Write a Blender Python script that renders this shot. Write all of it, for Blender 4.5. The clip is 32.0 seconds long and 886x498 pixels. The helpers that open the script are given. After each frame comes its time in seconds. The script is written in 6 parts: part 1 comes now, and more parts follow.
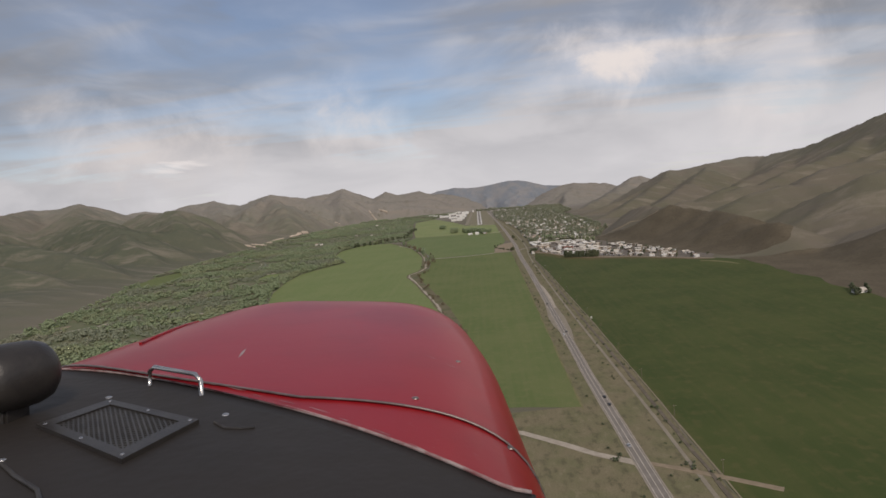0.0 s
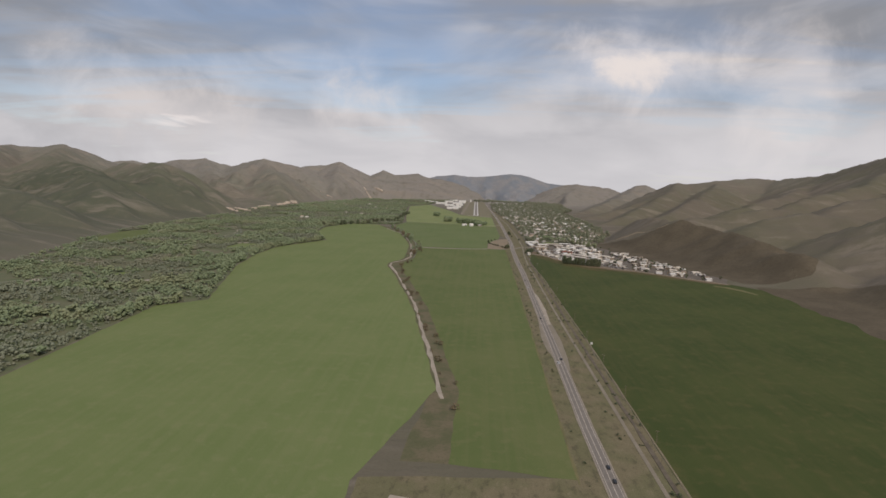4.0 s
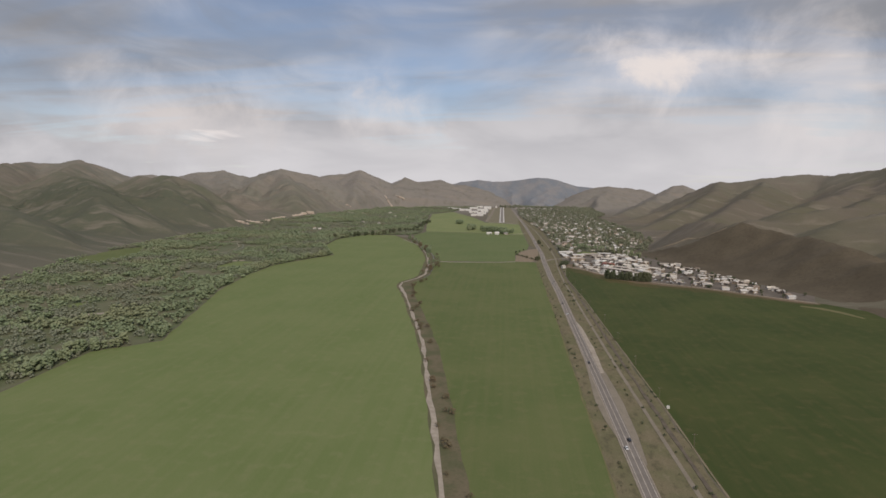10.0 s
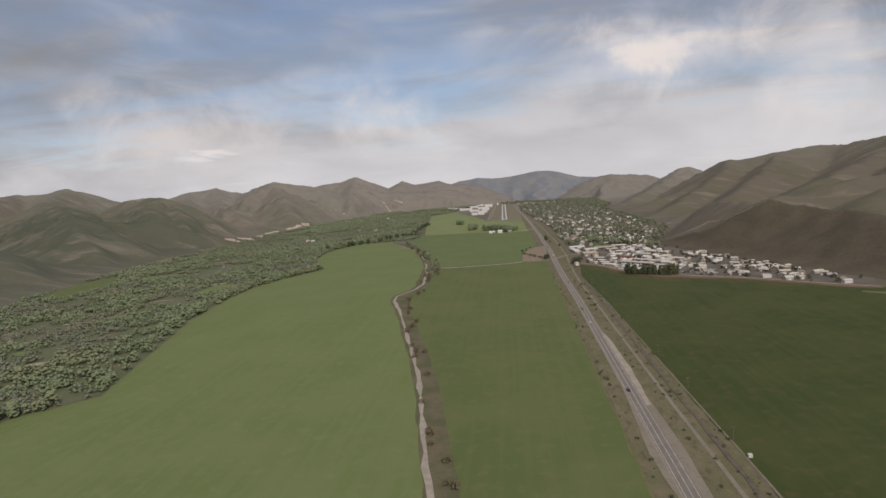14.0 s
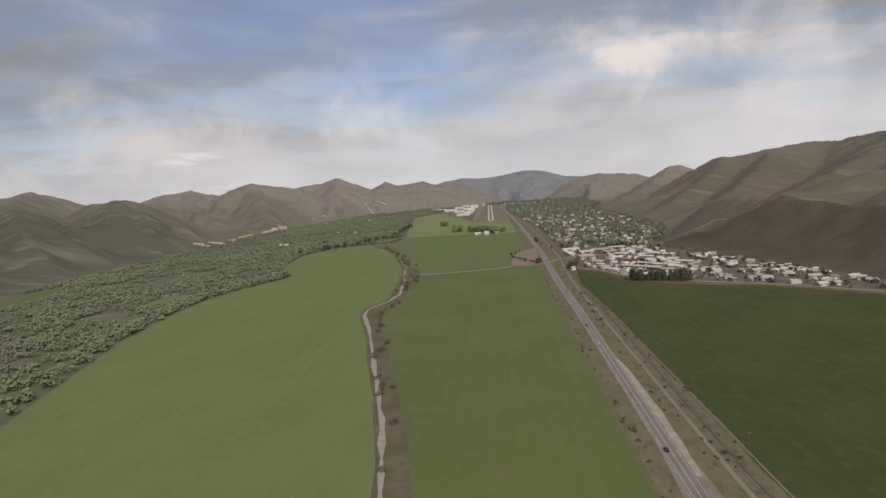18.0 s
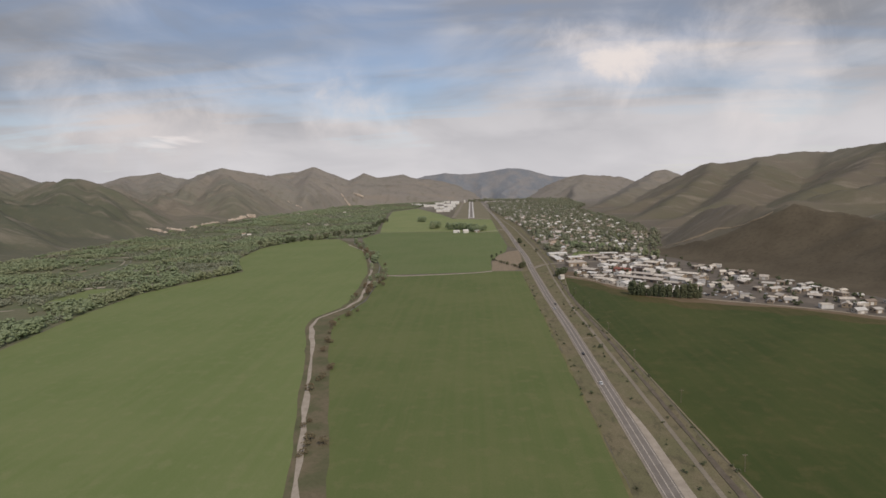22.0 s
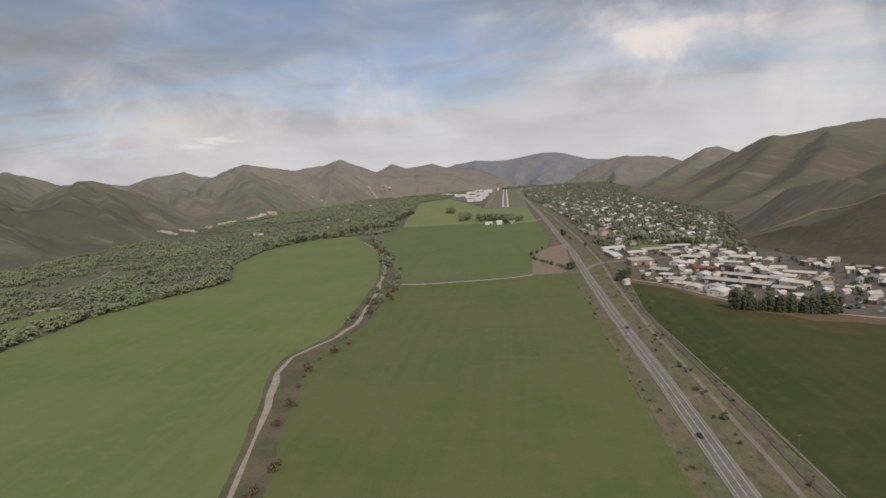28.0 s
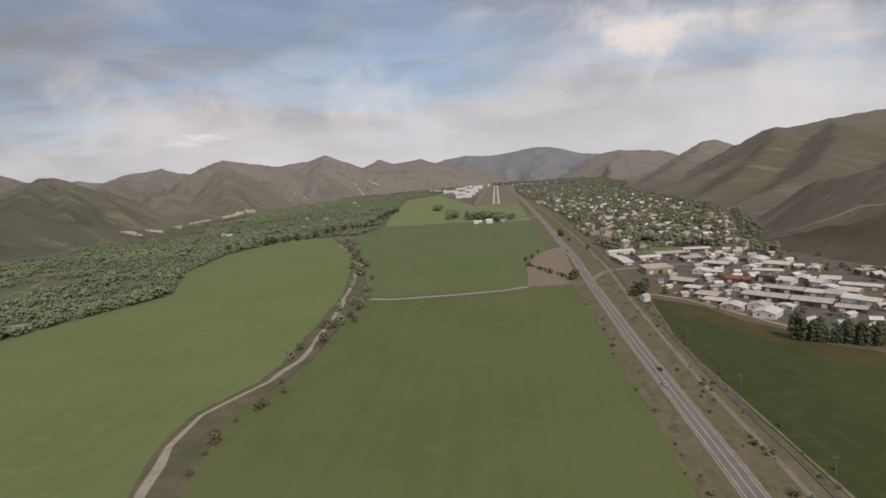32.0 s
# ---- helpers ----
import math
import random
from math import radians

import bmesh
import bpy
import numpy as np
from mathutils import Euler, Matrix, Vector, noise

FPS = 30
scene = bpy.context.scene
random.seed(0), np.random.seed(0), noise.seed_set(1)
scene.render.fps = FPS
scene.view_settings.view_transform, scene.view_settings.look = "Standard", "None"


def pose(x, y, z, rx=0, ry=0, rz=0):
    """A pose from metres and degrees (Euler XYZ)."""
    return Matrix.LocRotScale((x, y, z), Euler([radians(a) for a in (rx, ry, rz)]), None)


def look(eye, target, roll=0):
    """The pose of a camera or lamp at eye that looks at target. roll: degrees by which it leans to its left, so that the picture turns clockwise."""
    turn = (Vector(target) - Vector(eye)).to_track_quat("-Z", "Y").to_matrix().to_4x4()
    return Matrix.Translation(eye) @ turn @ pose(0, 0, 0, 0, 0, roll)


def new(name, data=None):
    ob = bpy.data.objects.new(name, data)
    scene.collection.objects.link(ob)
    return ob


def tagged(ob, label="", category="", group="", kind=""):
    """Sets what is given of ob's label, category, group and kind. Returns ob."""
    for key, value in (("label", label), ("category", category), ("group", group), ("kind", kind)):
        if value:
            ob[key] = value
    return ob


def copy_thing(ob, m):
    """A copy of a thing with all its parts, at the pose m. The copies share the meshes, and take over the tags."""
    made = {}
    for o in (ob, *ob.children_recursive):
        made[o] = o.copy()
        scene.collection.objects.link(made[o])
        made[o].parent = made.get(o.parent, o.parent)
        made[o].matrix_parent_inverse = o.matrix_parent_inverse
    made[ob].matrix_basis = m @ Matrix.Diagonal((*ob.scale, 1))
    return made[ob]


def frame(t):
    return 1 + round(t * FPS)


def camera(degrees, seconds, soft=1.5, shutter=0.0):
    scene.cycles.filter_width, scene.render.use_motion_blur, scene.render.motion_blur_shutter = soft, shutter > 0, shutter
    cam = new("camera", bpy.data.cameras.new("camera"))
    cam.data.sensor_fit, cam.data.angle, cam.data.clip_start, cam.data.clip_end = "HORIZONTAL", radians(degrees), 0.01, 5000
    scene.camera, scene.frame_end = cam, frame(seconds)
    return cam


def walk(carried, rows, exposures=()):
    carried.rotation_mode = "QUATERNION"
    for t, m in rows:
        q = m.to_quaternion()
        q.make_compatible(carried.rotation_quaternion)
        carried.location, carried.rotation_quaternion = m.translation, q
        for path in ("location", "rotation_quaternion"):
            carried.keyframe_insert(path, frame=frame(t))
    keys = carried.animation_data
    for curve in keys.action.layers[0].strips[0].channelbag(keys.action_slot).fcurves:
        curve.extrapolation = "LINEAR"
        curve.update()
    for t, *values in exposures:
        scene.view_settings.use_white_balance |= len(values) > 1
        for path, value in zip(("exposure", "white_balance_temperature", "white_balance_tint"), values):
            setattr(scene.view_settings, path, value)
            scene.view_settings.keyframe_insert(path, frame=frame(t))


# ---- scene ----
# ---- camera and flight ----
cam = camera(76.0, 32.0, soft=1.6)
PATH = [
    (0.0, (0.00, 0.00, 176.00), (-35.55, 496.11, 124.87), -5.200),
    (0.5, (0.32, 14.76, 175.46), (-32.01, 510.84, 122.00), -3.950),
    (1.0, (0.65, 29.50, 174.93), (-27.04, 525.96, 122.41), -4.250),
    (1.5, (0.97, 44.23, 174.38), (-23.59, 540.41, 117.83), -2.902),
    (2.0, (1.28, 58.93, 173.83), (-21.52, 554.93, 115.01), -1.762),
    (2.5, (1.59, 73.60, 173.28), (-20.63, 569.40, 112.61), 0.048),
    (3.0, (1.89, 88.24, 172.73), (-20.23, 584.01, 111.70), 0.906),
    (3.5, (2.18, 102.88, 172.18), (-22.07, 598.42, 110.14), 0.512),
    (4.0, (2.45, 117.51, 171.64), (-27.27, 612.59, 108.31), 1.705),
    (4.5, (2.73, 132.14, 171.11), (-35.98, 626.50, 107.04), -0.971),
    (6.5, (3.68, 190.52, 169.26), (-31.54, 686.01, 112.29), 0.287),
    (7.0, (3.91, 204.93, 168.80), (-26.77, 700.39, 108.99), 0.892),
    (7.5, (4.13, 219.30, 168.34), (-33.18, 714.22, 107.82), -1.457),
    (8.0, (4.34, 233.63, 167.86), (-44.45, 727.75, 109.03), -1.646),
    (8.5, (4.56, 247.92, 167.38), (-51.94, 740.96, 106.46), -1.047),
    (9.0, (4.78, 262.16, 166.87), (-53.20, 754.82, 104.22), 1.205),
    (9.5, (4.99, 276.35, 166.35), (-50.81, 769.48, 105.48), 0.443),
    (10.0, (5.20, 290.47, 165.78), (-48.59, 784.19, 107.93), 0.113),
    (10.5, (5.39, 304.53, 165.17), (-48.86, 798.04, 105.95), -0.860),
    (11.0, (5.54, 318.54, 164.50), (-51.19, 811.78, 105.37), -1.729),
    (11.5, (5.64, 332.49, 163.77), (-54.62, 825.37, 105.14), -1.662),
    (12.0, (5.68, 346.42, 162.97), (-58.13, 838.97, 105.35), -2.665),
    (12.5, (5.63, 360.34, 162.10), (-59.20, 852.36, 101.13), -3.247),
    (13.0, (5.51, 374.27, 161.16), (-58.78, 866.63, 102.41), -3.453),
    (13.5, (5.30, 388.22, 160.15), (-55.89, 881.24, 103.69), -2.870),
    (14.0, (5.02, 402.22, 159.07), (-52.97, 895.64, 102.77), -4.340),
    (14.5, (4.70, 416.26, 157.96), (-52.16, 909.92, 102.56), -6.014),
    (16.5, (2.80, 473.75, 152.62), (-41.64, 968.34, 94.30), -3.735),
    (17.0, (2.62, 488.42, 151.35), (-43.72, 983.03, 94.69), -4.030),
    (17.5, (2.49, 503.13, 150.10), (-45.68, 997.52, 92.98), -5.062),
    (18.0, (2.44, 517.89, 148.87), (-43.58, 1012.65, 93.25), -4.736),
    (18.5, (2.45, 532.69, 147.68), (-39.66, 1027.94, 93.34), -3.266),
    (19.0, (2.54, 547.52, 146.53), (-35.83, 1043.16, 93.03), -1.989),
    (19.5, (2.69, 562.37, 145.42), (-31.44, 1057.88, 87.96), -1.947),
    (20.0, (2.90, 577.24, 144.34), (-27.64, 1072.94, 86.47), -2.218),
    (20.5, (3.14, 592.13, 143.30), (-27.29, 1087.70, 84.28), -3.436),
    (21.0, (3.40, 607.02, 142.29), (-27.51, 1102.80, 85.24), -3.470),
    (21.5, (3.67, 621.91, 141.31), (-25.54, 1117.50, 81.81), -2.858),
    (22.0, (3.96, 636.77, 140.35), (-24.50, 1132.31, 80.12), -2.087),
    (22.5, (4.24, 651.59, 139.41), (-22.56, 1147.13, 78.42), -1.713),
    (23.0, (4.53, 666.37, 138.47), (-25.66, 1162.24, 81.82), -3.045),
    (23.5, (4.81, 681.13, 137.55), (-30.07, 1176.82, 82.06), -2.413),
    (24.0, (5.09, 695.89, 136.63), (-35.17, 1190.85, 78.37), -1.570),
    (24.5, (5.35, 710.69, 135.72), (-36.79, 1204.93, 72.91), -0.721),
    (25.0, (5.59, 725.53, 134.80), (-37.33, 1219.84, 73.10), -2.284),
    (25.5, (5.78, 740.44, 133.89), (-36.72, 1234.72, 71.56), -2.791),
    (27.5, (5.46, 801.88, 130.66), (-48.70, 1294.38, 63.52), -3.089),
    (28.0, (5.55, 816.87, 129.83), (-54.68, 1308.69, 62.79), -4.418),
    (28.5, (5.65, 831.81, 128.99), (-55.90, 1323.39, 61.46), -5.201),
    (29.0, (5.76, 846.71, 128.17), (-49.68, 1339.11, 61.34), -4.990),
    (29.5, (5.88, 861.56, 127.35), (-40.67, 1354.70, 59.20), -4.160),
    (30.0, (5.99, 876.34, 126.53), (-33.64, 1370.07, 58.24), -3.196),
    (30.5, (6.10, 891.07, 125.72), (-34.65, 1384.57, 56.44), -3.747),
    (31.0, (6.18, 905.80, 124.93), (-42.45, 1398.41, 54.46), -5.173),
    (31.5, (6.23, 920.54, 124.17), (-47.96, 1412.58, 53.73), -5.228),
    (32.0, (6.26, 935.30, 123.41), (-46.77, 1427.44, 52.74), -4.657),
]
walk(cam, [(t, look(e, a, r)) for t, e, a, r in PATH], [(0.0, -0.05, 6600, 13), (32.0, -0.05, 6600, 13)])

# ---- sky and sun ----
SUN_AZ, SUN_EL = radians(152), radians(42)       # azimuth from +y towards +x
world = bpy.data.worlds.new("sky")
scene.world = world
world.use_nodes = True
wt = world.node_tree
wt.nodes.clear()


def wn(kind, **kw):
    n = wt.nodes.new(kind)
    for k, v in kw.items():
        n.inputs[k].default_value = v
    return n


def wmath(op, a, b=None, clamp=False):
    n = wt.nodes.new("ShaderNodeMath")
    n.operation, n.use_clamp = op, clamp
    for i, v in enumerate((a, b)):
        if v is None:
            continue
        if isinstance(v, (int, float)):
            n.inputs[i].default_value = v
        else:
            wt.links.new(v, n.inputs[i])
    return n.outputs[0]


def wmix(fac, a, b):
    n = wt.nodes.new("ShaderNodeMix")
    n.data_type = "RGBA"
    for i, v in ((0, fac), (6, a), (7, b)):
        if isinstance(v, (tuple, float, int)):
            n.inputs[i].default_value = v
        else:
            wt.links.new(v, n.inputs[i])
    return n.outputs[2]


def wramp(val, lo, hi):
    n = wt.nodes.new("ShaderNodeMapRange")
    n.interpolation_type = "SMOOTHSTEP"
    wt.links.new(val, n.inputs[0])
    n.inputs[1].default_value, n.inputs[2].default_value = lo, hi
    return n.outputs[0]


sky = wt.nodes.new("ShaderNodeTexSky")
sky.sky_type, sky.sun_disc = "NISHITA", False
sky.sun_elevation, sky.sun_rotation = SUN_EL, SUN_AZ
sky.altitude, sky.air_density, sky.dust_density = 1600, 1.0, 1.5
tc = wt.nodes.new("ShaderNodeTexCoord")
sep = wt.nodes.new("ShaderNodeSeparateXYZ")
wt.links.new(tc.outputs["Generated"], sep.inputs[0])
up = wmath("MAXIMUM", sep.outputs[2], 0.0)
# the cloud deck: directions laid out on a flat sheet overhead
deep = wmath("ADD", up, 0.10)
flat = wt.nodes.new("ShaderNodeCombineXYZ")
wt.links.new(wmath("DIVIDE", sep.outputs[0], deep), flat.inputs[0])
wt.links.new(wmath("DIVIDE", sep.outputs[1], deep), flat.inputs[1])


def deck(scale, detail, rough, stretch=(1, 1, 1), turn=0.0, shift=(0, 0, 0), bend=0.0):
    m = wt.nodes.new("ShaderNodeMapping")
    m.inputs["Scale"].default_value, m.inputs["Rotation"].default_value, m.inputs["Location"].default_value = stretch, (0, 0, turn), shift
    wt.links.new(flat.outputs[0], m.inputs[0])
    n = wn("ShaderNodeTexNoise", Scale=scale, Detail=detail, Roughness=rough, Distortion=bend)
    wt.links.new(m.outputs[0], n.inputs["Vector"])
    return n.outputs["Fac"]


lump_ = wn("ShaderNodeTexNoise", Scale=9.0, Detail=6.0, Roughness=0.6, Distortion=0.4)
wt.links.new(tc.outputs["Generated"], lump_.inputs["Vector"])
lump = lump_.outputs["Fac"]


def puff(az, el, size, squash, wisp):
    """A soft single cloud round one direction, with a ragged rim."""
    a, b = radians(az), radians(el)
    dx = wmath("SUBTRACT", sep.outputs[0], math.sin(a) * math.cos(b))
    dz = wmath("MULTIPLY", wmath("SUBTRACT", sep.outputs[2], math.sin(b)), squash)
    d = wmath("SQRT", wmath("ADD", wmath("MULTIPLY", dx, dx), wmath("MULTIPLY", dz, dz)))
    d = wmath("ADD", d, wmath("MULTIPLY", wmath("SUBTRACT", wisp, 0.5), size * 1.9))
    return wmath("SUBTRACT", 1.0, wramp(d, 0.0, size))


veil = wramp(deck(0.55, 4, 0.50, (1.0, 0.45, 1), 0.5, (3.1, 1.7, 0), 0.6), 0.28, 0.60)
streak = wramp(deck(1.0, 5, 0.52, (0.5, 1.7, 1), -0.35, (0.6, 4.2, 0), 0.8), 0.38, 0.64)
wisp = deck(2.2, 5, 0.56, (1.3, 0.7, 1), 0.2, (1.3, 0.4, 0), 0.7)
cover = wmath("ADD", wmath("MULTIPLY", veil, 0.66), wmath("MULTIPLY", streak, 0.42))
low = wmath("SUBTRACT", 1.0, wramp(up, 0.015, 0.17))
low = wmath("MULTIPLY", low, wmath("SUBTRACT", 1.0, wmath("MULTIPLY", puff(-40, 7.0, 0.34, 1.8, lump), 0.6)))
cover = wmath("ADD", cover, wmath("MULTIPLY", low, 0.75))
clear_ = wmath("MAXIMUM", puff(-6, 14.0, 0.30, 1.7, wisp), wmath("MULTIPLY", puff(-23, 14.0, 0.22, 2.6, wisp), 0.75))
cover = wmath("MULTIPLY", cover, wmath("SUBTRACT", 1.0, wmath("MULTIPLY", clear_, 0.40)))
cover = wmath("ADD", wmath("MULTIPLY", cover, 0.76), 0.23, clamp=True)
lit = wmath("MAXIMUM", wmath("MULTIPLY", wmath("MAXIMUM", wmath("MULTIPLY", puff(8.5, 9.4, 0.13, 3.0, lump), 0.6), puff(14.5, 10.6, 0.21, 2.5, lump)), 1.0), wmath("MAXIMUM", wmath("MULTIPLY", puff(-11.2, 7.6, 0.12, 1.5, lump), 0.75), wmath("MULTIPLY", puff(-11.0, 9.4, 0.05, 0.9, lump), 0.6)))
lit = wmath("MAXIMUM", lit, wmath("MULTIPLY", puff(27, 7.4, 0.09, 0.7, lump), 0.7))
lit = wmath("MAXIMUM", lit, wmath("MULTIPLY", puff(-31, 5.8, 0.22, 2.2, lump), 0.7))
lit = wmath("MAXIMUM", lit, wmath("MULTIPLY", puff(-28.4, 4.4, 0.07, 3.5, wisp), 1.0))
cover = wmath("MAXIMUM", cover, lit)
# low left bank is cloud; upper corner patches darken the sky as lens vignette
dull = wmath("MAXIMUM", wmath("MAXIMUM", puff(-37, 20.0, 0.42, 1.3, wisp), puff(-40, 7.0, 0.34, 1.8, lump)), wmath("MULTIPLY", puff(36, 22.0, 0.40, 1.4, wisp), 0.9))
bank_ = wt.nodes.new("ShaderNodeMapping")
bank_.inputs["Scale"].default_value = (1.0, 1.0, 3.2)
wt.links.new(tc.outputs["Generated"], bank_.inputs[0])
soft_ = wn("ShaderNodeTexNoise", Scale=4.0, Detail=4.0, Roughness=0.5, Distortion=0.5)
wt.links.new(bank_.outputs[0], soft_.inputs["Vector"])
grey = wmix(wramp(soft_.outputs["Fac"], 0.34, 0.66), (3.0, 3.1, 3.35, 1), (5.2, 5.2, 5.35, 1))
grey = wmix(wmath("MULTIPLY", dull, 0.75), grey, (2.3, 2.45, 2.7, 1))
cover = wmath("MAXIMUM", cover, wmath("MULTIPLY", dull, 0.6))
cloud = wmix(lit, grey, (7.7, 7.2, 6.9, 1))
cloud = wmix(wmath("MULTIPLY", low, 0.65), cloud, (7.0, 6.95, 7.1, 1))
skyc = wmix(cover, sky.outputs[0], cloud)
bg = wn("ShaderNodeBackground", Strength=0.105)
wt.links.new(skyc, bg.inputs[0])
out = wt.nodes.new("ShaderNodeOutputWorld")
wt.links.new(bg.outputs[0], out.inputs[0])

lamp = bpy.data.lights.new("sun", "SUN")
lamp.energy, lamp.angle, lamp.color = 1.85, radians(10), (1.0, 0.90, 0.76)
sun = new("sun", lamp)
d = Vector((math.sin(SUN_AZ) * math.cos(SUN_EL), math.cos(SUN_AZ) * math.cos(SUN_EL), math.sin(SUN_EL)))
sun.matrix_world = look(d * 1000, (0, 0, 0))
scene.view_settings.exposure = 0.0

# ---- materials ----


class Mat:
    """A node material with a few short-cuts."""

    def __init__(self, name, rough=0.9, metal=0.0, spec=0.3):
        self.m = bpy.data.materials.new(name)
        self.m.use_nodes = True
        self.t = self.m.node_tree
        self.p = self.t.nodes["Principled BSDF"]
        self.p.inputs["Roughness"].default_value = rough
        self.p.inputs["Metallic"].default_value = metal
        self.p.inputs["Specular IOR Level"].default_value = spec

    def pos(self, obj=False):
        if obj:
            return self.t.nodes.new("ShaderNodeTexCoord").outputs["Object"]
        return self.t.nodes.new("ShaderNodeNewGeometry").outputs["Position"]

    def noise(self, scale, detail=4, rough=0.55, stretch=(1, 1, 1), turn=0.0, obj=False, bend=0.0):
        mp = self.t.nodes.new("ShaderNodeMapping")
        mp.inputs["Scale"].default_value, mp.inputs["Rotation"].default_value = stretch, (0, 0, turn)
        self.t.links.new(self.pos(obj), mp.inputs[0])
        n = self.t.nodes.new("ShaderNodeTexNoise")
        n.inputs["Scale"].default_value, n.inputs["Detail"].default_value = scale, detail
        n.inputs["Roughness"].default_value, n.inputs["Distortion"].default_value = rough, bend
        self.t.links.new(mp.outputs[0], n.inputs["Vector"])
        return n.outputs["Fac"]

    def ramp(self, v, lo, hi):
        n = self.t.nodes.new("ShaderNodeMapRange")
        n.interpolation_type = "SMOOTHSTEP"
        self.t.links.new(v, n.inputs[0])
        n.inputs[1].default_value, n.inputs[2].default_value = lo, hi
        return n.outputs[0]

    def math(self, op, a, b=0.0):
        n = self.t.nodes.new("ShaderNodeMath")
        n.operation = op
        for i, v in enumerate((a, b)):
            if isinstance(v, (int, float)):
                n.inputs[i].default_value = v
            else:
                self.t.links.new(v, n.inputs[i])
        return n.outputs[0]

    def mix(self, fac, a, b, mode="MIX"):
        n = self.t.nodes.new("ShaderNodeMix")
        n.data_type, n.blend_type = "RGBA", mode
        for i, v in ((0, fac), (6, a), (7, b)):
            if isinstance(v, (tuple, int, float)):
                n.inputs[i].default_value = v
            else:
                self.t.links.new(v, n.inputs[i])
        return n.outputs[2]

    def color(self, c):
        if isinstance(c, tuple):
            self.p.inputs["Base Color"].default_value = c
        else:
            self.t.links.new(c, self.p.inputs["Base Color"])
        return self

    def bump(self, h, strength=0.5, dist=0.1):
        b = self.t.nodes.new("ShaderNodeBump")
        b.inputs["Strength"].default_value, b.inputs["Distance"].default_value = strength, dist
        self.t.links.new(h, b.inputs["Height"])
        self.t.links.new(b.outputs[0], self.p.inputs["Normal"])
        return self

    def random(self):
        return self.t.nodes.new("ShaderNodeObjectInfo").outputs["Random"]

    def island(self):
        return self.t.nodes.new("ShaderNodeNewGeometry").outputs["Random Per Island"]


def ground_mat():
    """Dry grass and sagebrush: tawny, grey-green on some slopes, with game trails and scree streaks. Far slopes carry
    painted haze.
    """
    m = Mat("dry_steppe", 0.95, 0, 0.15)
    big, mid, fine = m.noise(0.0035, 5, 0.6), m.noise(0.03, 5, 0.65), m.noise(0.5, 4, 0.7)
    streak = m.noise(0.022, 6, 0.65, (0.22, 1, 0.35), 0.25, bend=0.5)
    sx = m.t.nodes.new("ShaderNodeSeparateXYZ")
    m.t.links.new(m.pos(), sx.inputs[0])
    moist = m.ramp(m.math("ADD", sx.outputs[0], m.math("MULTIPLY", big, 900.0)), 300.0, -900.0)
    brown = m.mix(m.ramp(big, 0.38, 0.62), (0.176, 0.153, 0.120, 1), (0.152, 0.143, 0.100, 1))
    green = m.mix(m.ramp(big, 0.40, 0.60), (0.222, 0.198, 0.156, 1), (0.160, 0.164, 0.116, 1))
    # near western slopes: darker green growth, with vignette dimming put into the colour
    dimmed_west = m.ramp(m.math("ADD", sx.outputs[0], m.math("MULTIPLY", big, 700.0)), -350.0, -800.0)
    near = m.ramp(m.math("ADD", sx.outputs[1], m.math("MULTIPLY", mid, 300.0)), 3000.0, 2450.0)
    green = m.mix(m.math("MULTIPLY", m.math("MULTIPLY", dimmed_west, near), 0.85), green, (0.102, 0.114, 0.080, 1))
    a = m.mix(moist, brown, green)
    # distance haze painted in: slopes fade to pale grey up the valley
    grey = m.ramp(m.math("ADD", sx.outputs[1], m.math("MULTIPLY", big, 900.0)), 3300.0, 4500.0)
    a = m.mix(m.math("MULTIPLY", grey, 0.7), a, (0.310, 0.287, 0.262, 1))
    a = m.mix(m.math("MULTIPLY", m.ramp(streak, 0.50, 0.68), 0.50), a, (0.315, 0.270, 0.220, 1))
    a = m.mix(m.math("MULTIPLY", m.ramp(mid, 0.50, 0.66), 0.40), a, (0.170, 0.156, 0.112, 1))
    a = m.mix(m.math("MULTIPLY", m.ramp(fine, 0.45, 0.75), 0.35), a, (0.105, 0.092, 0.062, 1))
    m.color(a).bump(m.math("ADD", m.math("MULTIPLY", streak, 1.6), m.math("ADD", mid, m.math("MULTIPLY", fine, 0.1))), 0.4, 5.0)
    return m.m


def field_mat(name, c1, c2, c3, turn, cut=0.35):
    """Irrigated hay: tufted green, with faint mowing swaths and drier patches."""
    m = Mat(name, 0.9, 0, 0.2)
    big, mid, fine = m.noise(0.012, 4, 0.55), m.noise(0.09, 5, 0.6), m.noise(1.3, 3, 0.7)
    swath = m.noise(0.16, 2, 0.5, (1, 0.02, 1), turn)
    a = m.mix(m.ramp(big, 0.36, 0.64), c1, c2)
    a = m.mix(m.math("MULTIPLY", m.ramp(swath, 0.42, 0.62), cut), a, c3)
    a = m.mix(m.math("MULTIPLY", m.ramp(mid, 0.50, 0.68), 0.55), a, c3)
    a = m.mix(m.math("MULTIPLY", m.ramp(fine, 0.4, 0.7), 0.25), a, tuple(v * 0.6 for v in c1[:3]) + (1,))
    m.color(a).bump(fine, 0.5, 0.25)
    return m.m


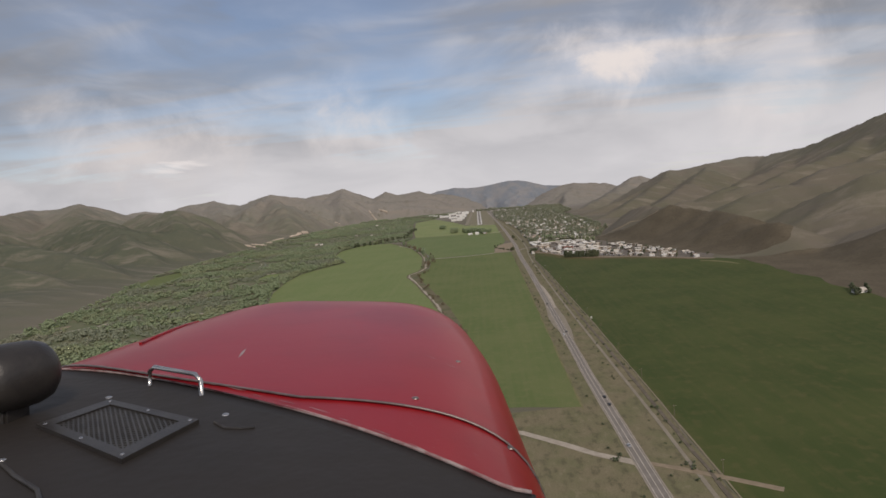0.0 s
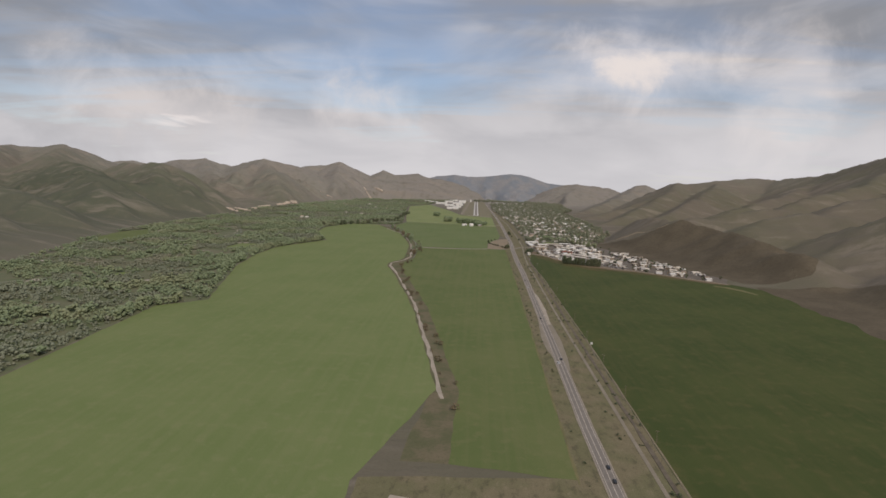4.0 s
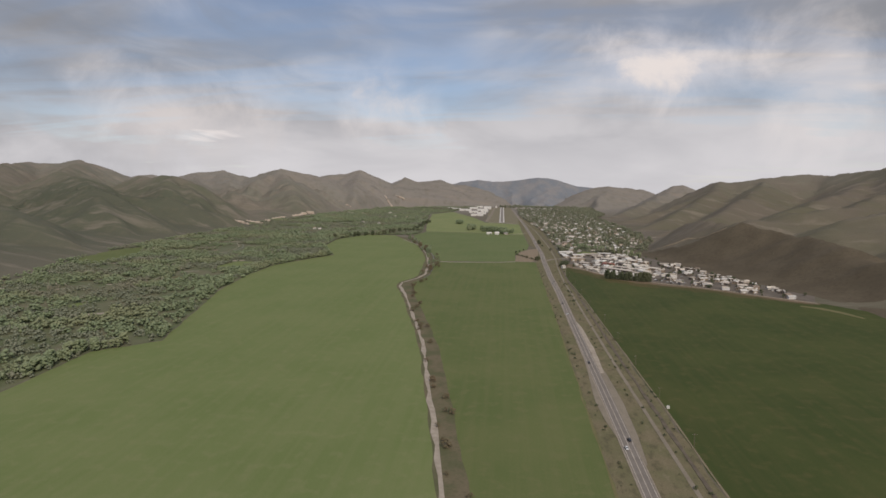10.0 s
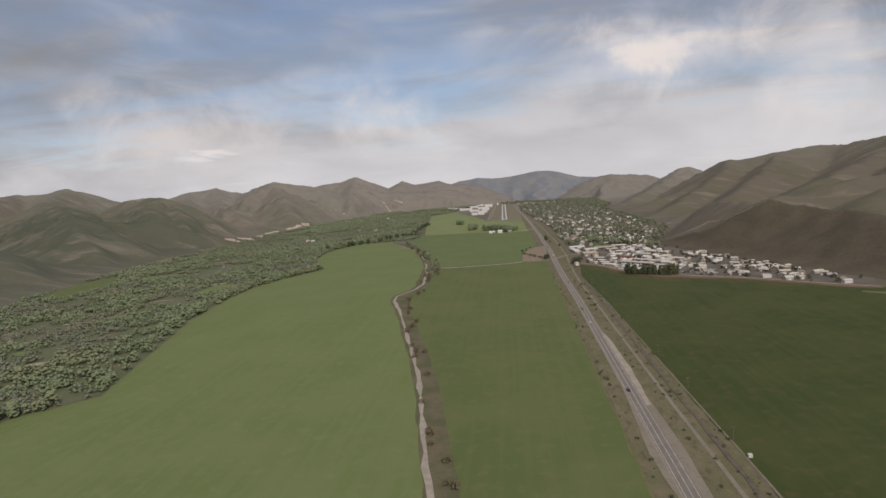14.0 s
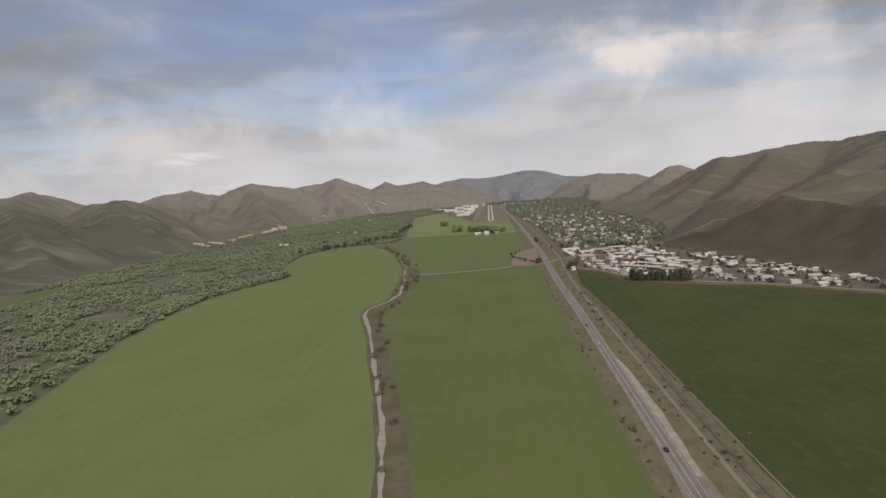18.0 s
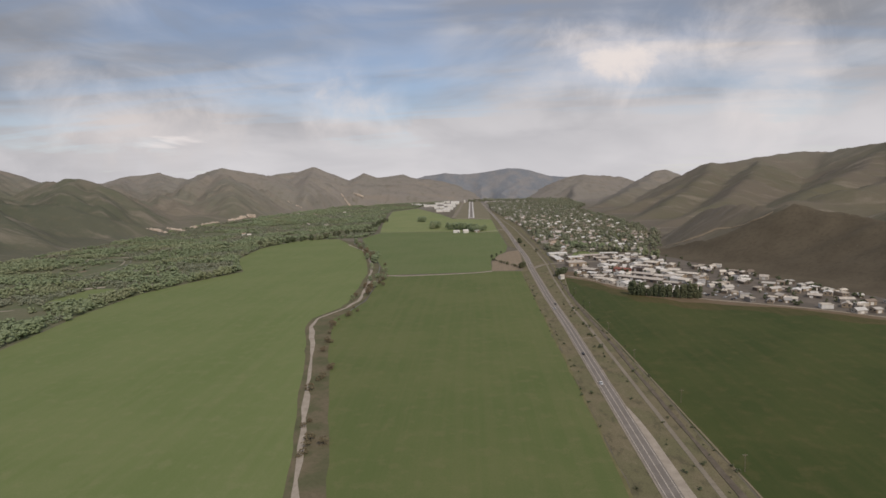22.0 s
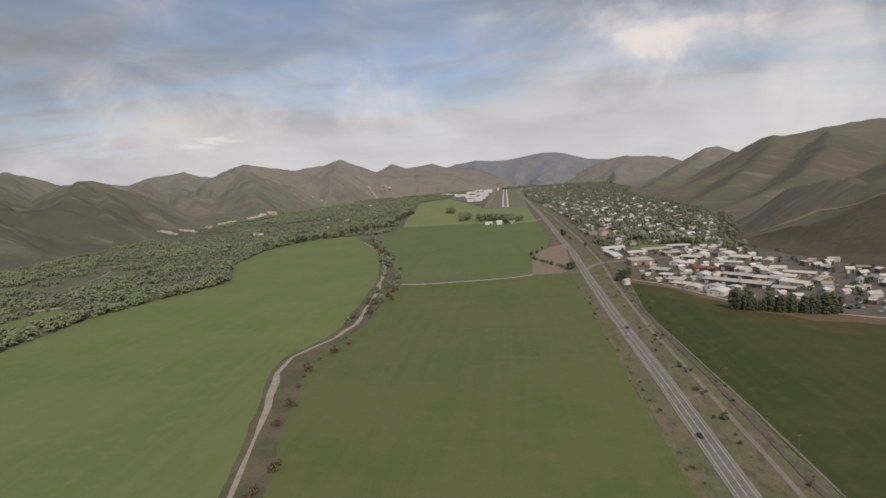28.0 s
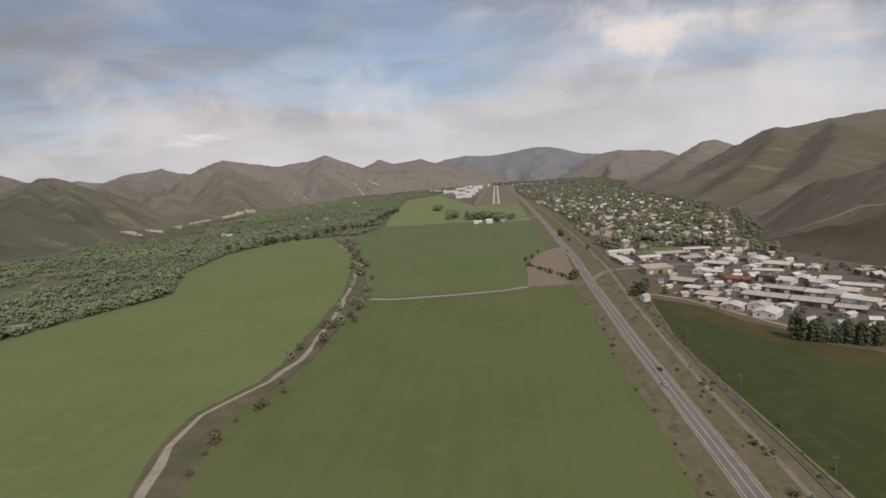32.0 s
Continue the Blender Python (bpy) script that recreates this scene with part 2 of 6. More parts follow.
def plain_mat(name, c1, c2, scale=0.3, rough=0.85, bump=0.2, spec=0.3, metal=0.0, obj=False):
    m = Mat(name, rough, metal, spec)
    n1, n2 = m.noise(scale, 5, 0.6, obj=obj), m.noise(scale * 9, 4, 0.65, obj=obj)
    a = m.mix(m.ramp(n1, 0.35, 0.65), c1, c2)
    a = m.mix(m.math("MULTIPLY", m.ramp(n2, 0.45, 0.7), 0.4), a, tuple(v * 0.65 for v in c1[:3]) + (1,))
    m.color(a).bump(n2, bump, 0.1)
    return m.m


def verge_mat():
    """Rough roadside ground: dry tufts, greener hollows, bare earth and dark scrub in patches."""
    m = Mat("rough_verge", 0.95, 0, 0.15)
    big, mid, fine = m.noise(0.03, 4, 0.6), m.noise(0.16, 6, 0.7, (1, 0.5, 1)), m.noise(1.1, 5, 0.75)
    a = m.mix(m.ramp(big, 0.40, 0.60), (0.222, 0.190, 0.118, 1), (0.184, 0.174, 0.096, 1))
    a = m.mix(m.math("MULTIPLY", m.ramp(mid, 0.50, 0.64), 0.75), a, (0.122, 0.110, 0.068, 1))
    a = m.mix(m.math("MULTIPLY", m.ramp(mid, 0.46, 0.34), 0.55), a, (0.280, 0.238, 0.157, 1))
    a = m.mix(m.math("MULTIPLY", m.ramp(fine, 0.48, 0.68), 0.6), a, (0.092, 0.086, 0.054, 1))
    m.color(a).bump(m.math("ADD", mid, m.math("MULTIPLY", fine, 0.4)), 0.7, 0.6)
    return m.m


def leaf_mat(name, c1, c2, c3):
    m = Mat(name, 0.75, 0, 0.25)
    fine = m.noise(0.7, 4, 0.7)
    a = m.mix(m.island(), c1, c2)
    a = m.mix(m.math("MULTIPLY", m.ramp(m.noise(0.009, 4, 0.6), 0.46, 0.66), 0.55), a, (c2[0] * 1.12, c2[1] * 0.93, c2[2] * 0.95, 1))
    a = m.mix(m.math("MULTIPLY", m.ramp(fine, 0.45, 0.7), 0.6), a, c3)
    m.color(a)
    return m.m


def tinted(name, stops, rough=0.7, spec=0.3, scale=0.5):
    """Paint that differs from building to building, weathered in streaks."""
    m = Mat(name, rough, 0, spec)
    r = m.t.nodes.new("ShaderNodeValToRGB")
    r.color_ramp.interpolation = "CONSTANT"
    m.t.links.new(m.random(), r.inputs[0])
    els = r.color_ramp.elements
    while len(els) < len(stops):
        els.new(0.5)
    for i, c in enumerate(stops):
        els[i].position, els[i].color = i / len(stops), c
    n = m.noise(scale, 5, 0.65, (1, 1, 0.3))
    a = m.mix(m.math("MULTIPLY", m.ramp(n, 0.46, 0.72), 0.22), r.outputs[0], (0.20, 0.17, 0.14, 1))
    m.color(a)
    return m.m


M_GROUND = ground_mat()
M_FIELD_W = field_mat("hay_light", (0.174, 0.223, 0.080, 1), (0.196, 0.238, 0.092, 1), (0.237, 0.255, 0.117, 1), 0.25, 0.25)
M_FIELD_M = field_mat("hay_green", (0.130, 0.167, 0.058, 1), (0.156, 0.183, 0.069, 1), (0.190, 0.195, 0.086, 1), 0.02, 0.25)
M_FIELD_D = field_mat("hay_dark", (0.147, 0.194, 0.073, 1), (0.168, 0.204, 0.084, 1), (0.193, 0.221, 0.096, 1), -0.4, 0.2)
M_FIELD_E = field_mat("hay_east", (0.061, 0.083, 0.024, 1), (0.080, 0.098, 0.030, 1), (0.118, 0.110, 0.044, 1), 0.15, 0.2)
M_FIELD_X = field_mat("hay_thin", (0.082, 0.083, 0.030, 1), (0.108, 0.096, 0.039, 1), (0.156, 0.117, 0.057, 1), 0.2, 0.3)
M_FIELD_N = field_mat("hay_pale", (0.215, 0.264, 0.105, 1), (0.252, 0.285, 0.121, 1), (0.290, 0.299, 0.145, 1), 0.1, 0.2)
M_BRUSH = plain_mat("dark_brush", (0.117, 0.097, 0.068, 1), (0.144, 0.120, 0.084, 1), 0.02, 0.95, 0.4, 0.15)
M_BANK = plain_mat("scrubby_bank", (0.130, 0.133, 0.072, 1), (0.195, 0.163, 0.107, 1), 0.05, 0.95, 0.4, 0.15)
M_VERGE = verge_mat()
M_ASPHALT = plain_mat("asphalt", (0.221, 0.196, 0.171, 1), (0.259, 0.231, 0.204, 1), 0.12, 0.85)
M_OLD_ASPHALT = plain_mat("old_asphalt", (0.259, 0.224, 0.172, 1), (0.305, 0.265, 0.207, 1), 0.05, 0.85)
M_SHOULDER = plain_mat("gravel_shoulder", (0.396, 0.342, 0.276, 1), (0.300, 0.258, 0.204, 1), 0.2)
M_TRACK = plain_mat("trodden_earth", (0.276, 0.228, 0.156, 1), (0.228, 0.198, 0.126, 1), 0.15)
M_BARE = plain_mat("bare_earth", (0.215, 0.153, 0.096, 1), (0.168, 0.130, 0.077, 1), 0.08)
M_YELLOW = plain_mat("yellow_grass", (0.211, 0.189, 0.088, 1), (0.161, 0.152, 0.068, 1), 0.08)
M_GRAVEL = plain_mat("pale_gravel", (0.475, 0.413, 0.338, 1), (0.375, 0.325, 0.263, 1), 0.15)
M_DIRT = plain_mat("dirt", (0.324, 0.258, 0.180, 1), (0.258, 0.204, 0.138, 1), 0.15)
M_CINDER = plain_mat("cinder", (0.132, 0.110, 0.083, 1), (0.184, 0.155, 0.115, 1), 0.12)
M_PAINT = plain_mat("road_paint", (0.570, 0.517, 0.450, 1), (0.405, 0.360, 0.300, 1), 0.25)
M_RUNPAINT = plain_mat("runway_paint", (0.76, 0.74, 0.70, 1), (0.62, 0.60, 0.56, 1), 0.1)
M_LEAF_A = leaf_mat("cottonwood_leaves", (0.193, 0.243, 0.138, 1), (0.261, 0.305, 0.177, 1), (0.155, 0.195, 0.109, 1))
M_LEAF_B = leaf_mat("willow_leaves", (0.199, 0.224, 0.153, 1), (0.257, 0.268, 0.189, 1), (0.155, 0.177, 0.122, 1))
M_LEAF_C = leaf_mat("dark_conifer_leaves", (0.084, 0.101, 0.057, 1), (0.126, 0.142, 0.077, 1), (0.060, 0.074, 0.044, 1))
M_LEAF_R = leaf_mat("reddish_shrub_leaves", (0.156, 0.126, 0.078, 1), (0.192, 0.162, 0.096, 1), (0.114, 0.102, 0.066, 1))
# leaves of town and far trees, with distance haze mixed into the colour
M_LEAF_T = leaf_mat("hazed_tree_leaves", (0.183, 0.202, 0.129, 1), (0.244, 0.260, 0.176, 1), (0.147, 0.166, 0.105, 1))
M_BARK = plain_mat("bark", (0.16, 0.125, 0.09, 1), (0.11, 0.085, 0.06, 1), 0.8)
M_ROCK = plain_mat("pale_cliff", (0.624, 0.526, 0.430, 1), (0.468, 0.389, 0.320, 1), 0.05, 0.9, 0.6)
M_WATER = plain_mat("creek_water", (0.09, 0.08, 0.055, 1), (0.07, 0.065, 0.045, 1), 0.1, 0.35, 0.1, 0.3)


# ---- building helpers ----


def mesh_of(name, verts, faces, mat, smooth=False):
    me = bpy.data.meshes.new(name)
    me.from_pydata([tuple(v) for v in verts], [], [tuple(f) for f in faces])
    me.materials.append(mat)
    if smooth:
        me.polygons.foreach_set("use_smooth", [True] * len(me.polygons))
    me.update()
    return me


def part(name, bm, material, parent, label=""):
    """Links a bmesh (or a ready mesh) as one mesh object under a thing or part."""
    if isinstance(bm, bmesh.types.BMesh):
        me = bpy.data.meshes.new(name)
        bm.to_mesh(me)
        bm.free()
        me.materials.append(material)
    else:
        me = bm
    ob = new(name, me)
    if parent is not None:
        ob.parent = parent
    if label:
        tagged(ob, label)
    return ob


def empty(name, x=0, y=0, z=0, rz=0):
    ob = new(name)
    ob.empty_display_size = 0.5
    ob.matrix_basis = pose(x, y, z, 0, 0, rz)
    return ob


def box(bm, x0, x1, y0, y1, z0, z1, bevel=0.0):
    v = [bm.verts.new((x, y, z)) for x in (x0, x1) for y in (y0, y1) for z in (z0, z1)]
    for f in ((0, 1, 3, 2), (4, 6, 7, 5), (0, 4, 5, 1), (2, 3, 7, 6), (0, 2, 6, 4), (1, 5, 7, 3)):
        bm.faces.new([v[i] for i in f])
    if bevel:
        bmesh.ops.bevel(bm, geom=list({e for f in bm.faces for e in f.edges}), offset=bevel, segments=2, affect="EDGES")
    return bm


def joined(name, verts, tris, mat):
    """One mesh from arrays of points and triangles."""
    me = bpy.data.meshes.new(name)
    verts, tris = np.asarray(verts, np.float32), np.asarray(tris, np.int32)
    me.vertices.add(len(verts))
    me.vertices.foreach_set("co", verts.ravel())
    me.loops.add(len(tris) * 3)
    me.loops.foreach_set("vertex_index", tris.ravel())
    me.polygons.add(len(tris))
    me.polygons.foreach_set("loop_start", np.arange(0, len(tris) * 3, 3, dtype=np.int32))
    me.polygons.foreach_set("loop_total", np.full(len(tris), 3, np.int32))
    me.materials.append(mat)
    me.update(calc_edges=True)
    me.validate()
    return me

# ---- the valley and its hills ----
# ridges: crest points (x, y, z) and the fall of the flank
RIDGES = [
    # western range
    ([(-3300, 3300, 250), (-2960, 3600, 300), (-2740, 3560, 288), (-2540, 3500, 306), (-2300, 3560, 205)], 0.42),
    ([(-2540, 3500, 300), (-2150, 2850, 220), (-1750, 2480, 185), (-1500, 2230, 140), (-1250, 1950, 72), (-1050, 1780, 2)], 0.52),
    ([(-2960, 3600, 300), (-2450, 2600, 235), (-1950, 1850, 170), (-1450, 1500, 95), (-1100, 1350, 20), (-1000, 1310, 0)], 0.50),
    ([(-1950, 1850, 170), (-1500, 1700, 112), (-1200, 1600, 56), (-985, 1530, 2)], 0.42),
    ([(-1750, 2480, 185), (-1400, 2150, 122), (-1160, 1990, 52), (-1005, 1930, 2)], 0.45),
    ([(-1500, 2230, 140), (-1250, 2240, 88), (-1090, 2290, 48), (-975, 2330, 12)], 0.56),
    ([(-2450, 2600, 235), (-2100, 1500, 190), (-1700, 900, 120), (-1250, 560, 10)], 0.42),
    ([(-2900, 1800, 260), (-2300, 700, 220), (-1700, 250, 110), (-1250, 0, 10)], 0.42),
    ([(-1900, 3080, 200), (-1700, 2900, 188), (-1480, 2690, 190), (-1330, 2680, 118), (-1181, 2655, 46), (-1085, 2640, 2)], 0.58),
    ([(-1480, 2690, 186), (-1300, 2360, 90), (-1130, 2080, 8)], 0.62),
    ([(-1400, 2690, 150), (-1220, 2420, 62), (-1100, 2260, 5)], 0.66),
    ([(-2700, 4180, 215), (-2557, 4200, 228), (-2400, 4200, 205), (-2237, 4200, 242), (-2002, 4200, 255), (-1848, 4200, 216)], 0.45),
    ([(-2237, 4200, 235), (-1820, 3400, 165), (-1420, 2860, 95), (-1190, 2610, 50), (-1130, 2550, 8)], 0.48),
    ([(-2002, 4200, 250), (-1640, 3560, 140), (-1320, 3100, 50)], 0.48),
    ([(-1760, 4050, 190), (-1560, 3880, 228), (-1401, 3800, 250), (-1260, 3880, 215), (-1200, 4100, 180)], 0.50),
    ([(-1401, 3800, 248), (-1180, 3350, 130), (-1000, 3010, 10)], 0.52),
    ([(-1401, 3800, 246), (-1480, 3300, 110), (-1360, 2980, 20)], 0.52),
    ([(-1481, 4500, 196), (-1289, 4480, 236), (-1190, 4500, 235), (-1073, 4500, 266), (-960, 4500, 205), (-886, 4500, 164)], 0.45),
    ([(-1073, 4500, 262), (-960, 3950, 130), (-840, 3420, 14)], 0.48),
    ([(-886, 4500, 164), (-800, 4480, 190), (-735, 4500, 214), (-640, 4500, 184), (-555, 4500, 180), (-481, 4500, 198), (-410, 4500, 177),
      (-339, 4520, 154), (-260, 4520, 150), (-194, 4520, 140), (-120, 4540, 100)], 0.42),
    ([(-735, 4500, 195), (-640, 4250, 80), (-560, 4080, 8)], 0.45),
    ([(-481, 4500, 170), (-400, 4330, 70), (-330, 4200, 8)], 0.45),
    ([(-90, 4560, 70), (200, 4560, 60), (540, 4540, 70)], 0.40),
    # eastern range
    ([(590, 4480, 112), (640, 4440, 146), (719, 4420, 152), (800, 4430, 136), (880, 4440, 138), (960, 4460, 132)], 0.42),
    ([(719, 4420, 118), (600, 4100, 62), (480, 3800, 8)], 0.45),
    ([(1000, 4000, 132), (1040, 3960, 160), (1090, 3960, 163), (1150, 3940, 142)], 0.62),
    ([(1045, 3960, 128), (790, 3500, 76), (580, 3160, 26), (455, 3010, 3)], 0.46),
    ([(1190, 3700, 138), (1120, 3420, 162), (1080, 3290, 187), (930, 2960, 125), (760, 2680, 82), (600, 2480, 40), (450, 2340, 4)], 0.50),
    ([(930, 2960, 120), (720, 2830, 66), (540, 2740, 24), (430, 2700, 3)], 0.50),
    ([(1300, 3300, 190), (960, 2640, 112), (720, 2320, 58), (570, 2180, 24), (440, 2080, 3)], 0.48),
    ([(1080, 3290, 187), (1180, 3280, 189), (1300, 3300, 201), (1430, 3350, 210), (1560, 3400, 222), (1620, 3340, 214), (1720, 3150, 240), (1850, 2700, 352), (1930, 2200, 430), (1950, 1500, 460)], 0.50),
    ([(1950, 1500, 460), (1950, 600, 440), (1950, -600, 420)], 0.48),
    ([(1720, 3150, 222), (1250, 2500, 140), (820, 2100, 75), (620, 1930, 28), (500, 1860, 3)], 0.42),
    ([(1850, 2700, 300), (1300, 2150, 190), (880, 1850, 118), (600, 1730, 80), (470, 1700, 40), (380, 1680, 8)], 0.48),
    ([(600, 1180, 52), (580, 1300, 62), (552, 1450, 70)], 0.50),
    ([(552, 1450, 70), (512, 1560, 84), (486, 1680, 84), (478, 1780, 72), (500, 1880, 55)], 0.66),
    ([(1930, 2200, 370), (1300, 1750, 220), (860, 1560, 130), (640, 1500, 85), (500, 1440, 30)], 0.46),
    ([(1950, 1700, 385), (1300, 1470, 235), (860, 1330, 125), (690, 1270, 50), (580, 1230, 0)], 0.46),
    ([(1950, 1200, 385), (1300, 1050, 240), (900, 960, 140), (730, 930, 68), (600, 900, 0)], 0.46),
    ([(1950, 680, 385), (1300, 600, 240), (900, 560, 140), (730, 560, 66), (600, 560, 0)], 0.46),
    ([(1950, 200, 385), (1300, 150, 240), (900, 120, 140), (730, 120, 66), (600, 120, 0)], 0.46),
]


def with_spurs(ridges):
    """Every ridge line throws short side spurs down both flanks, one each hundred metres or two."""
    rng = random.Random(17)
    lines = [(p, f, 12.0) for p, f in ridges]
    for pts, fall in ridges:
        side = 1
        for (x0, y0, z0), (x1, y1, z1) in zip(pts, pts[1:]):
            ln = math.hypot(x1 - x0, y1 - y0)
            for k in range(max(1, int(ln / 130))):
                s = (k + rng.uniform(0.2, 0.8)) / max(1, int(ln / 130))
                z = z0 + (z1 - z0) * s
                if z < 45 or z > 330:
                    continue
                side = -side
                tilt = math.atan2(y1 - y0, x1 - x0) + side * radians(rng.uniform(58, 82)) * (1 if z1 <= z0 else -1) + (0 if z1 <= z0 else math.pi)
                reach = min(520, z / (fall * 0.82))
                cx, cy = x0 + (x1 - x0) * s, y0 + (y1 - y0) * s
                lines.append(([(cx, cy, z - 3), (cx + math.cos(tilt) * reach, cy + math.sin(tilt) * reach, z - 3 - reach * fall * 0.84)], fall * 1.55, 7.0))
    return lines


def fbm(x, y, scale, octaves, seed):
    """Smooth value noise on arrays, about -1 to 1."""
    rng = np.random.RandomState(seed)
    table = rng.rand(256, 256)
    total, amp, norm = np.zeros_like(x), 1.0, 0.0
    for o in range(octaves):
        u, v = x / scale * 2 ** o + 37.3 * o, y / scale * 2 ** o + 11.7 * o
        i, j = np.floor(u).astype(int), np.floor(v).astype(int)
        a, b = u - i, v - j
        a, b = a * a * (3 - 2 * a), b * b * (3 - 2 * b)
        g = lambda p, q: table[p % 256, q % 256]
        total += amp * ((g(i, j) * (1 - a) + g(i + 1, j) * a) * (1 - b) + (g(i, j + 1) * (1 - a) + g(i + 1, j + 1) * a) * b)
        norm += amp
        amp *= 0.5
    return total / norm * 2 - 1


LINES = with_spurs(RIDGES)


def height(x, y):
    """The lie of the land: flat valley floor, hills rising from ridge lines."""
    x, y = np.asarray(x, float), np.asarray(y, float)
    wx, wy = x + 34 * fbm(x, y, 240, 3, 5), y + 34 * fbm(x, y, 240, 3, 6)
    z = np.full(x.shape, -60.0)
    for pts, fall, k in LINES:
        best = np.full(x.shape, -400.0)
        for (x0, y0, z0), (x1, y1, z1) in zip(pts, pts[1:]):
            dx, dy = x1 - x0, y1 - y0
            px, py = 0.25 * x + 0.75 * wx - x0, 0.25 * y + 0.75 * wy - y0
            s = np.clip((px * dx + py * dy) / (dx * dx + dy * dy), 0, 1)
            d = np.hypot(px - s * dx, py - s * dy)
            best = np.maximum(best, z0 + s * (z1 - z0) - fall * (np.sqrt(d * d + 120) - 11))
        h = np.clip(0.5 + 0.5 * (best - z) / k, 0, 1)
        z = z * (1 - h) + best * h + k * h * (1 - h)
    gully = np.abs(fbm(wx, wy, 210, 3, 9)) * 0.9 + np.abs(fbm(wx + 0.4 * y, wy, 95, 3, 10)) * 0.45
    z = z - gully * np.clip(z, 0, 100) * 0.13 + fbm(x, y, 60, 3, 12) * np.clip(z / 30, 0, 1) * 2.5
    ribs = np.abs(fbm(0.22 * x + 0.5 * wy, wy + 0.25 * x, 64, 3, 13))
    z = z + (0.30 - ribs) * np.clip(z, 0, 90) * np.where(x < 0, 0.62, 0.34) * np.clip((240 - z) / 120, 0.3, 1)
    z = np.where(z > 0, z * z / (z + 6), 0.0)
    foot = np.interp(y, (-600, 1100, 1200, 1300, 1420, 1560, 1700, 1850, 2000, 2300, 3000, 3600, 4000), (478, 478, 462, 412, 374, 332, 314, 350, 390, 415, 425, 475, 540))
    foot = foot + 45 * np.abs(fbm(y * 0.0 + 7.0, y, 170, 3, 15)) * np.clip((1250 - y) / 200, 0, 1)
    s = np.clip((x - foot) / np.interp(y, (1150, 1300, 1420, 1700), (115, 105, 80, 70)), 0, 1)
    west = np.interp(y, (700, 1244, 1409, 1576, 1869, 2180, 2330, 2480, 2700, 3000, 3350, 3700, 4080, 4300), (-740, -858, -922, -958, -978, -985, -950, -1010, -1025, -960, -925, -850, -753, -600))
    d = west - x
    t = np.clip(d / 160, 0, 1)
    z = np.where((x < 0) & (y < 4150), np.where(d > 0, z * np.clip(d / 50, 0, 1) + (14 * t + np.clip(d, 0, 300) * 0.10) * np.exp(-(d / 420.0) ** 2), 0.0), z)
    return np.where(x > 0, np.where(y < 4150, z * s * s * (3 - 2 * s), z), z)


GRID_X = np.concatenate([np.arange(-3800.0, -2300, 24), np.arange(-2300, -740, 12), np.arange(-740, -560, 45), np.arange(-560, 320, 88), np.arange(320, 760, 9), np.arange(760, 1300, 14), np.arange(1300, 1960, 22), np.arange(1960, 2600, 50)])
GRID_Y = np.concatenate([np.arange(-1400.0, 0, 60), np.arange(0, 1000, 25), np.arange(1000, 2200, 11), np.arange(2200, 4800, 17)])


def gullies():
    """How deep running water has cut the slopes: it gathers from cell to cell down the steepest fall."""
    X, Y = np.meshgrid(GRID_X, GRID_Y)
    Z = height(X, Y) + 1.2 * fbm(X, Y, 36, 2, 61)
    rows, cols = Z.shape
    drop, goal = np.full(Z.shape, 0.0), np.arange(Z.size).reshape(Z.shape)
    idx = goal.copy()
    for j in (-1, 0, 1):
        for i in (-1, 0, 1):
            if i or j:
                q = np.roll(np.roll(Z, -j, 0), -i, 1)
                far = np.hypot(np.roll(X, -i, 1) - X, np.roll(Y, -j, 0) - Y)
                fall = (Z - q) / np.maximum(far, 1.0)
                far_side = np.roll(np.roll(idx, -j, 0), -i, 1)
                better = fall > drop
                drop, goal = np.where(better, fall, drop), np.where(better, far_side, goal)
    water, to = np.ones(Z.size), goal.ravel()
    for c in np.argsort(-Z.ravel()):
        if to[c] != c:
            water[to[c]] += water[c]
    cut = np.clip(np.log2(water.reshape(Z.shape)) * 1.7, 0, 9.0)
    for _ in range(2):
        cut = (2 * cut + np.roll(cut, 1, 0) + np.roll(cut, -1, 0)) / 4
        cut = (2 * cut + np.roll(cut, 1, 1) + np.roll(cut, -1, 1)) / 4
    keep_off = (X > 300) & (X < 540) & (Y > 1480) & (Y < 1760)
    cut = (cut - 2.0) * np.clip(Z / 30, 0, 1) * np.where(X > 0, 0.75, 1.0)
    return np.where(keep_off, 0.0, cut)


CUT = gullies()


def land(x, y):
    """The height of the ground sheet, gullies included."""
    x, y = np.asarray(x, float), np.asarray(y, float)
    i = np.clip(np.searchsorted(GRID_X, x) - 1, 0, len(GRID_X) - 2)
    j = np.clip(np.searchsorted(GRID_Y, y) - 1, 0, len(GRID_Y) - 2)
    u = np.clip((x - GRID_X[i]) / (GRID_X[i + 1] - GRID_X[i]), 0, 1)
    v = np.clip((y - GRID_Y[j]) / (GRID_Y[j + 1] - GRID_Y[j]), 0, 1)
    c = (CUT[j, i] * (1 - u) + CUT[j, i + 1] * u) * (1 - v) + (CUT[j + 1, i] * (1 - u) + CUT[j + 1, i + 1] * u) * v
    return height(x, y) - c


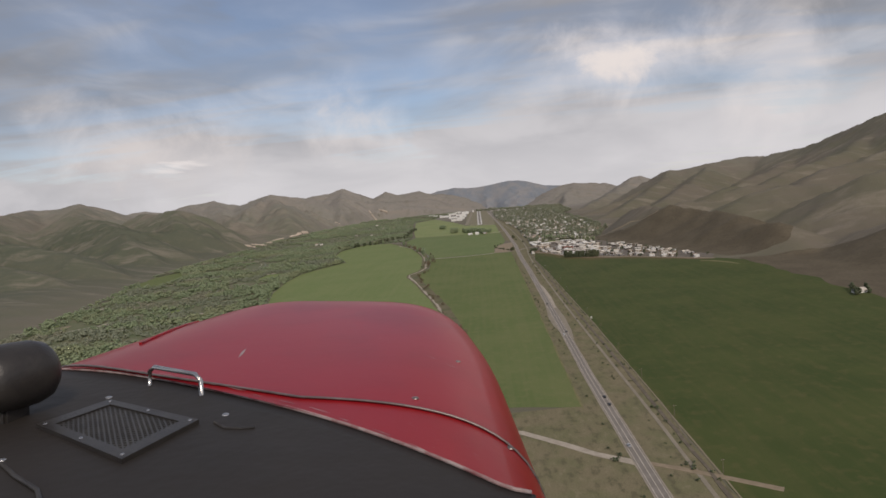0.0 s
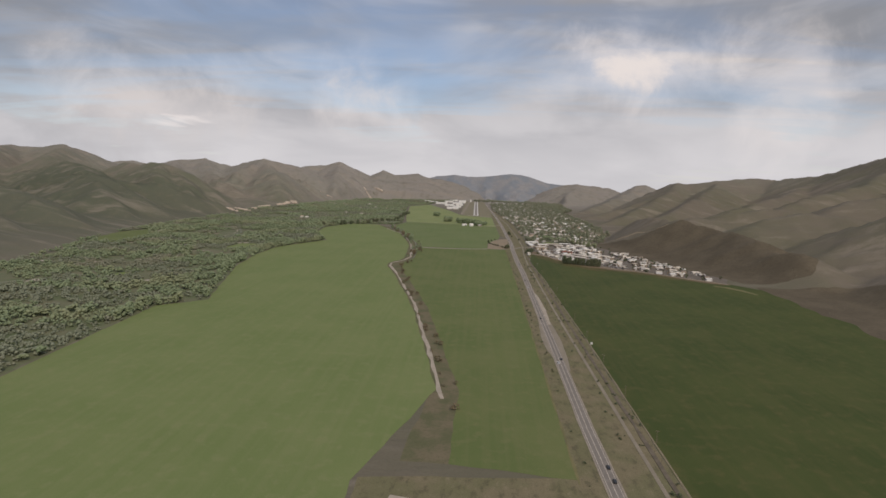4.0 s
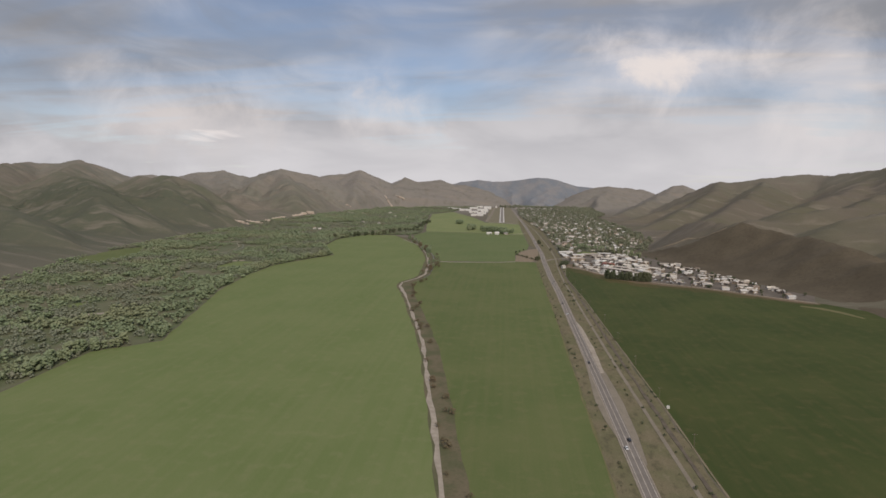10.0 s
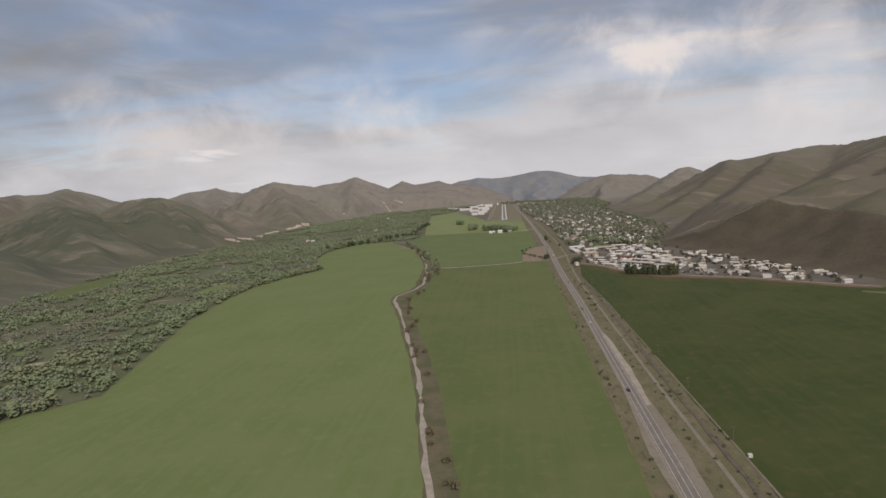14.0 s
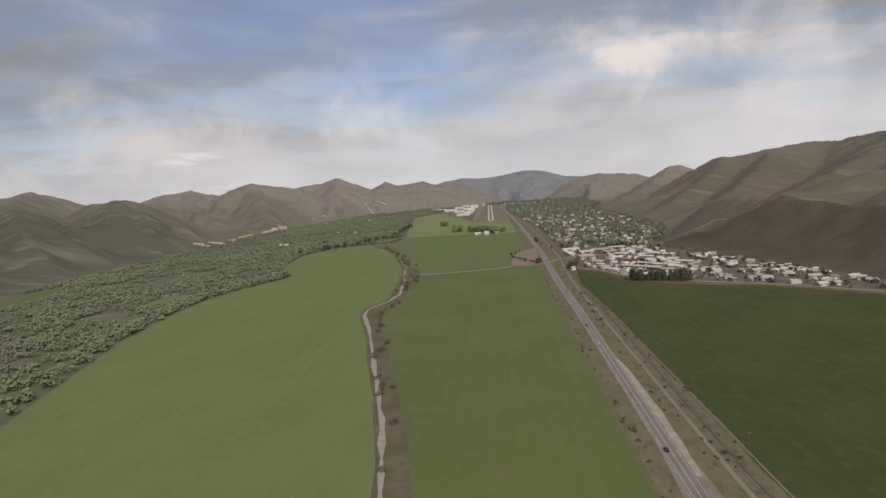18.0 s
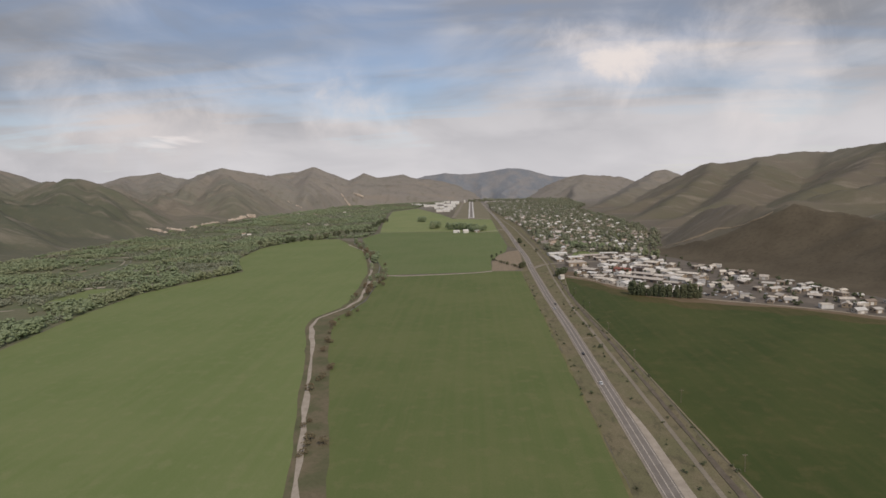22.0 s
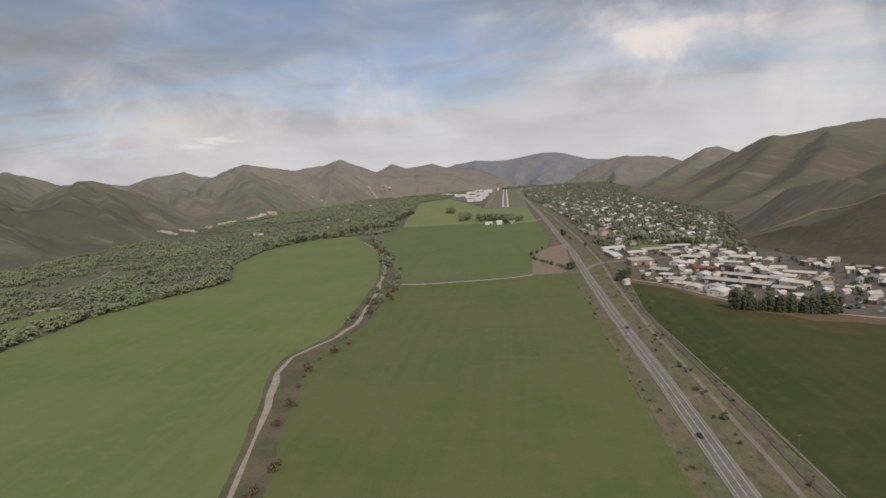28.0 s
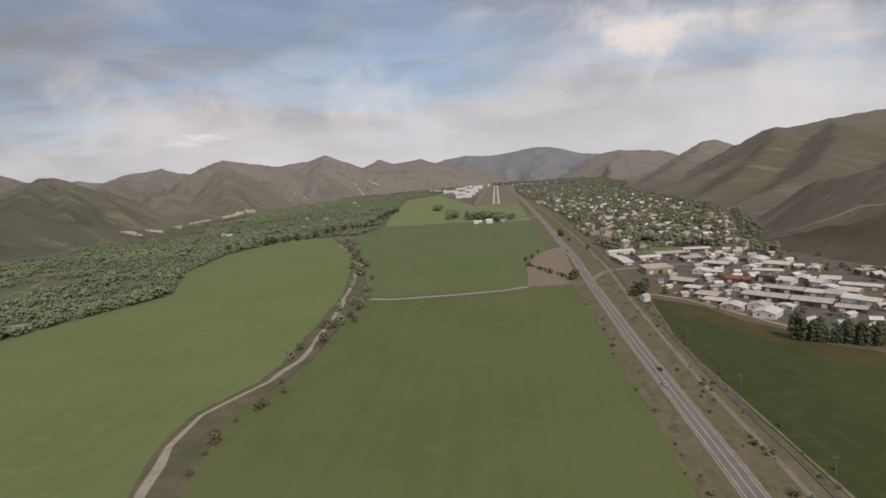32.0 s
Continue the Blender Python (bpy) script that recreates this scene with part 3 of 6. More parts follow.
def ground_sheet():
    xs, ys = GRID_X, GRID_Y
    X, Y = np.meshgrid(xs, ys)
    Z = height(X, Y) - CUT
    n, w = X.size, len(xs)
    idx = np.arange(n).reshape(X.shape)
    a, b, c, d = idx[:-1, :-1].ravel(), idx[:-1, 1:].ravel(), idx[1:, 1:].ravel(), idx[1:, :-1].ravel()
    tris = np.concatenate([np.stack([a, b, c], 1), np.stack([a, c, d], 1)])
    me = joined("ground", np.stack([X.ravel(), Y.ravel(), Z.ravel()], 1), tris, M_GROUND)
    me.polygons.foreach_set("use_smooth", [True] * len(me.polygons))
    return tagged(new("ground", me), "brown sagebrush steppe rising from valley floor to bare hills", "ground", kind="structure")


ground = ground_sheet()


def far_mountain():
    """The high forested mountain that closes the valley; its blue-grey colour has haze painted in."""
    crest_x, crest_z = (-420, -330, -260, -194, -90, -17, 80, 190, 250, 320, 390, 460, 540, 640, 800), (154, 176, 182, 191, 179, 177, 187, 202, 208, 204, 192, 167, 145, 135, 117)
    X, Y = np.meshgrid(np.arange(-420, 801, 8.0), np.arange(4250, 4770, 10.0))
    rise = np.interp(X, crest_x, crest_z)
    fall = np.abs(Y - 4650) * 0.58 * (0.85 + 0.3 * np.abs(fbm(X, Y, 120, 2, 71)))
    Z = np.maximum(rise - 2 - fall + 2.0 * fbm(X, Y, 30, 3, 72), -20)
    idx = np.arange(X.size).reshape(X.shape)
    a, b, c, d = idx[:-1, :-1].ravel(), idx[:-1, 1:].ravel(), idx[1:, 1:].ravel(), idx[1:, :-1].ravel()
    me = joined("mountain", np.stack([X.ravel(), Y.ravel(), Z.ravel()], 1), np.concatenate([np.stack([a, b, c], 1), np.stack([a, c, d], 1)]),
                plain_mat("hazed_blue_slopes", (0.215, 0.235, 0.262, 1), (0.275, 0.270, 0.270, 1), 0.010, 0.95, 0.05))
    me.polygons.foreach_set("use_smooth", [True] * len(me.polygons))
    return tagged(new("backdrop", me), "forested mountain closing the valley, tinted blue-grey with painted haze", "mountain", kind="structure")


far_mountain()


def sheet(name, pts, z, mat, label, category, kind="structure"):
    """A flat patch of land with a slightly ragged rim, laid just over the ground."""
    rim = []
    for i, p in enumerate(pts):
        q = pts[(i + 1) % len(pts)]
        n = max(1, int(math.hypot(q[0] - p[0], q[1] - p[1]) / 14))
        for k in range(n):
            x, y = p[0] + (q[0] - p[0]) * k / n, p[1] + (q[1] - p[1]) * k / n
            w = noise.noise_vector((x * 0.05, y * 0.05, z * 7)) * 1.8
            rim.append((x + w.x, y + w.y, 0.0))
    bm = bmesh.new()
    top = [bm.verts.new((x, y, z)) for x, y, _ in rim]
    low = [bm.verts.new((x, y, -0.05)) for x, y, _ in rim]
    bm.faces.new(top)
    for i in range(len(top)):
        j = (i + 1) % len(top)
        bm.faces.new((top[i], low[i], low[j], top[j]))
    bmesh.ops.triangulate(bm, faces=[f for f in bm.faces if len(f.verts) > 4])
    bmesh.ops.recalc_face_normals(bm, faces=bm.faces[:])
    me = bpy.data.meshes.new(name)
    bm.to_mesh(me)
    bm.free()
    me.materials.append(mat)
    return tagged(new(name, me), label, category, kind=kind)


sheet("field_1", [(-342, -350), (-358, 260), (-393, 720), (-398, 792), (-353, 838), (-432, 1110), (-455, 1260), (-457, 1380), (-432, 1454), (-386, 1557), (-463, 1720),
                  (-486, 1900), (-462, 1986), (-437, 2072), (-343, 2062), (-285, 1925), (-226, 1785), (-182, 1590), (-165, 1500), (-156, 1385), (-149, 1290),
                  (-152, 1262), (-170, 1215), (-167, 1180), (-143, 1100), (-81, 853), (-26, 560), (-64, 415), (-64, -350)], 0.10, M_FIELD_W, "light green hay field beside a wooded river", "field")
sheet("field_2", [(-10, 440), (66, 430), (66, 520), (68, 700), (70, 1000), (71, 1290), (72, 1488), (30, 1490), (2, 1476), (-105, 1466), (-128, 1472),
                  (-133, 1400), (-128, 1290), (-147, 1212), (-123, 1100), (-60, 850), (-8, 560)], 0.10, M_FIELD_M, "bright green hay field between creek and highway", "field")
sheet("field_3", [(-128, 1482), (2, 1488), (28, 1500), (31, 1604), (45, 1672), (63, 1720), (70, 1814), (66, 2119), (-100, 2185), (-260, 2206), (-282, 2050),
                  (-215, 1795), (-160, 1590)], 0.10, M_FIELD_D, "dark green irrigated field before a farmstead", "field")
sheet("field_4", [(-262, 2214), (-100, 2193), (66, 2126), (62, 2590), (-76, 2690), (-140, 3000), (-287, 3540), (-382, 3312), (-300, 2500)], 0.10, M_FIELD_N,
      "pale green pasture below the runway end", "field")
sheet("field_5", [(124, -300), (540, -300), (530, 700), (525, 920), (490, 1060), (446, 1115), (385, 1162), (340, 1206), (270, 1250), (205, 1296), (155, 1405),
                  (128, 1436), (113, 1300), (120, 1100), (125, 700)], 0.10, M_FIELD_E, "large deep green field at the foot of brown hills", "field")
sheet("field_6", [(28, 1494), (63, 1494), (78, 1515), (90, 1738), (66, 1718), (45, 1670), (33, 1604)], 0.12, M_DIRT, "bare brown triangle of dry ground", "field")


def ribbon(name, pts, width, z, mat, label, category, rag=0.0, parent=None, thick=0.2):
    """A strip along a line, with a top and real sides. pts: x, y and, if given, a width factor."""
    line = []
    for p, q in zip(pts, pts[1:]):
        n = max(1, int(math.hypot(q[0] - p[0], q[1] - p[1]) / 18))
        line += [tuple(a + (b - a) * k / n for a, b in zip(p, q)) for k in range(n)]
    line.append(pts[-1])
    verts, faces = [], []
    for i, p in enumerate(line):
        a, b = line[max(i - 1, 0)], line[min(i + 1, len(line) - 1)]
        dx, dy = b[0] - a[0], b[1] - a[1]
        ln = math.hypot(dx, dy)
        nx, ny = -dy / ln, dx / ln
        h = width / 2 * (p[2] if len(p) > 2 else 1.0)
        l = h + rag * noise.noise((p[0] * 0.08, p[1] * 0.08, 3.1))
        r = h + rag * noise.noise((p[0] * 0.08, p[1] * 0.08, 9.4))
        for s, zz in ((l, z), (-r, z), (l, z - thick), (-r, z - thick)):
            verts.append((p[0] + nx * s, p[1] + ny * s, zz))
    for i in range(len(line) - 1):
        o = i * 4
        faces += [(o, o + 1, o + 5, o + 4), (o, o + 4, o + 6, o + 2), (o + 1, o + 3, o + 7, o + 5)]
    ob = new(name, mesh_of(name, verts, faces, mat))
    if parent is not None:
        ob.parent = parent
        return ob
    return tagged(ob, label, category, kind="structure")


ROAD = [(86, -400), (86, 300), (84, 500), (86, 700), (87.2, 900), (88.8, 1150), (87.6, 1300), (89.4, 1500), (93, 1640), (91, 1800), (90, 2060), (84, 2500), (70, 3100), (50, 3900)]
sheet("verge_1", [(122, -380), (124, 700), (119, 1100), (112, 1300), (127, 1440), (134, 1700), (134, 2262), (78, 3200), (58, 3200), (64, 2600), (68, 2120), (72, 1820),
                  (90, 1745), (79, 1515), (73, 1490), (71, 1000), (66, 432), (-60, 420), (-60, -380)], 0.03, M_VERGE, "dry yellow-brown roadside grass beside the highway", "verge")
ribbon("road", ROAD, 8.4, 0.22, M_ASPHALT, "two-lane grey asphalt highway running straight up the valley", "road")
road_marks = empty("road_markings")
tagged(road_marks, "worn white edge lines and centre line on asphalt", "road marking", kind="structure")
for off, wid in ((-3.3, 0.45), (3.3, 0.45), (0.0, 0.50)):
    ribbon("painted_line", [(x + off, y) for x, y in ROAD], wid, 0.225 + 0.004, M_PAINT, "", "", parent=road_marks, thick=0.004)
for off in (-4.6, 4.6):
    ribbon("road_shoulder", [(x + off, y) for x, y in ROAD], 1.0, 0.19, M_SHOULDER, "pale gravel shoulder along the highway", "shoulder", 0.35)
ribbon("gravel_strip", [(92, 785, 0.5), (93.4, 825, 1.1), (93.8, 880, 1.2), (93.6, 930, 1.0), (92.8, 972, 0.3)], 4.6, 0.21, M_GRAVEL, "bright pale gravel strip widening beside the highway", "gravel", 2.2)
ribbon("lay_by", [(91, 620, 0.3), (92.0, 660, 1.0), (93.0, 715, 1.5), (92.8, 780, 1.1), (92.2, 830, 0.4)], 5.0, 0.20, M_OLD_ASPHALT, "old asphalt widening on the highway's far side", "lay-by", 0.6)
ribbon("lay_by", [(82, 650, 0.4), (80, 685, 1.2), (79.5, 715, 1.5), (81, 770, 0.9), (83, 830, 0.3)], 4.6, 0.17, M_OLD_ASPHALT, "old asphalt lay-by widening along the highway", "lay-by", 0.6)
ribbon("bike_path", [(114, -380), (113, 400), (108, 800), (107, 1170), (106, 1240), (110, 1400), (118, 1560), (120, 1800), (112, 2260), (66, 3200)], 2.6, 0.14, M_OLD_ASPHALT, "narrow paved path beside the old railway bed", "path", 0.3)
ribbon("railway_bed", [(121, -380), (120, 400), (116, 800), (115, 1170), (113, 1216), (116, 1400), (124, 1560), (126, 1800), (118, 2260)], 2.6, 0.30, M_CINDER, "dark cinder bed of an abandoned railway", "railway bed", 1.3, None, 0.4)
ribbon("field_track", [(124.5, -300), (125.5, 700), (121, 1100), (114, 1300), (128, 1436)], 1.1, 0.15, M_TRACK, "thin dirt track along the field fence", "track", 0.5)
ribbon("field_track", [(66, 425), (67, 700), (70, 1000), (71.5, 1290), (72.5, 1490)], 1.3, 0.15, M_YELLOW, "thin yellowed grass strip between hay field and highway", "grass strip", 1.5)
ribbon("field_margin", [(128, 1433, 0.5), (155, 1400), (205, 1290), (235, 1264, 1.6), (270, 1244, 1.5), (310, 1224, 1.0), (340, 1200), (385, 1156), (440, 1112, 0.6)], 15.0, 0.13, M_BARE, "bare brown margin between green field and works", "field margin", 7.0)
ribbon("dry_margin", [(118, 1405, 0.3), (150, 1382, 0.7), (196, 1272), (232, 1244, 1.2), (272, 1224, 1.2), (330, 1188), (372, 1150, 0.8), (430, 1108, 0.3)], 34.0, 0.116, M_FIELD_X, "thin brownish green hay drying along the field edge", "field margin", 14.0)
ribbon("works_track", [(132, 1434), (154, 1408), (204, 1297), (236, 1276, 0.8), (270, 1254), (340, 1208), (386, 1164), (440, 1118)], 3.0, 0.15, M_GRAVEL, "pale dirt track along the works fence", "track", 1.0)
sheet("bare_patch", [(128, 1446), (150, 1420), (176, 1452), (172, 1470), (138, 1470)], 0.11, M_BARE, "bare reddish-brown earth before the office", "bare ground")
ribbon("field_margin", [(408, 1098, 0.5), (425, 1084, 1.4), (440, 1060, 1.2), (450, 1030, 0.4)], 9.0, 0.14, M_YELLOW, "patch of yellowed grass at the field corner", "field margin", 3.0)
ribbon("dirt_lane", [(-130, 1477), (-105, 1470), (-50, 1474), (2, 1481), (28, 1492)], 5.0, 0.16, M_GRAVEL, "pale dirt lane between two green fields", "lane", 1.2)
sheet("creek_bank", [(-10, 440), (-4, 560), (-58, 850), (-120, 1100), (-144, 1212), (-126, 1290), (-130, 1400), (-125, 1472), (-158, 1590), (-212, 1795), (-282, 1960), (-345, 2070), (-300, 1930), (-230, 1785), (-186, 1590), (-168, 1500), (-160, 1385), (-152, 1290), (-155, 1262), (-173, 1215), (-170, 1180), (-146, 1100), (-84, 853), (-30, 560), (-40, 440)], 0.055, M_BANK, "scrubby olive-brown bank along a creek", "creek bank")
ribbon("creek_track", [(-20, 540), (-76, 853), (-138, 1103), (-162, 1180), (-164, 1215), (-146, 1262), (-138, 1300), (-146, 1400), (-152, 1448), (-171, 1578), (-222, 1789), (-290, 1930)], 3.6, 0.13, M_GRAVEL, "winding dirt track and dry creek bank between fields", "track", 3.0)
ribbon("creek", [(-138, 1240), (-130, 1300), (-134, 1400), (-140, 1448), (-158, 1578), (-208, 1789), (-276, 1930), (-300, 2100)], 1.2, 0.12, M_WATER, "narrow creek lined by shrubs", "creek", 0.5)
ribbon("dirt_lane", [(-40, 400), (16, 390), (44, 367), (60, 352), (82, 338)], 6.0, 0.13, M_GRAVEL, "pale curved gravel lane joining the highway", "lane", 1.0)
ribbon("dirt_lane", [(90, 336), (105, 328), (122, 318), (150, 300)], 4.5, 0.17, M_DIRT, "dirt lane crossing the verge from the highway", "lane", 0.8)
ribbon("side_road", [(93, 1118, 1.6), (97, 1121), (103, 1123, 0.8), (109, 1123, 0.6)], 3.0, 0.17, M_TRACK, "short gravel turn-off beside the highway", "lane", 0.8)
ribbon("side_road", [(88, 1500), (98, 1520), (111, 1542), (128, 1552), (146, 1555), (200, 1560)], 8.0, 0.18, M_OLD_ASPHALT, "asphalt side road leading into the town", "road", 0.4)
ribbon("side_road", [(9, 2128), (40, 2150), (84, 2200)], 5.0, 0.18, M_GRAVEL, "gravel drive from farmstead to highway", "lane", 0.6)
sheet("airfield", [(-76, 2724), (62, 2606), (66, 3100), (40, 4250), (-90, 4250), (-84, 3300)], 0.14, plain_mat("airfield_grass", (0.250, 0.215, 0.145, 1), (0.205, 0.190, 0.115, 1), 0.03), "dry mown airfield grass round the runway", "airfield")
RUNWAY = [(-7, 2690), (-10, 3300), (-14, 4250)]
ribbon("runway", RUNWAY, 22.0, 0.30, M_ASPHALT, "dark asphalt runway with broad white edges", "runway")
run_marks = tagged(empty("runway_markings"), "white runway threshold bars and edge lines", "runway marking", kind="structure")
for off in (-8.2, 8.2):
    ribbon("edge_line", [(x + off, y) for x, y in RUNWAY], 5.6, 0.315, M_RUNPAINT, "", "", parent=run_marks, thick=0.01)
for k in range(6):
    ribbon("threshold_bar", [(-13.2 + k * 2.5, 2694), (-13.2 + k * 2.5, 2740)], 1.4, 0.315, M_RUNPAINT, "", "", parent=run_marks, thick=0.01)
ribbon("taxiway", [(-74, 2740), (-66, 3300), (-62, 4200)], 14.0, 0.22, M_OLD_ASPHALT, "pale asphalt taxiway parallel to the runway", "taxiway", 0.4)
ribbon("airfield_apron", [(-60, 2700), (0, 2668), (56, 2612)], 7.0, 0.2, M_GRAVEL, "pale perimeter track at the runway end", "track", 0.8)


def drape(name, pts, width, mat, label, category, lift=0.35):
    """A strip that follows the slope of the land."""
    line = []
    for p, q in zip(pts, pts[1:]):
        n = max(1, int(math.hypot(q[0] - p[0], q[1] - p[1]) / 12))
        line += [(p[0] + (q[0] - p[0]) * k / n, p[1] + (q[1] - p[1]) * k / n) for k in range(n)]
    verts, faces = [], []
    for i, p in enumerate(line):
        a, b = line[max(i - 1, 0)], line[min(i + 1, len(line) - 1)]
        ln = math.hypot(b[0] - a[0], b[1] - a[1])
        nx, ny = -(b[1] - a[1]) / ln, (b[0] - a[0]) / ln
        h = width / 2 * (0.8 + 0.5 * noise.noise((p[0] * 0.05, p[1] * 0.05, 2.2)))
        for s in (-h, h):
            q = (p[0] + nx * s, p[1] + ny * s)
            z = float(land(*q))
            verts += [q + (z + lift,), q + (z - 1.0,)]
    for i in range(len(line) - 1):
        o = i * 4
        faces += [(o, o + 2, o + 6, o + 4), (o, o + 4, o + 5, o + 1), (o + 2, o + 3, o + 7, o + 6)]
    return tagged(new(name, mesh_of(name, verts, faces, mat)), label, category, kind="structure")


drape("hill_track", [(352, 1716), (357, 1705), (367, 1688), (381, 1665), (400, 1650), (421, 1640), (436, 1621), (448, 1601), (470, 1580), (495, 1566)], 3.6, M_DIRT, "pale dirt track climbing the brown hill shoulder", "track", 0.6)


def cover(name, poly, mat, label, category, lift=0.4):
    """A patch of denser growth lying on the slope, with an uneven rim, on the same grid as the land."""
    px, py = [p[0] for p in poly], [p[1] for p in poly]
    X, Y = np.meshgrid([float(v) for v in GRID_X if min(px) - 20 < v < max(px) + 20], [float(v) for v in GRID_Y if min(py) - 20 < v < max(py) + 20])
    wx, wy = X + 16 * fbm(X, Y, 45, 3, 81), Y + 16 * fbm(X, Y, 45, 3, 82)
    hit = np.zeros(X.shape, bool)
    for (x0, y0), (x1, y1) in zip(poly, poly[1:] + poly[:1]):
        if y0 != y1:
            hit ^= ((y0 > wy) != (y1 > wy)) & (wx < (x1 - x0) * (wy - y0) / (y1 - y0) + x0)
    far = np.full(X.shape, 1e6)
    for (x0, y0), (x1, y1) in zip(poly, poly[1:] + poly[:1]):
        s = np.clip(((wx - x0) * (x1 - x0) + (wy - y0) * (y1 - y0)) / ((x1 - x0) ** 2 + (y1 - y0) ** 2), 0, 1)
        far = np.minimum(far, np.hypot(wx - x0 - s * (x1 - x0), wy - y0 - s * (y1 - y0)))
    Z = land(X, Y) + np.clip(np.where(hit, far, -far) * 0.06, -1.2, lift)
    idx = np.arange(X.size).reshape(X.shape)
    a, b, c, d = idx[:-1, :-1].ravel(), idx[:-1, 1:].ravel(), idx[1:, 1:].ravel(), idx[1:, :-1].ravel()
    tris = np.concatenate([np.stack([a, b, c], 1), np.stack([a, c, d], 1)])
    tris = tris[hit.ravel()[tris].any(1)]
    me = joined(name, np.stack([X.ravel(), Y.ravel(), Z.ravel()], 1), tris, mat)
    me.polygons.foreach_set("use_smooth", [True] * len(me.polygons))
    return tagged(new(name, me), label, category, kind="structure")


cover("brushland", [(474, 1090), (560, 1098), (650, 1080), (730, 1000), (800, 800), (770, 480), (820, 200), (800, -260), (480, -260), (474, 700), (478, 920), (470, 1060)], M_BRUSH, "dark brown brushland along the foot of hills", "brushland")
cover("brushland", [(352, 1700), (378, 1662), (398, 1633), (418, 1608), (436, 1592), (456, 1584), (485, 1568), (560, 1540), (610, 1400), (630, 1200), (590, 1130), (480, 1125), (434, 1228),
                    (400, 1325), (366, 1435), (332, 1560), (312, 1650), (318, 1700)], M_BRUSH, "dark brown brushland on the lower hill shoulder", "brushland")

# ---- trees and shrubs ----
ICO = [(0, 0, 1), (0.894, 0, 0.447), (0.276, 0.851, 0.447), (-0.724, 0.526, 0.447), (-0.724, -0.526, 0.447), (0.276, -0.851, 0.447),
       (0.724, 0.526, -0.447), (-0.276, 0.851, -0.447), (-0.894, 0, -0.447), (-0.276, -0.851, -0.447), (0.724, -0.526, -0.447), (0, 0, -1)]
ICO_F = [(0, 1, 2), (0, 2, 3), (0, 3, 4), (0, 4, 5), (0, 5, 1), (1, 6, 2), (2, 7, 3), (3, 8, 4), (4, 9, 5), (5, 10, 1),
         (6, 7, 2), (7, 8, 3), (8, 9, 4), (9, 10, 5), (10, 6, 1), (6, 11, 7), (7, 11, 8), (8, 11, 9), (9, 11, 10), (10, 11, 6)]
OCT = [(1, 0, 0), (-1, 0, 0), (0, 1, 0), (0, -1, 0), (0, 0, 1), (0, 0, -1)]
OCT_F = [(0, 2, 4), (2, 1, 4), (1, 3, 4), (3, 0, 4), (2, 0, 5), (1, 2, 5), (3, 1, 5), (0, 3, 5)]


def crown(rng, clumps, wide, low, shape="round", base=OCT, faces=OCT_F, size=0.17):
    """Leaf clumps of a tree one metre high: ragged lumps thrown round the limbs, with gaps between them."""
    base, vs, fs = np.array(base, float), [], []
    for k in range(clumps):
        h = low + (1 - low) * rng.rand() ** 0.85
        u = (h - low) / (1 - low)
        if shape == "poplar":
            r = wide * (0.35 + 0.65 * math.sin(math.pi * min(1, u * 0.9 + 0.1)) ** 0.7)
        elif shape == "conifer":
            r = wide * (1.05 - u) ** 0.9
        else:
            r = wide * math.sqrt(max(0.03, 1 - (1.75 * u - 0.85) ** 2)) * (0.75 + 0.5 * rng.rand())
        a, q = rng.rand() * 6.283, r * math.sqrt(rng.rand() * 0.75 + 0.25)
        c = np.array([math.cos(a) * q, math.sin(a) * q, h])
        s = size * (0.65 + 0.7 * rng.rand()) * (1.0 if shape == "round" else 0.8)
        w = base * (0.75 + 0.5 * rng.rand(len(base), 1)) * s * np.array([1, 1, 0.72])
        t = rng.rand() * 6.283
        m = np.array([[math.cos(t), -math.sin(t), 0], [math.sin(t), math.cos(t), 0.25], [0.2, -0.2, 1]])
        fs.append(np.array(faces) + len(vs) * len(base))
        vs.append(w @ m.T + c)
    return np.concatenate(vs), np.concatenate(fs)


def scatter(name, spots, kinds, mat, label, category, seed):
    """Many trees that nobody could count, in one mesh. spots: x, y, height."""
    rng = np.random.RandomState(seed)
    V, F, o = [], [], 0
    for x, y, h in spots:
        v, f = kinds[rng.randint(len(kinds))]
        a = rng.rand() * 6.283
        c, s = math.cos(a), math.sin(a)
        w = v * h * np.array([0.85 + 0.4 * rng.rand(), 0.85 + 0.4 * rng.rand(), 1])
        V.append(np.stack([w[:, 0] * c - w[:, 1] * s + x, w[:, 0] * s + w[:, 1] * c + y, w[:, 2]], 1))
        F.append(f + o)
        o += len(v)
    lie = land([q[0] for q in spots], [q[1] for q in spots]) - 0.25
    for v, z in zip(V, lie):
        v[:, 2] += z
    me = joined(name, np.concatenate(V), np.concatenate(F), mat)
    me.polygons.foreach_set("use_smooth", [True] * len(me.polygons))
    return tagged(new(name, me), label, category, kind="stuff")


rs = np.random.RandomState(11)
KIND_ROUND = [crown(rs, 11, 0.36, 0.12, size=0.22) for _ in range(7)]
KIND_WOOD = [crown(rs, 8, 0.54, 0.16, size=0.29) for _ in range(8)]
KIND_BUSH = [crown(rs, 8, 0.60, 0.15, size=0.30) for _ in range(5)]


def inside(poly, x, y):
    x, y = np.asarray(x), np.asarray(y)
    hit = np.zeros(x.shape, bool)
    for (x0, y0), (x1, y1) in zip(poly, poly[1:] + poly[:1]):
        if y0 != y1:
            hit ^= ((y0 > y) != (y1 > y)) & (x < (x1 - x0) * (y - y0) / (y1 - y0) + x0)
    return hit


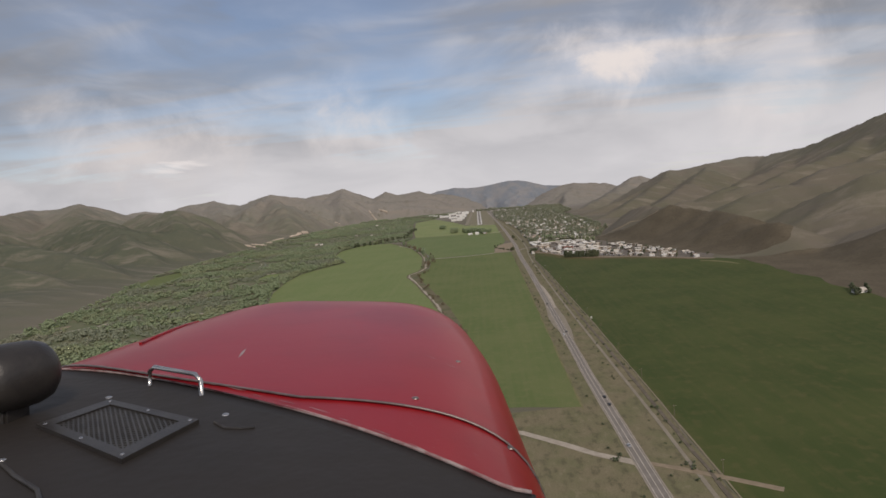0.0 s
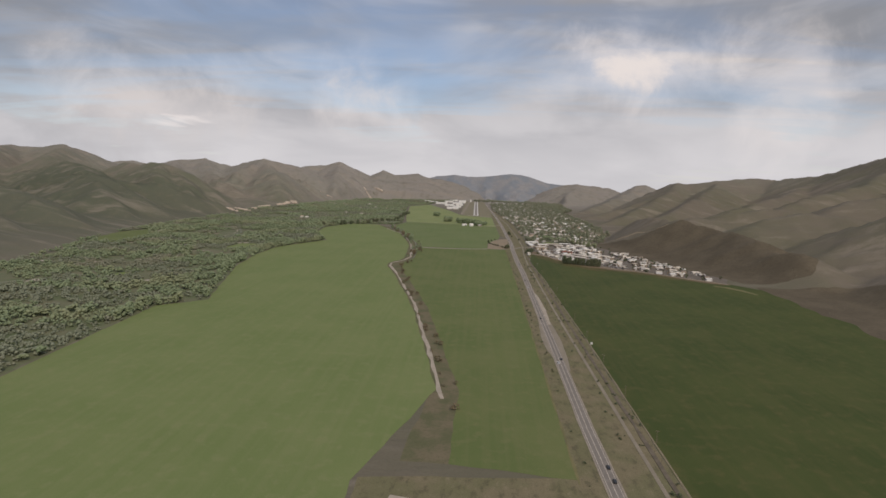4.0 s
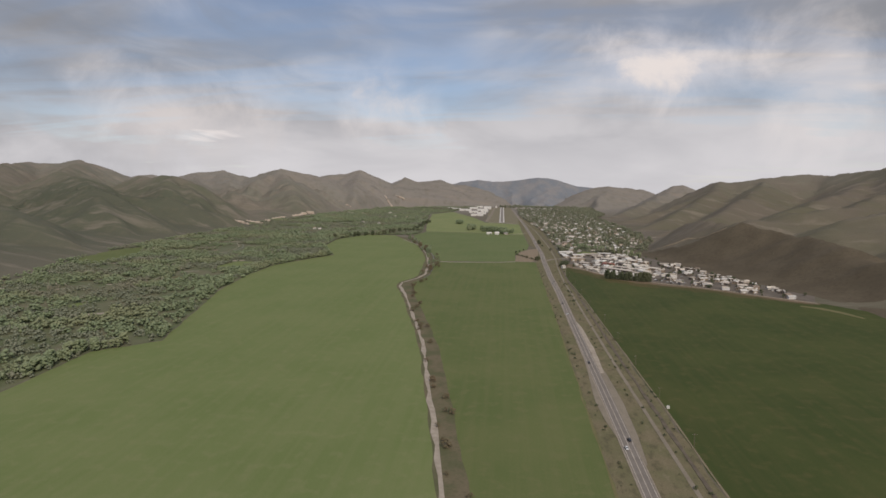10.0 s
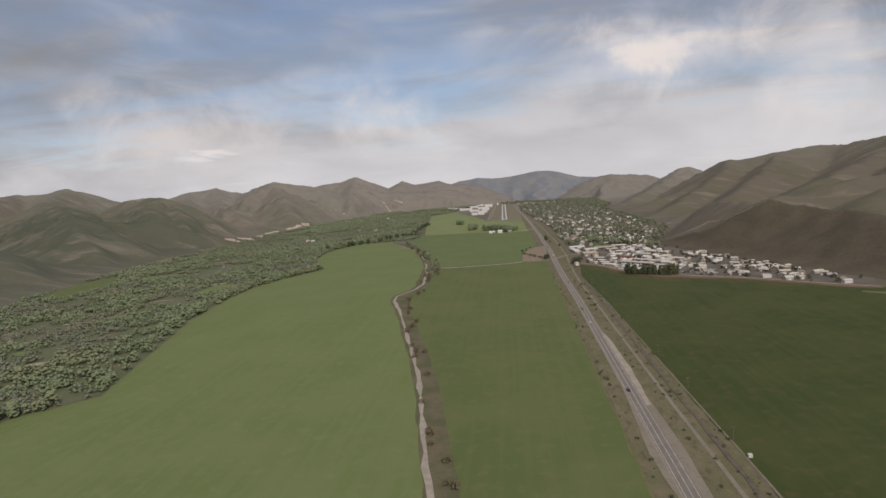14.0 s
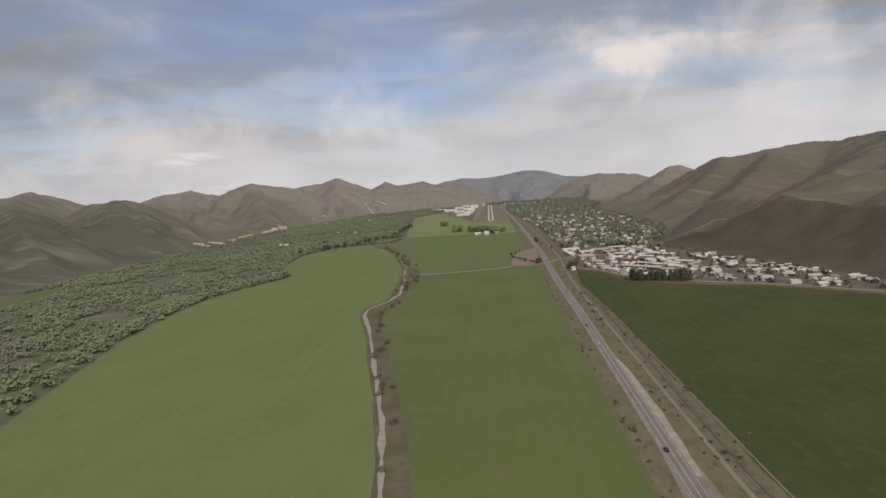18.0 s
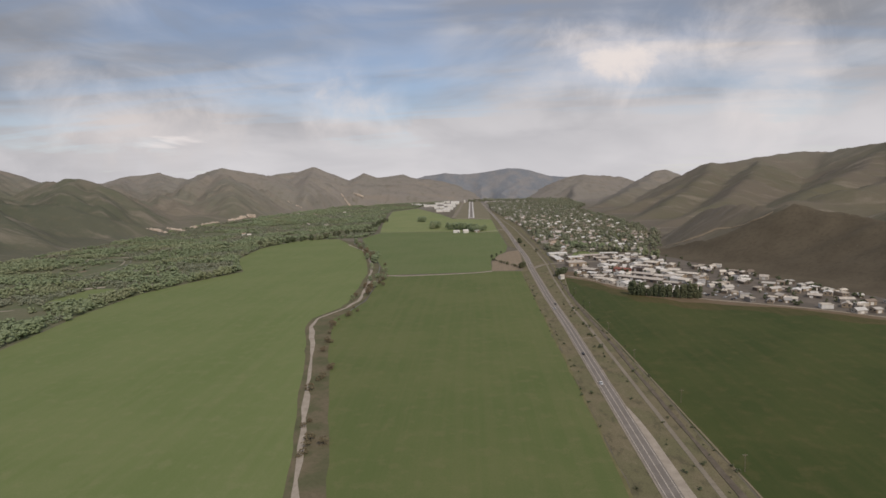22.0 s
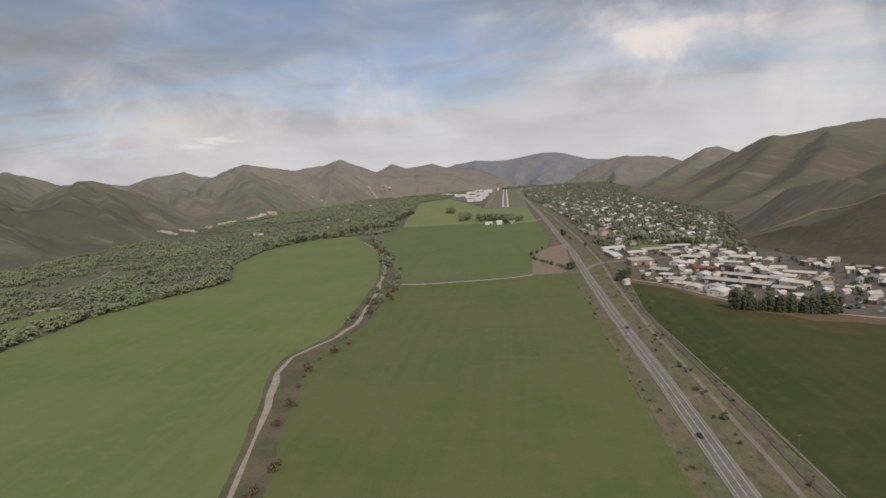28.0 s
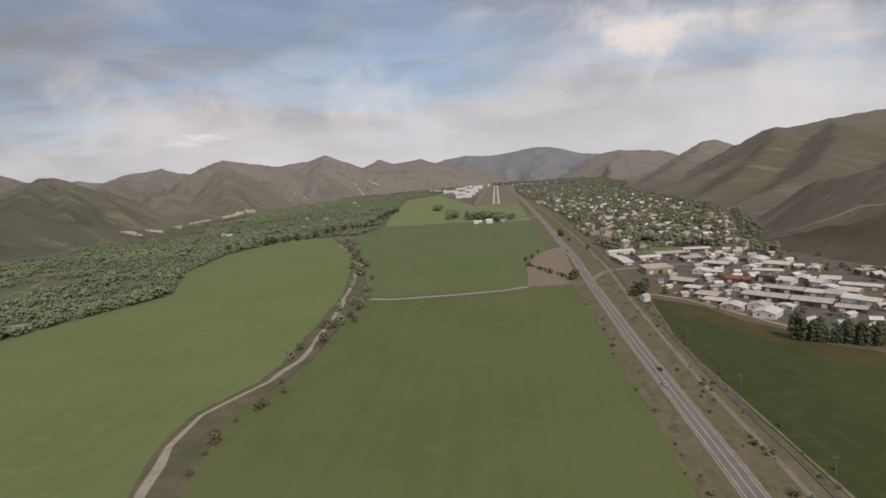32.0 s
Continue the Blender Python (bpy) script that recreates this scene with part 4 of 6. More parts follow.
def throw(poly, count, rng):
    """Random places inside an outline."""
    xs, ys = [p[0] for p in poly], [p[1] for p in poly]
    x, y = rng.uniform(min(xs), max(xs), count * 4), rng.uniform(min(ys), max(ys), count * 4)
    ok = inside(poly, x, y)
    return x[ok][:count], y[ok][:count]


WOOD = [(-735, -350), (-345, -350), (-360, 250), (-395, 720), (-400, 792), (-355, 840), (-434, 1110), (-457, 1260), (-459, 1380), (-434, 1456), (-388, 1558), (-465, 1720), (-488, 1900),
        (-464, 1988), (-440, 2076), (-300, 2080), (-270, 2100), (-275, 2220), (-312, 2500), (-394, 3312), (-295, 3560), (-240, 4100), (-750, 4150), (-850, 3700), (-935, 3350), (-970, 3000),
        (-1032, 2700), (-1018, 2480), (-958, 2330), (-992, 2180), (-984, 1870), (-963, 1580), (-927, 1410), (-862, 1244), (-745, 700), (-735, -350)]
sheet("woodland_floor", WOOD, 0.05, plain_mat("woodland_floor", (0.125, 0.152, 0.074, 1), (0.180, 0.172, 0.104, 1), 0.02), "grassy floor of the riverside woodland", "woodland floor")
x, y = throw(WOOD, 33000, rs)
gap = fbm(x, y, 130, 3, 21)
river = np.abs(x + 690 + 90 * np.sin(y / 260.0) + 40 * np.sin(y / 97.0))
meadow = inside([(-897, 1367), (-965, 1553), (-920, 1657), (-842, 1517), (-831, 1366)], x, y) | inside([(-560, 1325), (-500, 1325), (-505, 1425), (-560, 1425)], x, y)
spots_ = [(rs.uniform(-980, -480), rs.uniform(900, 2900), rs.uniform(5, 12)) for _ in range(44)]
# pale gravel flats that show between the trees
rv = random.Random(31)
flats = []
while len(flats) < 64:
    cx, cy = rv.uniform(-1000, -430), rv.uniform(800, 3300)
    if inside(WOOD, np.array([cx - 20, cx + 20]), np.array([cy, cy])).all():
        flats.append((cx, cy, rv.uniform(9, 24), rv.uniform(1.2, 3.0)))
for i, (cx, cy, half, thin) in enumerate(flats):
    sheet("gravel_flat", [(cx + half * math.cos(a), cy + half * 0.35 * math.cos(a) + thin * 2.2 * math.sin(a)) for a in np.linspace(0, 6.283, 11)[:-1]], 0.24 + i * 0.002, (M_GRAVEL, M_SHOULDER, M_GRAVEL, M_DIRT)[i % 4], "thin pale gravel flat among river trees", "gravel flat")
bare_ = np.zeros(len(x), bool)
for cx, cy, half, thin in flats:
    bare_ |= (np.abs(x - cx) < half) & (np.abs(y - cy - (x - cx) * 0.35) < thin * 2.2 + 3)
for cx, cy, cr in spots_:
    bare_ |= np.hypot(x - cx, (y - cy) * 0.6) < cr
VILLAS = []
while len(VILLAS) < 18:
    cx, cy = rv.uniform(-900, -380), 2150 + 1500 * rv.random()
    if inside(WOOD, np.array([cx]), np.array([cy]))[0]:
        VILLAS.append((cx, cy))
        bare_ |= np.hypot((x - cx) / 1.0, (y - cy + 8) / 1.8) < 13
open_ = fbm(x, y, 52, 2, 24)
keep = (gap > -0.36) & (open_ > -0.50) & (river > 3) & ~meadow & ~bare_
x, y = x[keep], y[keep]
tall = 4.6 + 4.6 * rs.rand(len(x)) ** 1.8 + 2.6 * fbm(x, y, 180, 3, 22)
split = fbm(x, y, 90, 3, 23) > 0.12
scatter("cottonwood_forest", list(zip(x[~split], y[~split], tall[~split])), KIND_WOOD, M_LEAF_A, "dense green cottonwood forest along the river", "forest", 31)
scatter("willow_thicket", list(zip(x[split], y[split], tall[split] * 0.75)), KIND_BUSH, M_LEAF_B, "grey-green willow thicket among the cottonwoods", "thicket", 32)
for i, (cx, cy, cr) in enumerate(spots_):
    if inside(WOOD, np.array([cx]), np.array([cy]))[0]:
        sheet("clearing", [(cx + cr * 0.8 * math.cos(a), cy + cr * 1.4 * math.sin(a)) for a in np.linspace(0, 6.283, 9)[:-1]], 0.13 + i * 0.002, (M_GRAVEL, M_VERGE, M_FIELD_W, M_DIRT)[i % 4], "small open clearing within the river woods", "clearing")
sheet("river_meadow", [(-897, 1367), (-960, 1540), (-920, 1657), (-842, 1517), (-831, 1366)], 0.12, M_FIELD_M, "small green meadow enclosed by river woods", "meadow")
sheet("river_meadow", [(-560, 1325), (-500, 1325), (-505, 1425), (-560, 1425)], 0.12, M_FIELD_W, "small green meadow enclosed by river woods", "meadow")
ys_ = np.arange(250, 4200, 22)
ribbon("river", [(-690 - 90 * math.sin(v / 260.0) - 40 * math.sin(v / 97.0), v, 0.8 + 0.5 * math.sin(v / 61.0)) for v in ys_], 1.8, 0.10, M_WATER, "river winding through the woods", "river", 3.0)
ribbon("gravel_bar", [(-702 - 90 * math.sin(v / 260.0) - 40 * math.sin(v / 97.0), v, 0.5 + 0.6 * math.sin(v / 43.0)) for v in ys_], 2.5, 0.09, M_GRAVEL, "pale gravel bars beside the river", "gravel bar", 3.0)


def make_tree(name, seed, height_m, wide, low, shape, mat, clumps, label, category="tree", bare=0.16):
    """A tapered, forked trunk with limbs and a crown of many clumps."""
    rng = np.random.RandomState(seed)
    thing = empty(name)
    bm = bmesh.new()

    def limb(p, q, r0, r1, n=6):
        ax = (q - p).normalized()
        side = ax.orthogonal().normalized()
        up_ = ax.cross(side)
        rings = []
        for c, r in ((p, r0), (p.lerp(q, 0.5) + side * r0 * 0.5, (r0 + r1) / 2), (q, r1)):
            rings.append([bm.verts.new(c + (side * math.cos(i * 6.283 / n) + up_ * math.sin(i * 6.283 / n)) * r) for i in range(n)])
        for a, b in zip(rings, rings[1:]):
            for i in range(n):
                bm.faces.new((a[i], a[(i + 1) % n], b[(i + 1) % n], b[i]))

    r = height_m * 0.022
    fork = Vector((rng.uniform(-.03, .03), rng.uniform(-.03, .03), max(low, bare) + 0.12)) * height_m
    limb(Vector((0, 0, -0.3)), fork, r, r * 0.7)
    for k in range(5):
        a = k * 1.256 + rng.rand()
        tip = fork + Vector((math.cos(a) * wide * 0.8, math.sin(a) * wide * 0.8, 0.25 + 0.3 * rng.rand())) * height_m
        limb(fork, tip, r * 0.5, r * 0.12, 4)
    part("trunk", bm, M_BARK, thing)
    v, f = crown(rng, clumps, wide, low, shape, ICO, ICO_F, 0.13 if shape == "round" else 0.10)
    part("crown", joined("crown", v * height_m, f, mat), mat, thing)
    return tagged(thing, label, category)


def grove(name, spots, seeds, mat, label, group, shape="round", wide=0.36, low=0.12, clumps=42, category="tree"):
    """Several trees of one sort: a few are built, the rest are turned copies of them."""
    made = []
    for i, (x, y, h) in enumerate(spots):
        if i < seeds:
            t = make_tree(name, 100 + i * 7 + len(label), 10.0, wide, low, shape, mat, clumps, label, category)
            made.append(t)
        else:
            t = copy_thing(made[i % seeds], Matrix())
        t.matrix_basis = pose(x, y, 0, 0, 0, (i * 73) % 360) @ Matrix.Diagonal((h / 10, h / 10 * (0.9 + 0.2 * ((i * 37) % 10) / 10), h / 10, 1))
        tagged(t, group=group)


rg = random.Random(5)
# poplar windbreak along the works yard
row = [(183 + (i / 33) * 70 + rg.uniform(-1.2, 1.2), 1297 - 24 * math.sin(i / 33 * 1.5) - (i / 33) * 4 + rg.uniform(-1.5, 1.5), rg.uniform(9, 17)) for i in range(34)]
grove("poplar_tree", row, 6, M_LEAF_C, "tall dark green poplar in a windbreak row", "poplar windbreak", "poplar", 0.17, 0.03, 80)
# farmstead trees
farm_trees = [(-178 + rg.uniform(-14, 14), 2590 + rg.uniform(-25, 25), rg.uniform(15, 19)) for i in range(7)]
farm_trees += [(-116 + rg.uniform(-14, 14), 2300 + rg.uniform(-35, 35), rg.uniform(15, 20)) for i in range(11)]
farm_trees += [(-72 + i * 6.5 + rg.uniform(-3, 3), 2255 - i * 6 + rg.uniform(-12, 12), rg.uniform(15, 20)) for i in range(14)]
farm_trees += [(4 + rg.uniform(-12, 30), 2160 + rg.uniform(-12, 40), rg.uniform(12, 17)) for i in range(13)]
grove("shade_tree", farm_trees, 5, M_LEAF_A, "broad dark green shade tree by the farmstead", "farmstead trees", clumps=44)
# tall trees at the edge of the river woods
edge = [(-500, 1905), (-470, 1985), (-425, 2040), (-372, 2100), (-340, 2170), (-300, 2230), (-292, 2320), (-306, 2450), (-312, 2560), (-294, 2680)]
edge_trees = []
re_ = random.Random(91)
for i in range(46):
    k = i / 46 * (len(edge) - 1.001)
    (ax, ay), (bx, by) = edge[int(k)], edge[int(k) + 1]
    f = k - int(k)
    edge_trees.append((ax + (bx - ax) * f - re_.uniform(0, 16), ay + (by - ay) * f + re_.uniform(-9, 9), re_.uniform(9, 15.5)))
grove("cottonwood", edge_trees, 6, M_LEAF_C, "tall dark cottonwood at the edge of the river woods", "wood-edge cottonwoods", clumps=42)
# trees along the creek
line = [(-136, 1300), (-138, 1400), (-148, 1480), (-165, 1590), (-200, 1740), (-235, 1840), (-285, 1950)]
creek_trees = []
for i in range(44):
    k = rg.uniform(0, len(line) - 1.001)
    a, b = line[int(k)], line[int(k) + 1]
    s = k - int(k)
    creek_trees.append((a[0] + (b[0] - a[0]) * s + rg.uniform(-13, 16), a[1] + (b[1] - a[1]) * s + rg.uniform(-8, 8), rg.uniform(5, 8) if a[1] < 1580 else rg.uniform(8, 14)))
grove("creek_tree", creek_trees[:22], 5, M_LEAF_A, "green cottonwood on the creek bank", "creek trees", clumps=40)
grove("creek_willow", creek_trees[30:], 3, M_LEAF_R, "brownish willow on the creek bank", "creek willows", wide=0.5, clumps=36)
low_line = [(-10, 520), (-60, 800), (-95, 950), (-126, 1090), (-140, 1180), (-128, 1270)]
shrubs = []
for i in range(40):
    k = rg.uniform(0, len(low_line) - 1.001)
    a, b = low_line[int(k)], low_line[int(k) + 1]
    s = k - int(k)
    shrubs.append((a[0] + (b[0] - a[0]) * s + rg.uniform(-6, 9), a[1] + (b[1] - a[1]) * s, rg.uniform(2.5, 5.5)))
grove("creek_shrub", shrubs, 4, M_LEAF_R, "low brownish shrub on the creek bank", "creek shrubs", wide=0.62, low=0.05, clumps=30, category="shrub")
# taller trees where the river woods meet the hay field
rim = [(-393, 720), (-398, 792), (-353, 838), (-432, 1110), (-455, 1260), (-457, 1380), (-432, 1454), (-386, 1557), (-463, 1720), (-486, 1900), (-437, 2072), (-350, 2076)]
edge = []
for i in range(120):
    k = rg.uniform(0, len(rim) - 1.001)
    a, b = rim[int(k)], rim[int(k) + 1]
    s = k - int(k)
    edge.append((a[0] + (b[0] - a[0]) * s - rg.uniform(3, 15), a[1] + (b[1] - a[1]) * s + rg.uniform(-4, 4), rg.uniform(8, 14)))
grove("cottonwood_tree", edge, 6, M_LEAF_A, "tall green cottonwood at the edge of woods", "woodland edge trees", wide=0.30, clumps=44)
# single trees along the highway
road_trees = [(77, 1518, 9.5), (73, 1512, 8.0), (80, 1524, 7.5), (99, 1857, 11), (101, 1851, 8), (120, 1440, 10), (124, 1434, 11), (128, 1446, 9), (117, 1430, 7),
              (131, 1452, 10), (118, 1700, 6), (42, 1660, 5), (33, 1640, 6), (36, 1600, 5), (47, 1575, 4), (55, 1555, 5), (66, 1530, 4.5), (52, 1700, 4), (104, 1790, 5)]
grove("roadside_tree", road_trees, 4, M_LEAF_C, "dark green tree standing beside the highway", "roadside trees", clumps=44)
hedge = [(34 + i * 3.0 + rg.uniform(-1.5, 1.5), 1606 - i * 6.6 + rg.uniform(-3, 3), rg.uniform(2.5, 4.5)) for i in range(15)]
grove("hedge_shrub", hedge, 3, M_LEAF_C, "dark shrub in a thin hedge on dry ground", "hedge shrubs", wide=0.55, low=0.05, clumps=26, category="shrub")
# dark bushes dotted over the verge
bushes = []
for i in range(230):
    yy = rg.uniform(280, 1500)
    xx = rg.choice([rg.uniform(69, 77), rg.uniform(97, 108), rg.uniform(109, 119), rg.uniform(116, 124)])
    bushes.append((xx, yy, rg.uniform(0.7, 2.0)))
for cx, cy in ((105, 1162), (104, 1128), (105, 1094), (108, 1235), (112, 330), (118, 420), (72, 345)):
    bushes += [(cx + rg.uniform(-3, 3), cy + rg.uniform(-5, 5), rg.uniform(1.2, 2.6)) for _ in range(5)]
scatter("verge_bushes", bushes, KIND_BUSH, M_LEAF_C, "small dark bushes dotted over dry verge", "bushes", 41)
sage = [(xx, yy, rg.uniform(0.4, 0.9)) for xx, yy in zip(*throw([(470, 0), (1000, 0), (1000, 2300), (420, 2300), (480, 1300)], 2600, rs))]
dark = [(xx, yy, rg.uniform(0.3, 0.7)) for xx, yy in zip(*throw([(395, 1440), (520, 1240), (640, 1250), (610, 1500), (560, 1850), (400, 1900), (345, 1700)], 2600, rs))]
scatter("dark_hillside_scrub", dark, KIND_BUSH, M_LEAF_R, "dark brown scrub covering the lower hill shoulder", "scrub", 43)
scatter("hillside_brush", sage, KIND_BUSH, M_LEAF_B, "grey sagebrush scattered over the brown hillside", "brush", 42)


def outcrop(x, y, across, down, seed, turn=-17, count=80):
    """A pale broken cliff: rows of jagged slabs stepping down the slope, each slab a piece of its own."""
    rng = np.random.RandomState(seed)
    cliff = empty("rock_outcrop", x, y, float(land(x, y)))
    base = np.array(ICO)
    ca, sa = math.cos(radians(turn)), math.sin(radians(turn))
    slabs = [mesh_of("slab", base * (0.6 + 0.8 * rng.rand(12, 1)) * np.array([1.1, 0.6, 0.9]), ICO_F, M_ROCK) for _ in range(6)]
    for k in range(count):
        u, v = round(rng.uniform(-2.4, 2.4)) / 2.4 + rng.uniform(-0.16, 0.16), rng.uniform(-1, 1) ** 3
        px, py = x + u * across * ca - v * down * 1.5, y + u * across * sa + v * down
        s = rng.uniform(3.0, 8.5) * (1 - 0.4 * abs(v))
        ob = part("slab", slabs[k % 6], None, cliff)
        ob.matrix_basis = Matrix.Translation((px - x, py - y, float(land(px, py)) + s * 0.15 - cliff.location.z)) @ pose(0, 0, 0, 0, 0, rng.uniform(-40, 40)) @ Matrix.Scale(s, 4)
    return tagged(cliff, "pale tan eroded cliff at the hill foot", "cliff")


for q in ((-1044, 2450, 16, 26, 1, -17, 110), (-1012, 2520, 14, 26, 2, -17, 110), (-1012, 2640, 12, 5, 8, 0, 30), (-1024, 2790, 50, 4, 3, 80, 50), (-1000, 2990, 70, 3, 4, 80, 70),
          (-985, 3110, 26, 6, 9, 75, 50), (-988, 3640, 14, 50, 5), (-772, 4085, 34, 8, 7, -10, 60), (-712, 4158, 22, 16, 6, -10, 50)):
    outcrop(*q)

# ---- buildings ----
WHITES = [(0.84, 0.80, 0.73, 1), (0.80, 0.76, 0.69, 1), (0.86, 0.83, 0.78, 1), (0.70, 0.64, 0.55, 1), (0.82, 0.79, 0.74, 1), (0.58, 0.52, 0.44, 1)]
M_WALL = tinted("painted_metal_wall", [(0.62, 0.58, 0.52, 1), (0.34, 0.28, 0.22, 1), (0.70, 0.68, 0.65, 1), (0.45, 0.41, 0.36, 1), (0.26, 0.24, 0.22, 1), (0.56, 0.50, 0.42, 1), (0.74, 0.72, 0.70, 1)])
M_ROOF = tinted("metal_roof", WHITES + [(0.62, 0.58, 0.52, 1), (0.42, 0.40, 0.38, 1), (0.30, 0.24, 0.19, 1), (0.66, 0.64, 0.60, 1)], 0.55, 0.4)
M_ROOF_HOUSE = tinted("shingle_roof", [(0.41, 0.36, 0.31, 1), (0.54, 0.49, 0.44, 1), (0.70, 0.65, 0.59, 1), (0.31, 0.27, 0.24, 1), (0.80, 0.80, 0.77, 1), (0.46, 0.36, 0.28, 1)], 0.85)
M_WALL_HOUSE = tinted("house_siding", [(0.62, 0.57, 0.48, 1), (0.72, 0.70, 0.66, 1), (0.40, 0.33, 0.26, 1), (0.50, 0.48, 0.46, 1), (0.34, 0.25, 0.18, 1)], 0.8)
M_RED_ROOF = plain_mat("rust_red_roof", (0.357, 0.143, 0.104, 1), (0.289, 0.121, 0.091, 1), 0.4, 0.6)
M_WHITE = plain_mat("white_metal", (0.848, 0.822, 0.770, 1), (0.742, 0.718, 0.670, 1), 0.3, 0.5)
M_ROOFPALE = plain_mat("cream_roof", (0.812, 0.746, 0.648, 1), (0.673, 0.610, 0.518, 1), 0.25, 0.6)
M_DARKROOF = plain_mat("dark_roof", (0.16, 0.14, 0.13, 1), (0.21, 0.19, 0.17, 1), 0.2, 0.8)
# dark brown siding; the shade on works walls is put into this colour
M_DARKWALL = plain_mat("brown_shaded_siding", (0.136, 0.108, 0.084, 1), (0.176, 0.144, 0.116, 1), 0.3, 0.8)
M_GREYROOF = plain_mat("grey_roof", (0.659, 0.597, 0.517, 1), (0.525, 0.468, 0.407, 1), 0.2, 0.7)
M_TAN = plain_mat("tan_wall", (0.40, 0.32, 0.23, 1), (0.34, 0.27, 0.20, 1), 0.3, 0.8)
M_DARK = plain_mat("dark_opening", (0.045, 0.045, 0.05, 1), (0.06, 0.06, 0.065, 1), 0.6, 0.35, 0.05, 0.5)
M_GLASS = plain_mat("window_glass", (0.05, 0.06, 0.07, 1), (0.06, 0.07, 0.08, 1), 0.6, 0.08, 0.02, 0.6)


FIXED = []


def wall_mesh(w, d, h, gable):
    """Four walls with thickness, the end walls running up under the gable."""
    bm = bmesh.new()
    t, g = 0.3, (gable if gable else 0)
    rings = []
    for k in (0, t):
        a, b = w / 2 - k, d / 2 - k
        low = [bm.verts.new(v) for v in ((-a, -b, -0.3), (a, -b, -0.3), (a, b, -0.3), (-a, b, -0.3))]
        top = [bm.verts.new(v) for v in ((-a, -b, h), (a, -b, h), (a, b, h), (-a, b, h))]
        for i in range(4):
            bm.faces.new((low[i], low[(i + 1) % 4], top[(i + 1) % 4], top[i]))
        if g and not k:
            p, q = bm.verts.new((-a, 0, h + g)), bm.verts.new((a, 0, h + g))
            bm.faces.new((top[3], top[0], p))
            bm.faces.new((top[1], top[2], q))
        rings.append(top)
    for i in range(4):
        bm.faces.new((rings[0][i], rings[0][(i + 1) % 4], rings[1][(i + 1) % 4], rings[1][i]))
    return bm


def roof_mesh(w, d, h, gable, over=0.5, thick=0.22):
    bm = bmesh.new()
    a, b = w / 2 + over, d / 2 + over
    if gable:
        drop = gable * over / (d / 2)
        prof = [(-b, h - drop), (0, h + gable), (b, h - drop)]
        prof = [(y, z + thick) for y, z in prof] + [(y, z) for y, z in reversed(prof)]
        l, r = ([bm.verts.new((x, y, z + 0.02)) for y, z in prof] for x in (-a, a))
        n = len(prof)
        for i in range(n):
            bm.faces.new((l[i], r[i], r[(i + 1) % n], l[(i + 1) % n]))
        for e in (l, r):
            bm.faces.new((e[0], e[1], e[4], e[5]))
            bm.faces.new((e[1], e[2], e[3], e[4]))
    else:
        box(bm, -a + over, a - over, -b + over, b - over, h - 0.1, h + 0.12)
        for x0, x1, y0, y1 in ((-w / 2, w / 2, -d / 2, -d / 2 + .35), (-w / 2, w / 2, d / 2 - .35, d / 2), (-w / 2, -w / 2 + .35, -d / 2 + .35, d / 2 - .35), (w / 2 - .35, w / 2, -d / 2 + .35, d / 2 - .35)):
            box(bm, x0, x1, y0, y1, h + 0.12, h + 0.6)
    bmesh.ops.recalc_face_normals(bm, faces=bm.faces[:])
    return bm


def building(name, x, y, w, d, h, rz, gable=0.0, wall=None, roof=None, doors=2, windows=3, label="", category="building", group="", vents=0):
    b = empty(name, x, y, 0, rz)
    part("wall", wall_mesh(w, d, h, gable), wall or M_WALL, b)
    part("roof", roof_mesh(w, d, h, gable), roof or M_ROOF, b)
    for k in range(doors):
        bm = bmesh.new()
        cx, dw, dh = (k + 0.5) / doors * w - w / 2, min(3.6, w / doors * 0.55), min(3.6, h * 0.72)
        box(bm, cx - dw / 2, cx + dw / 2, -d / 2 - 0.06, -d / 2 + 0.05, 0.05, dh)
        part("door", bm, M_DARK if k % 2 else M_WHITE, b)
    for k in range(windows):
        bm = bmesh.new()
        cy = (k + 0.5) / windows * d - d / 2
        box(bm, -w / 2 - 0.06, -w / 2 + 0.05, cy - 0.7, cy + 0.7, h * 0.45, h * 0.45 + 1.3)
        part("window", bm, M_GLASS, b)
    for k in range(vents):
        bm = bmesh.new()
        cx = (k + 0.5) / vents * w - w / 2
        if gable:
            box(bm, cx - 0.5, cx + 0.5, -0.5, 0.5, h + gable - 0.1, h + gable + 0.8)
        else:
            box(bm, cx - 0.9, cx + 0.9, -0.9, 0.9, h + 0.1, h + 1.1)
        part("roof_vent", bm, M_GREYROOF, b)
    FIXED.append((x, y, max(w, d) * 0.5))
    return tagged(b, label, category, group)


YARD = [(128, 1442), (155, 1411), (205, 1302), (270, 1258), (340, 1212), (385, 1168), (440, 1122), (462, 1170), (430, 1260), (400, 1330), (372, 1420), (335, 1560), (300, 1640), (240, 1665), (139, 1668)]
sheet("works_yard", YARD, 0.08, plain_mat("yard_gravel", (0.200, 0.170, 0.138, 1), (0.140, 0.122, 0.100, 1), 0.06), "grey-brown gravel yards between works buildings", "yard")
G = "works buildings"
building("workshop", 150, 1654, 32, 18, 3.4, 8, 1.6, M_WHITE, M_WHITE, 4, 2, "long white metal workshop with bright roof", "workshop", G, 1)
building("workshop", 172, 1602, 25, 16, 3.4, 8, 1.4, M_TAN, M_WHITE, 3, 2, "tan workshop with long white roof", "workshop", G, 1)
building("workshop", 141, 1597, 11, 51, 3.2, 6, 1.2, M_TAN, M_WHITE, 1, 2, "narrow white-roofed row building by the side road", "workshop", G, 0)
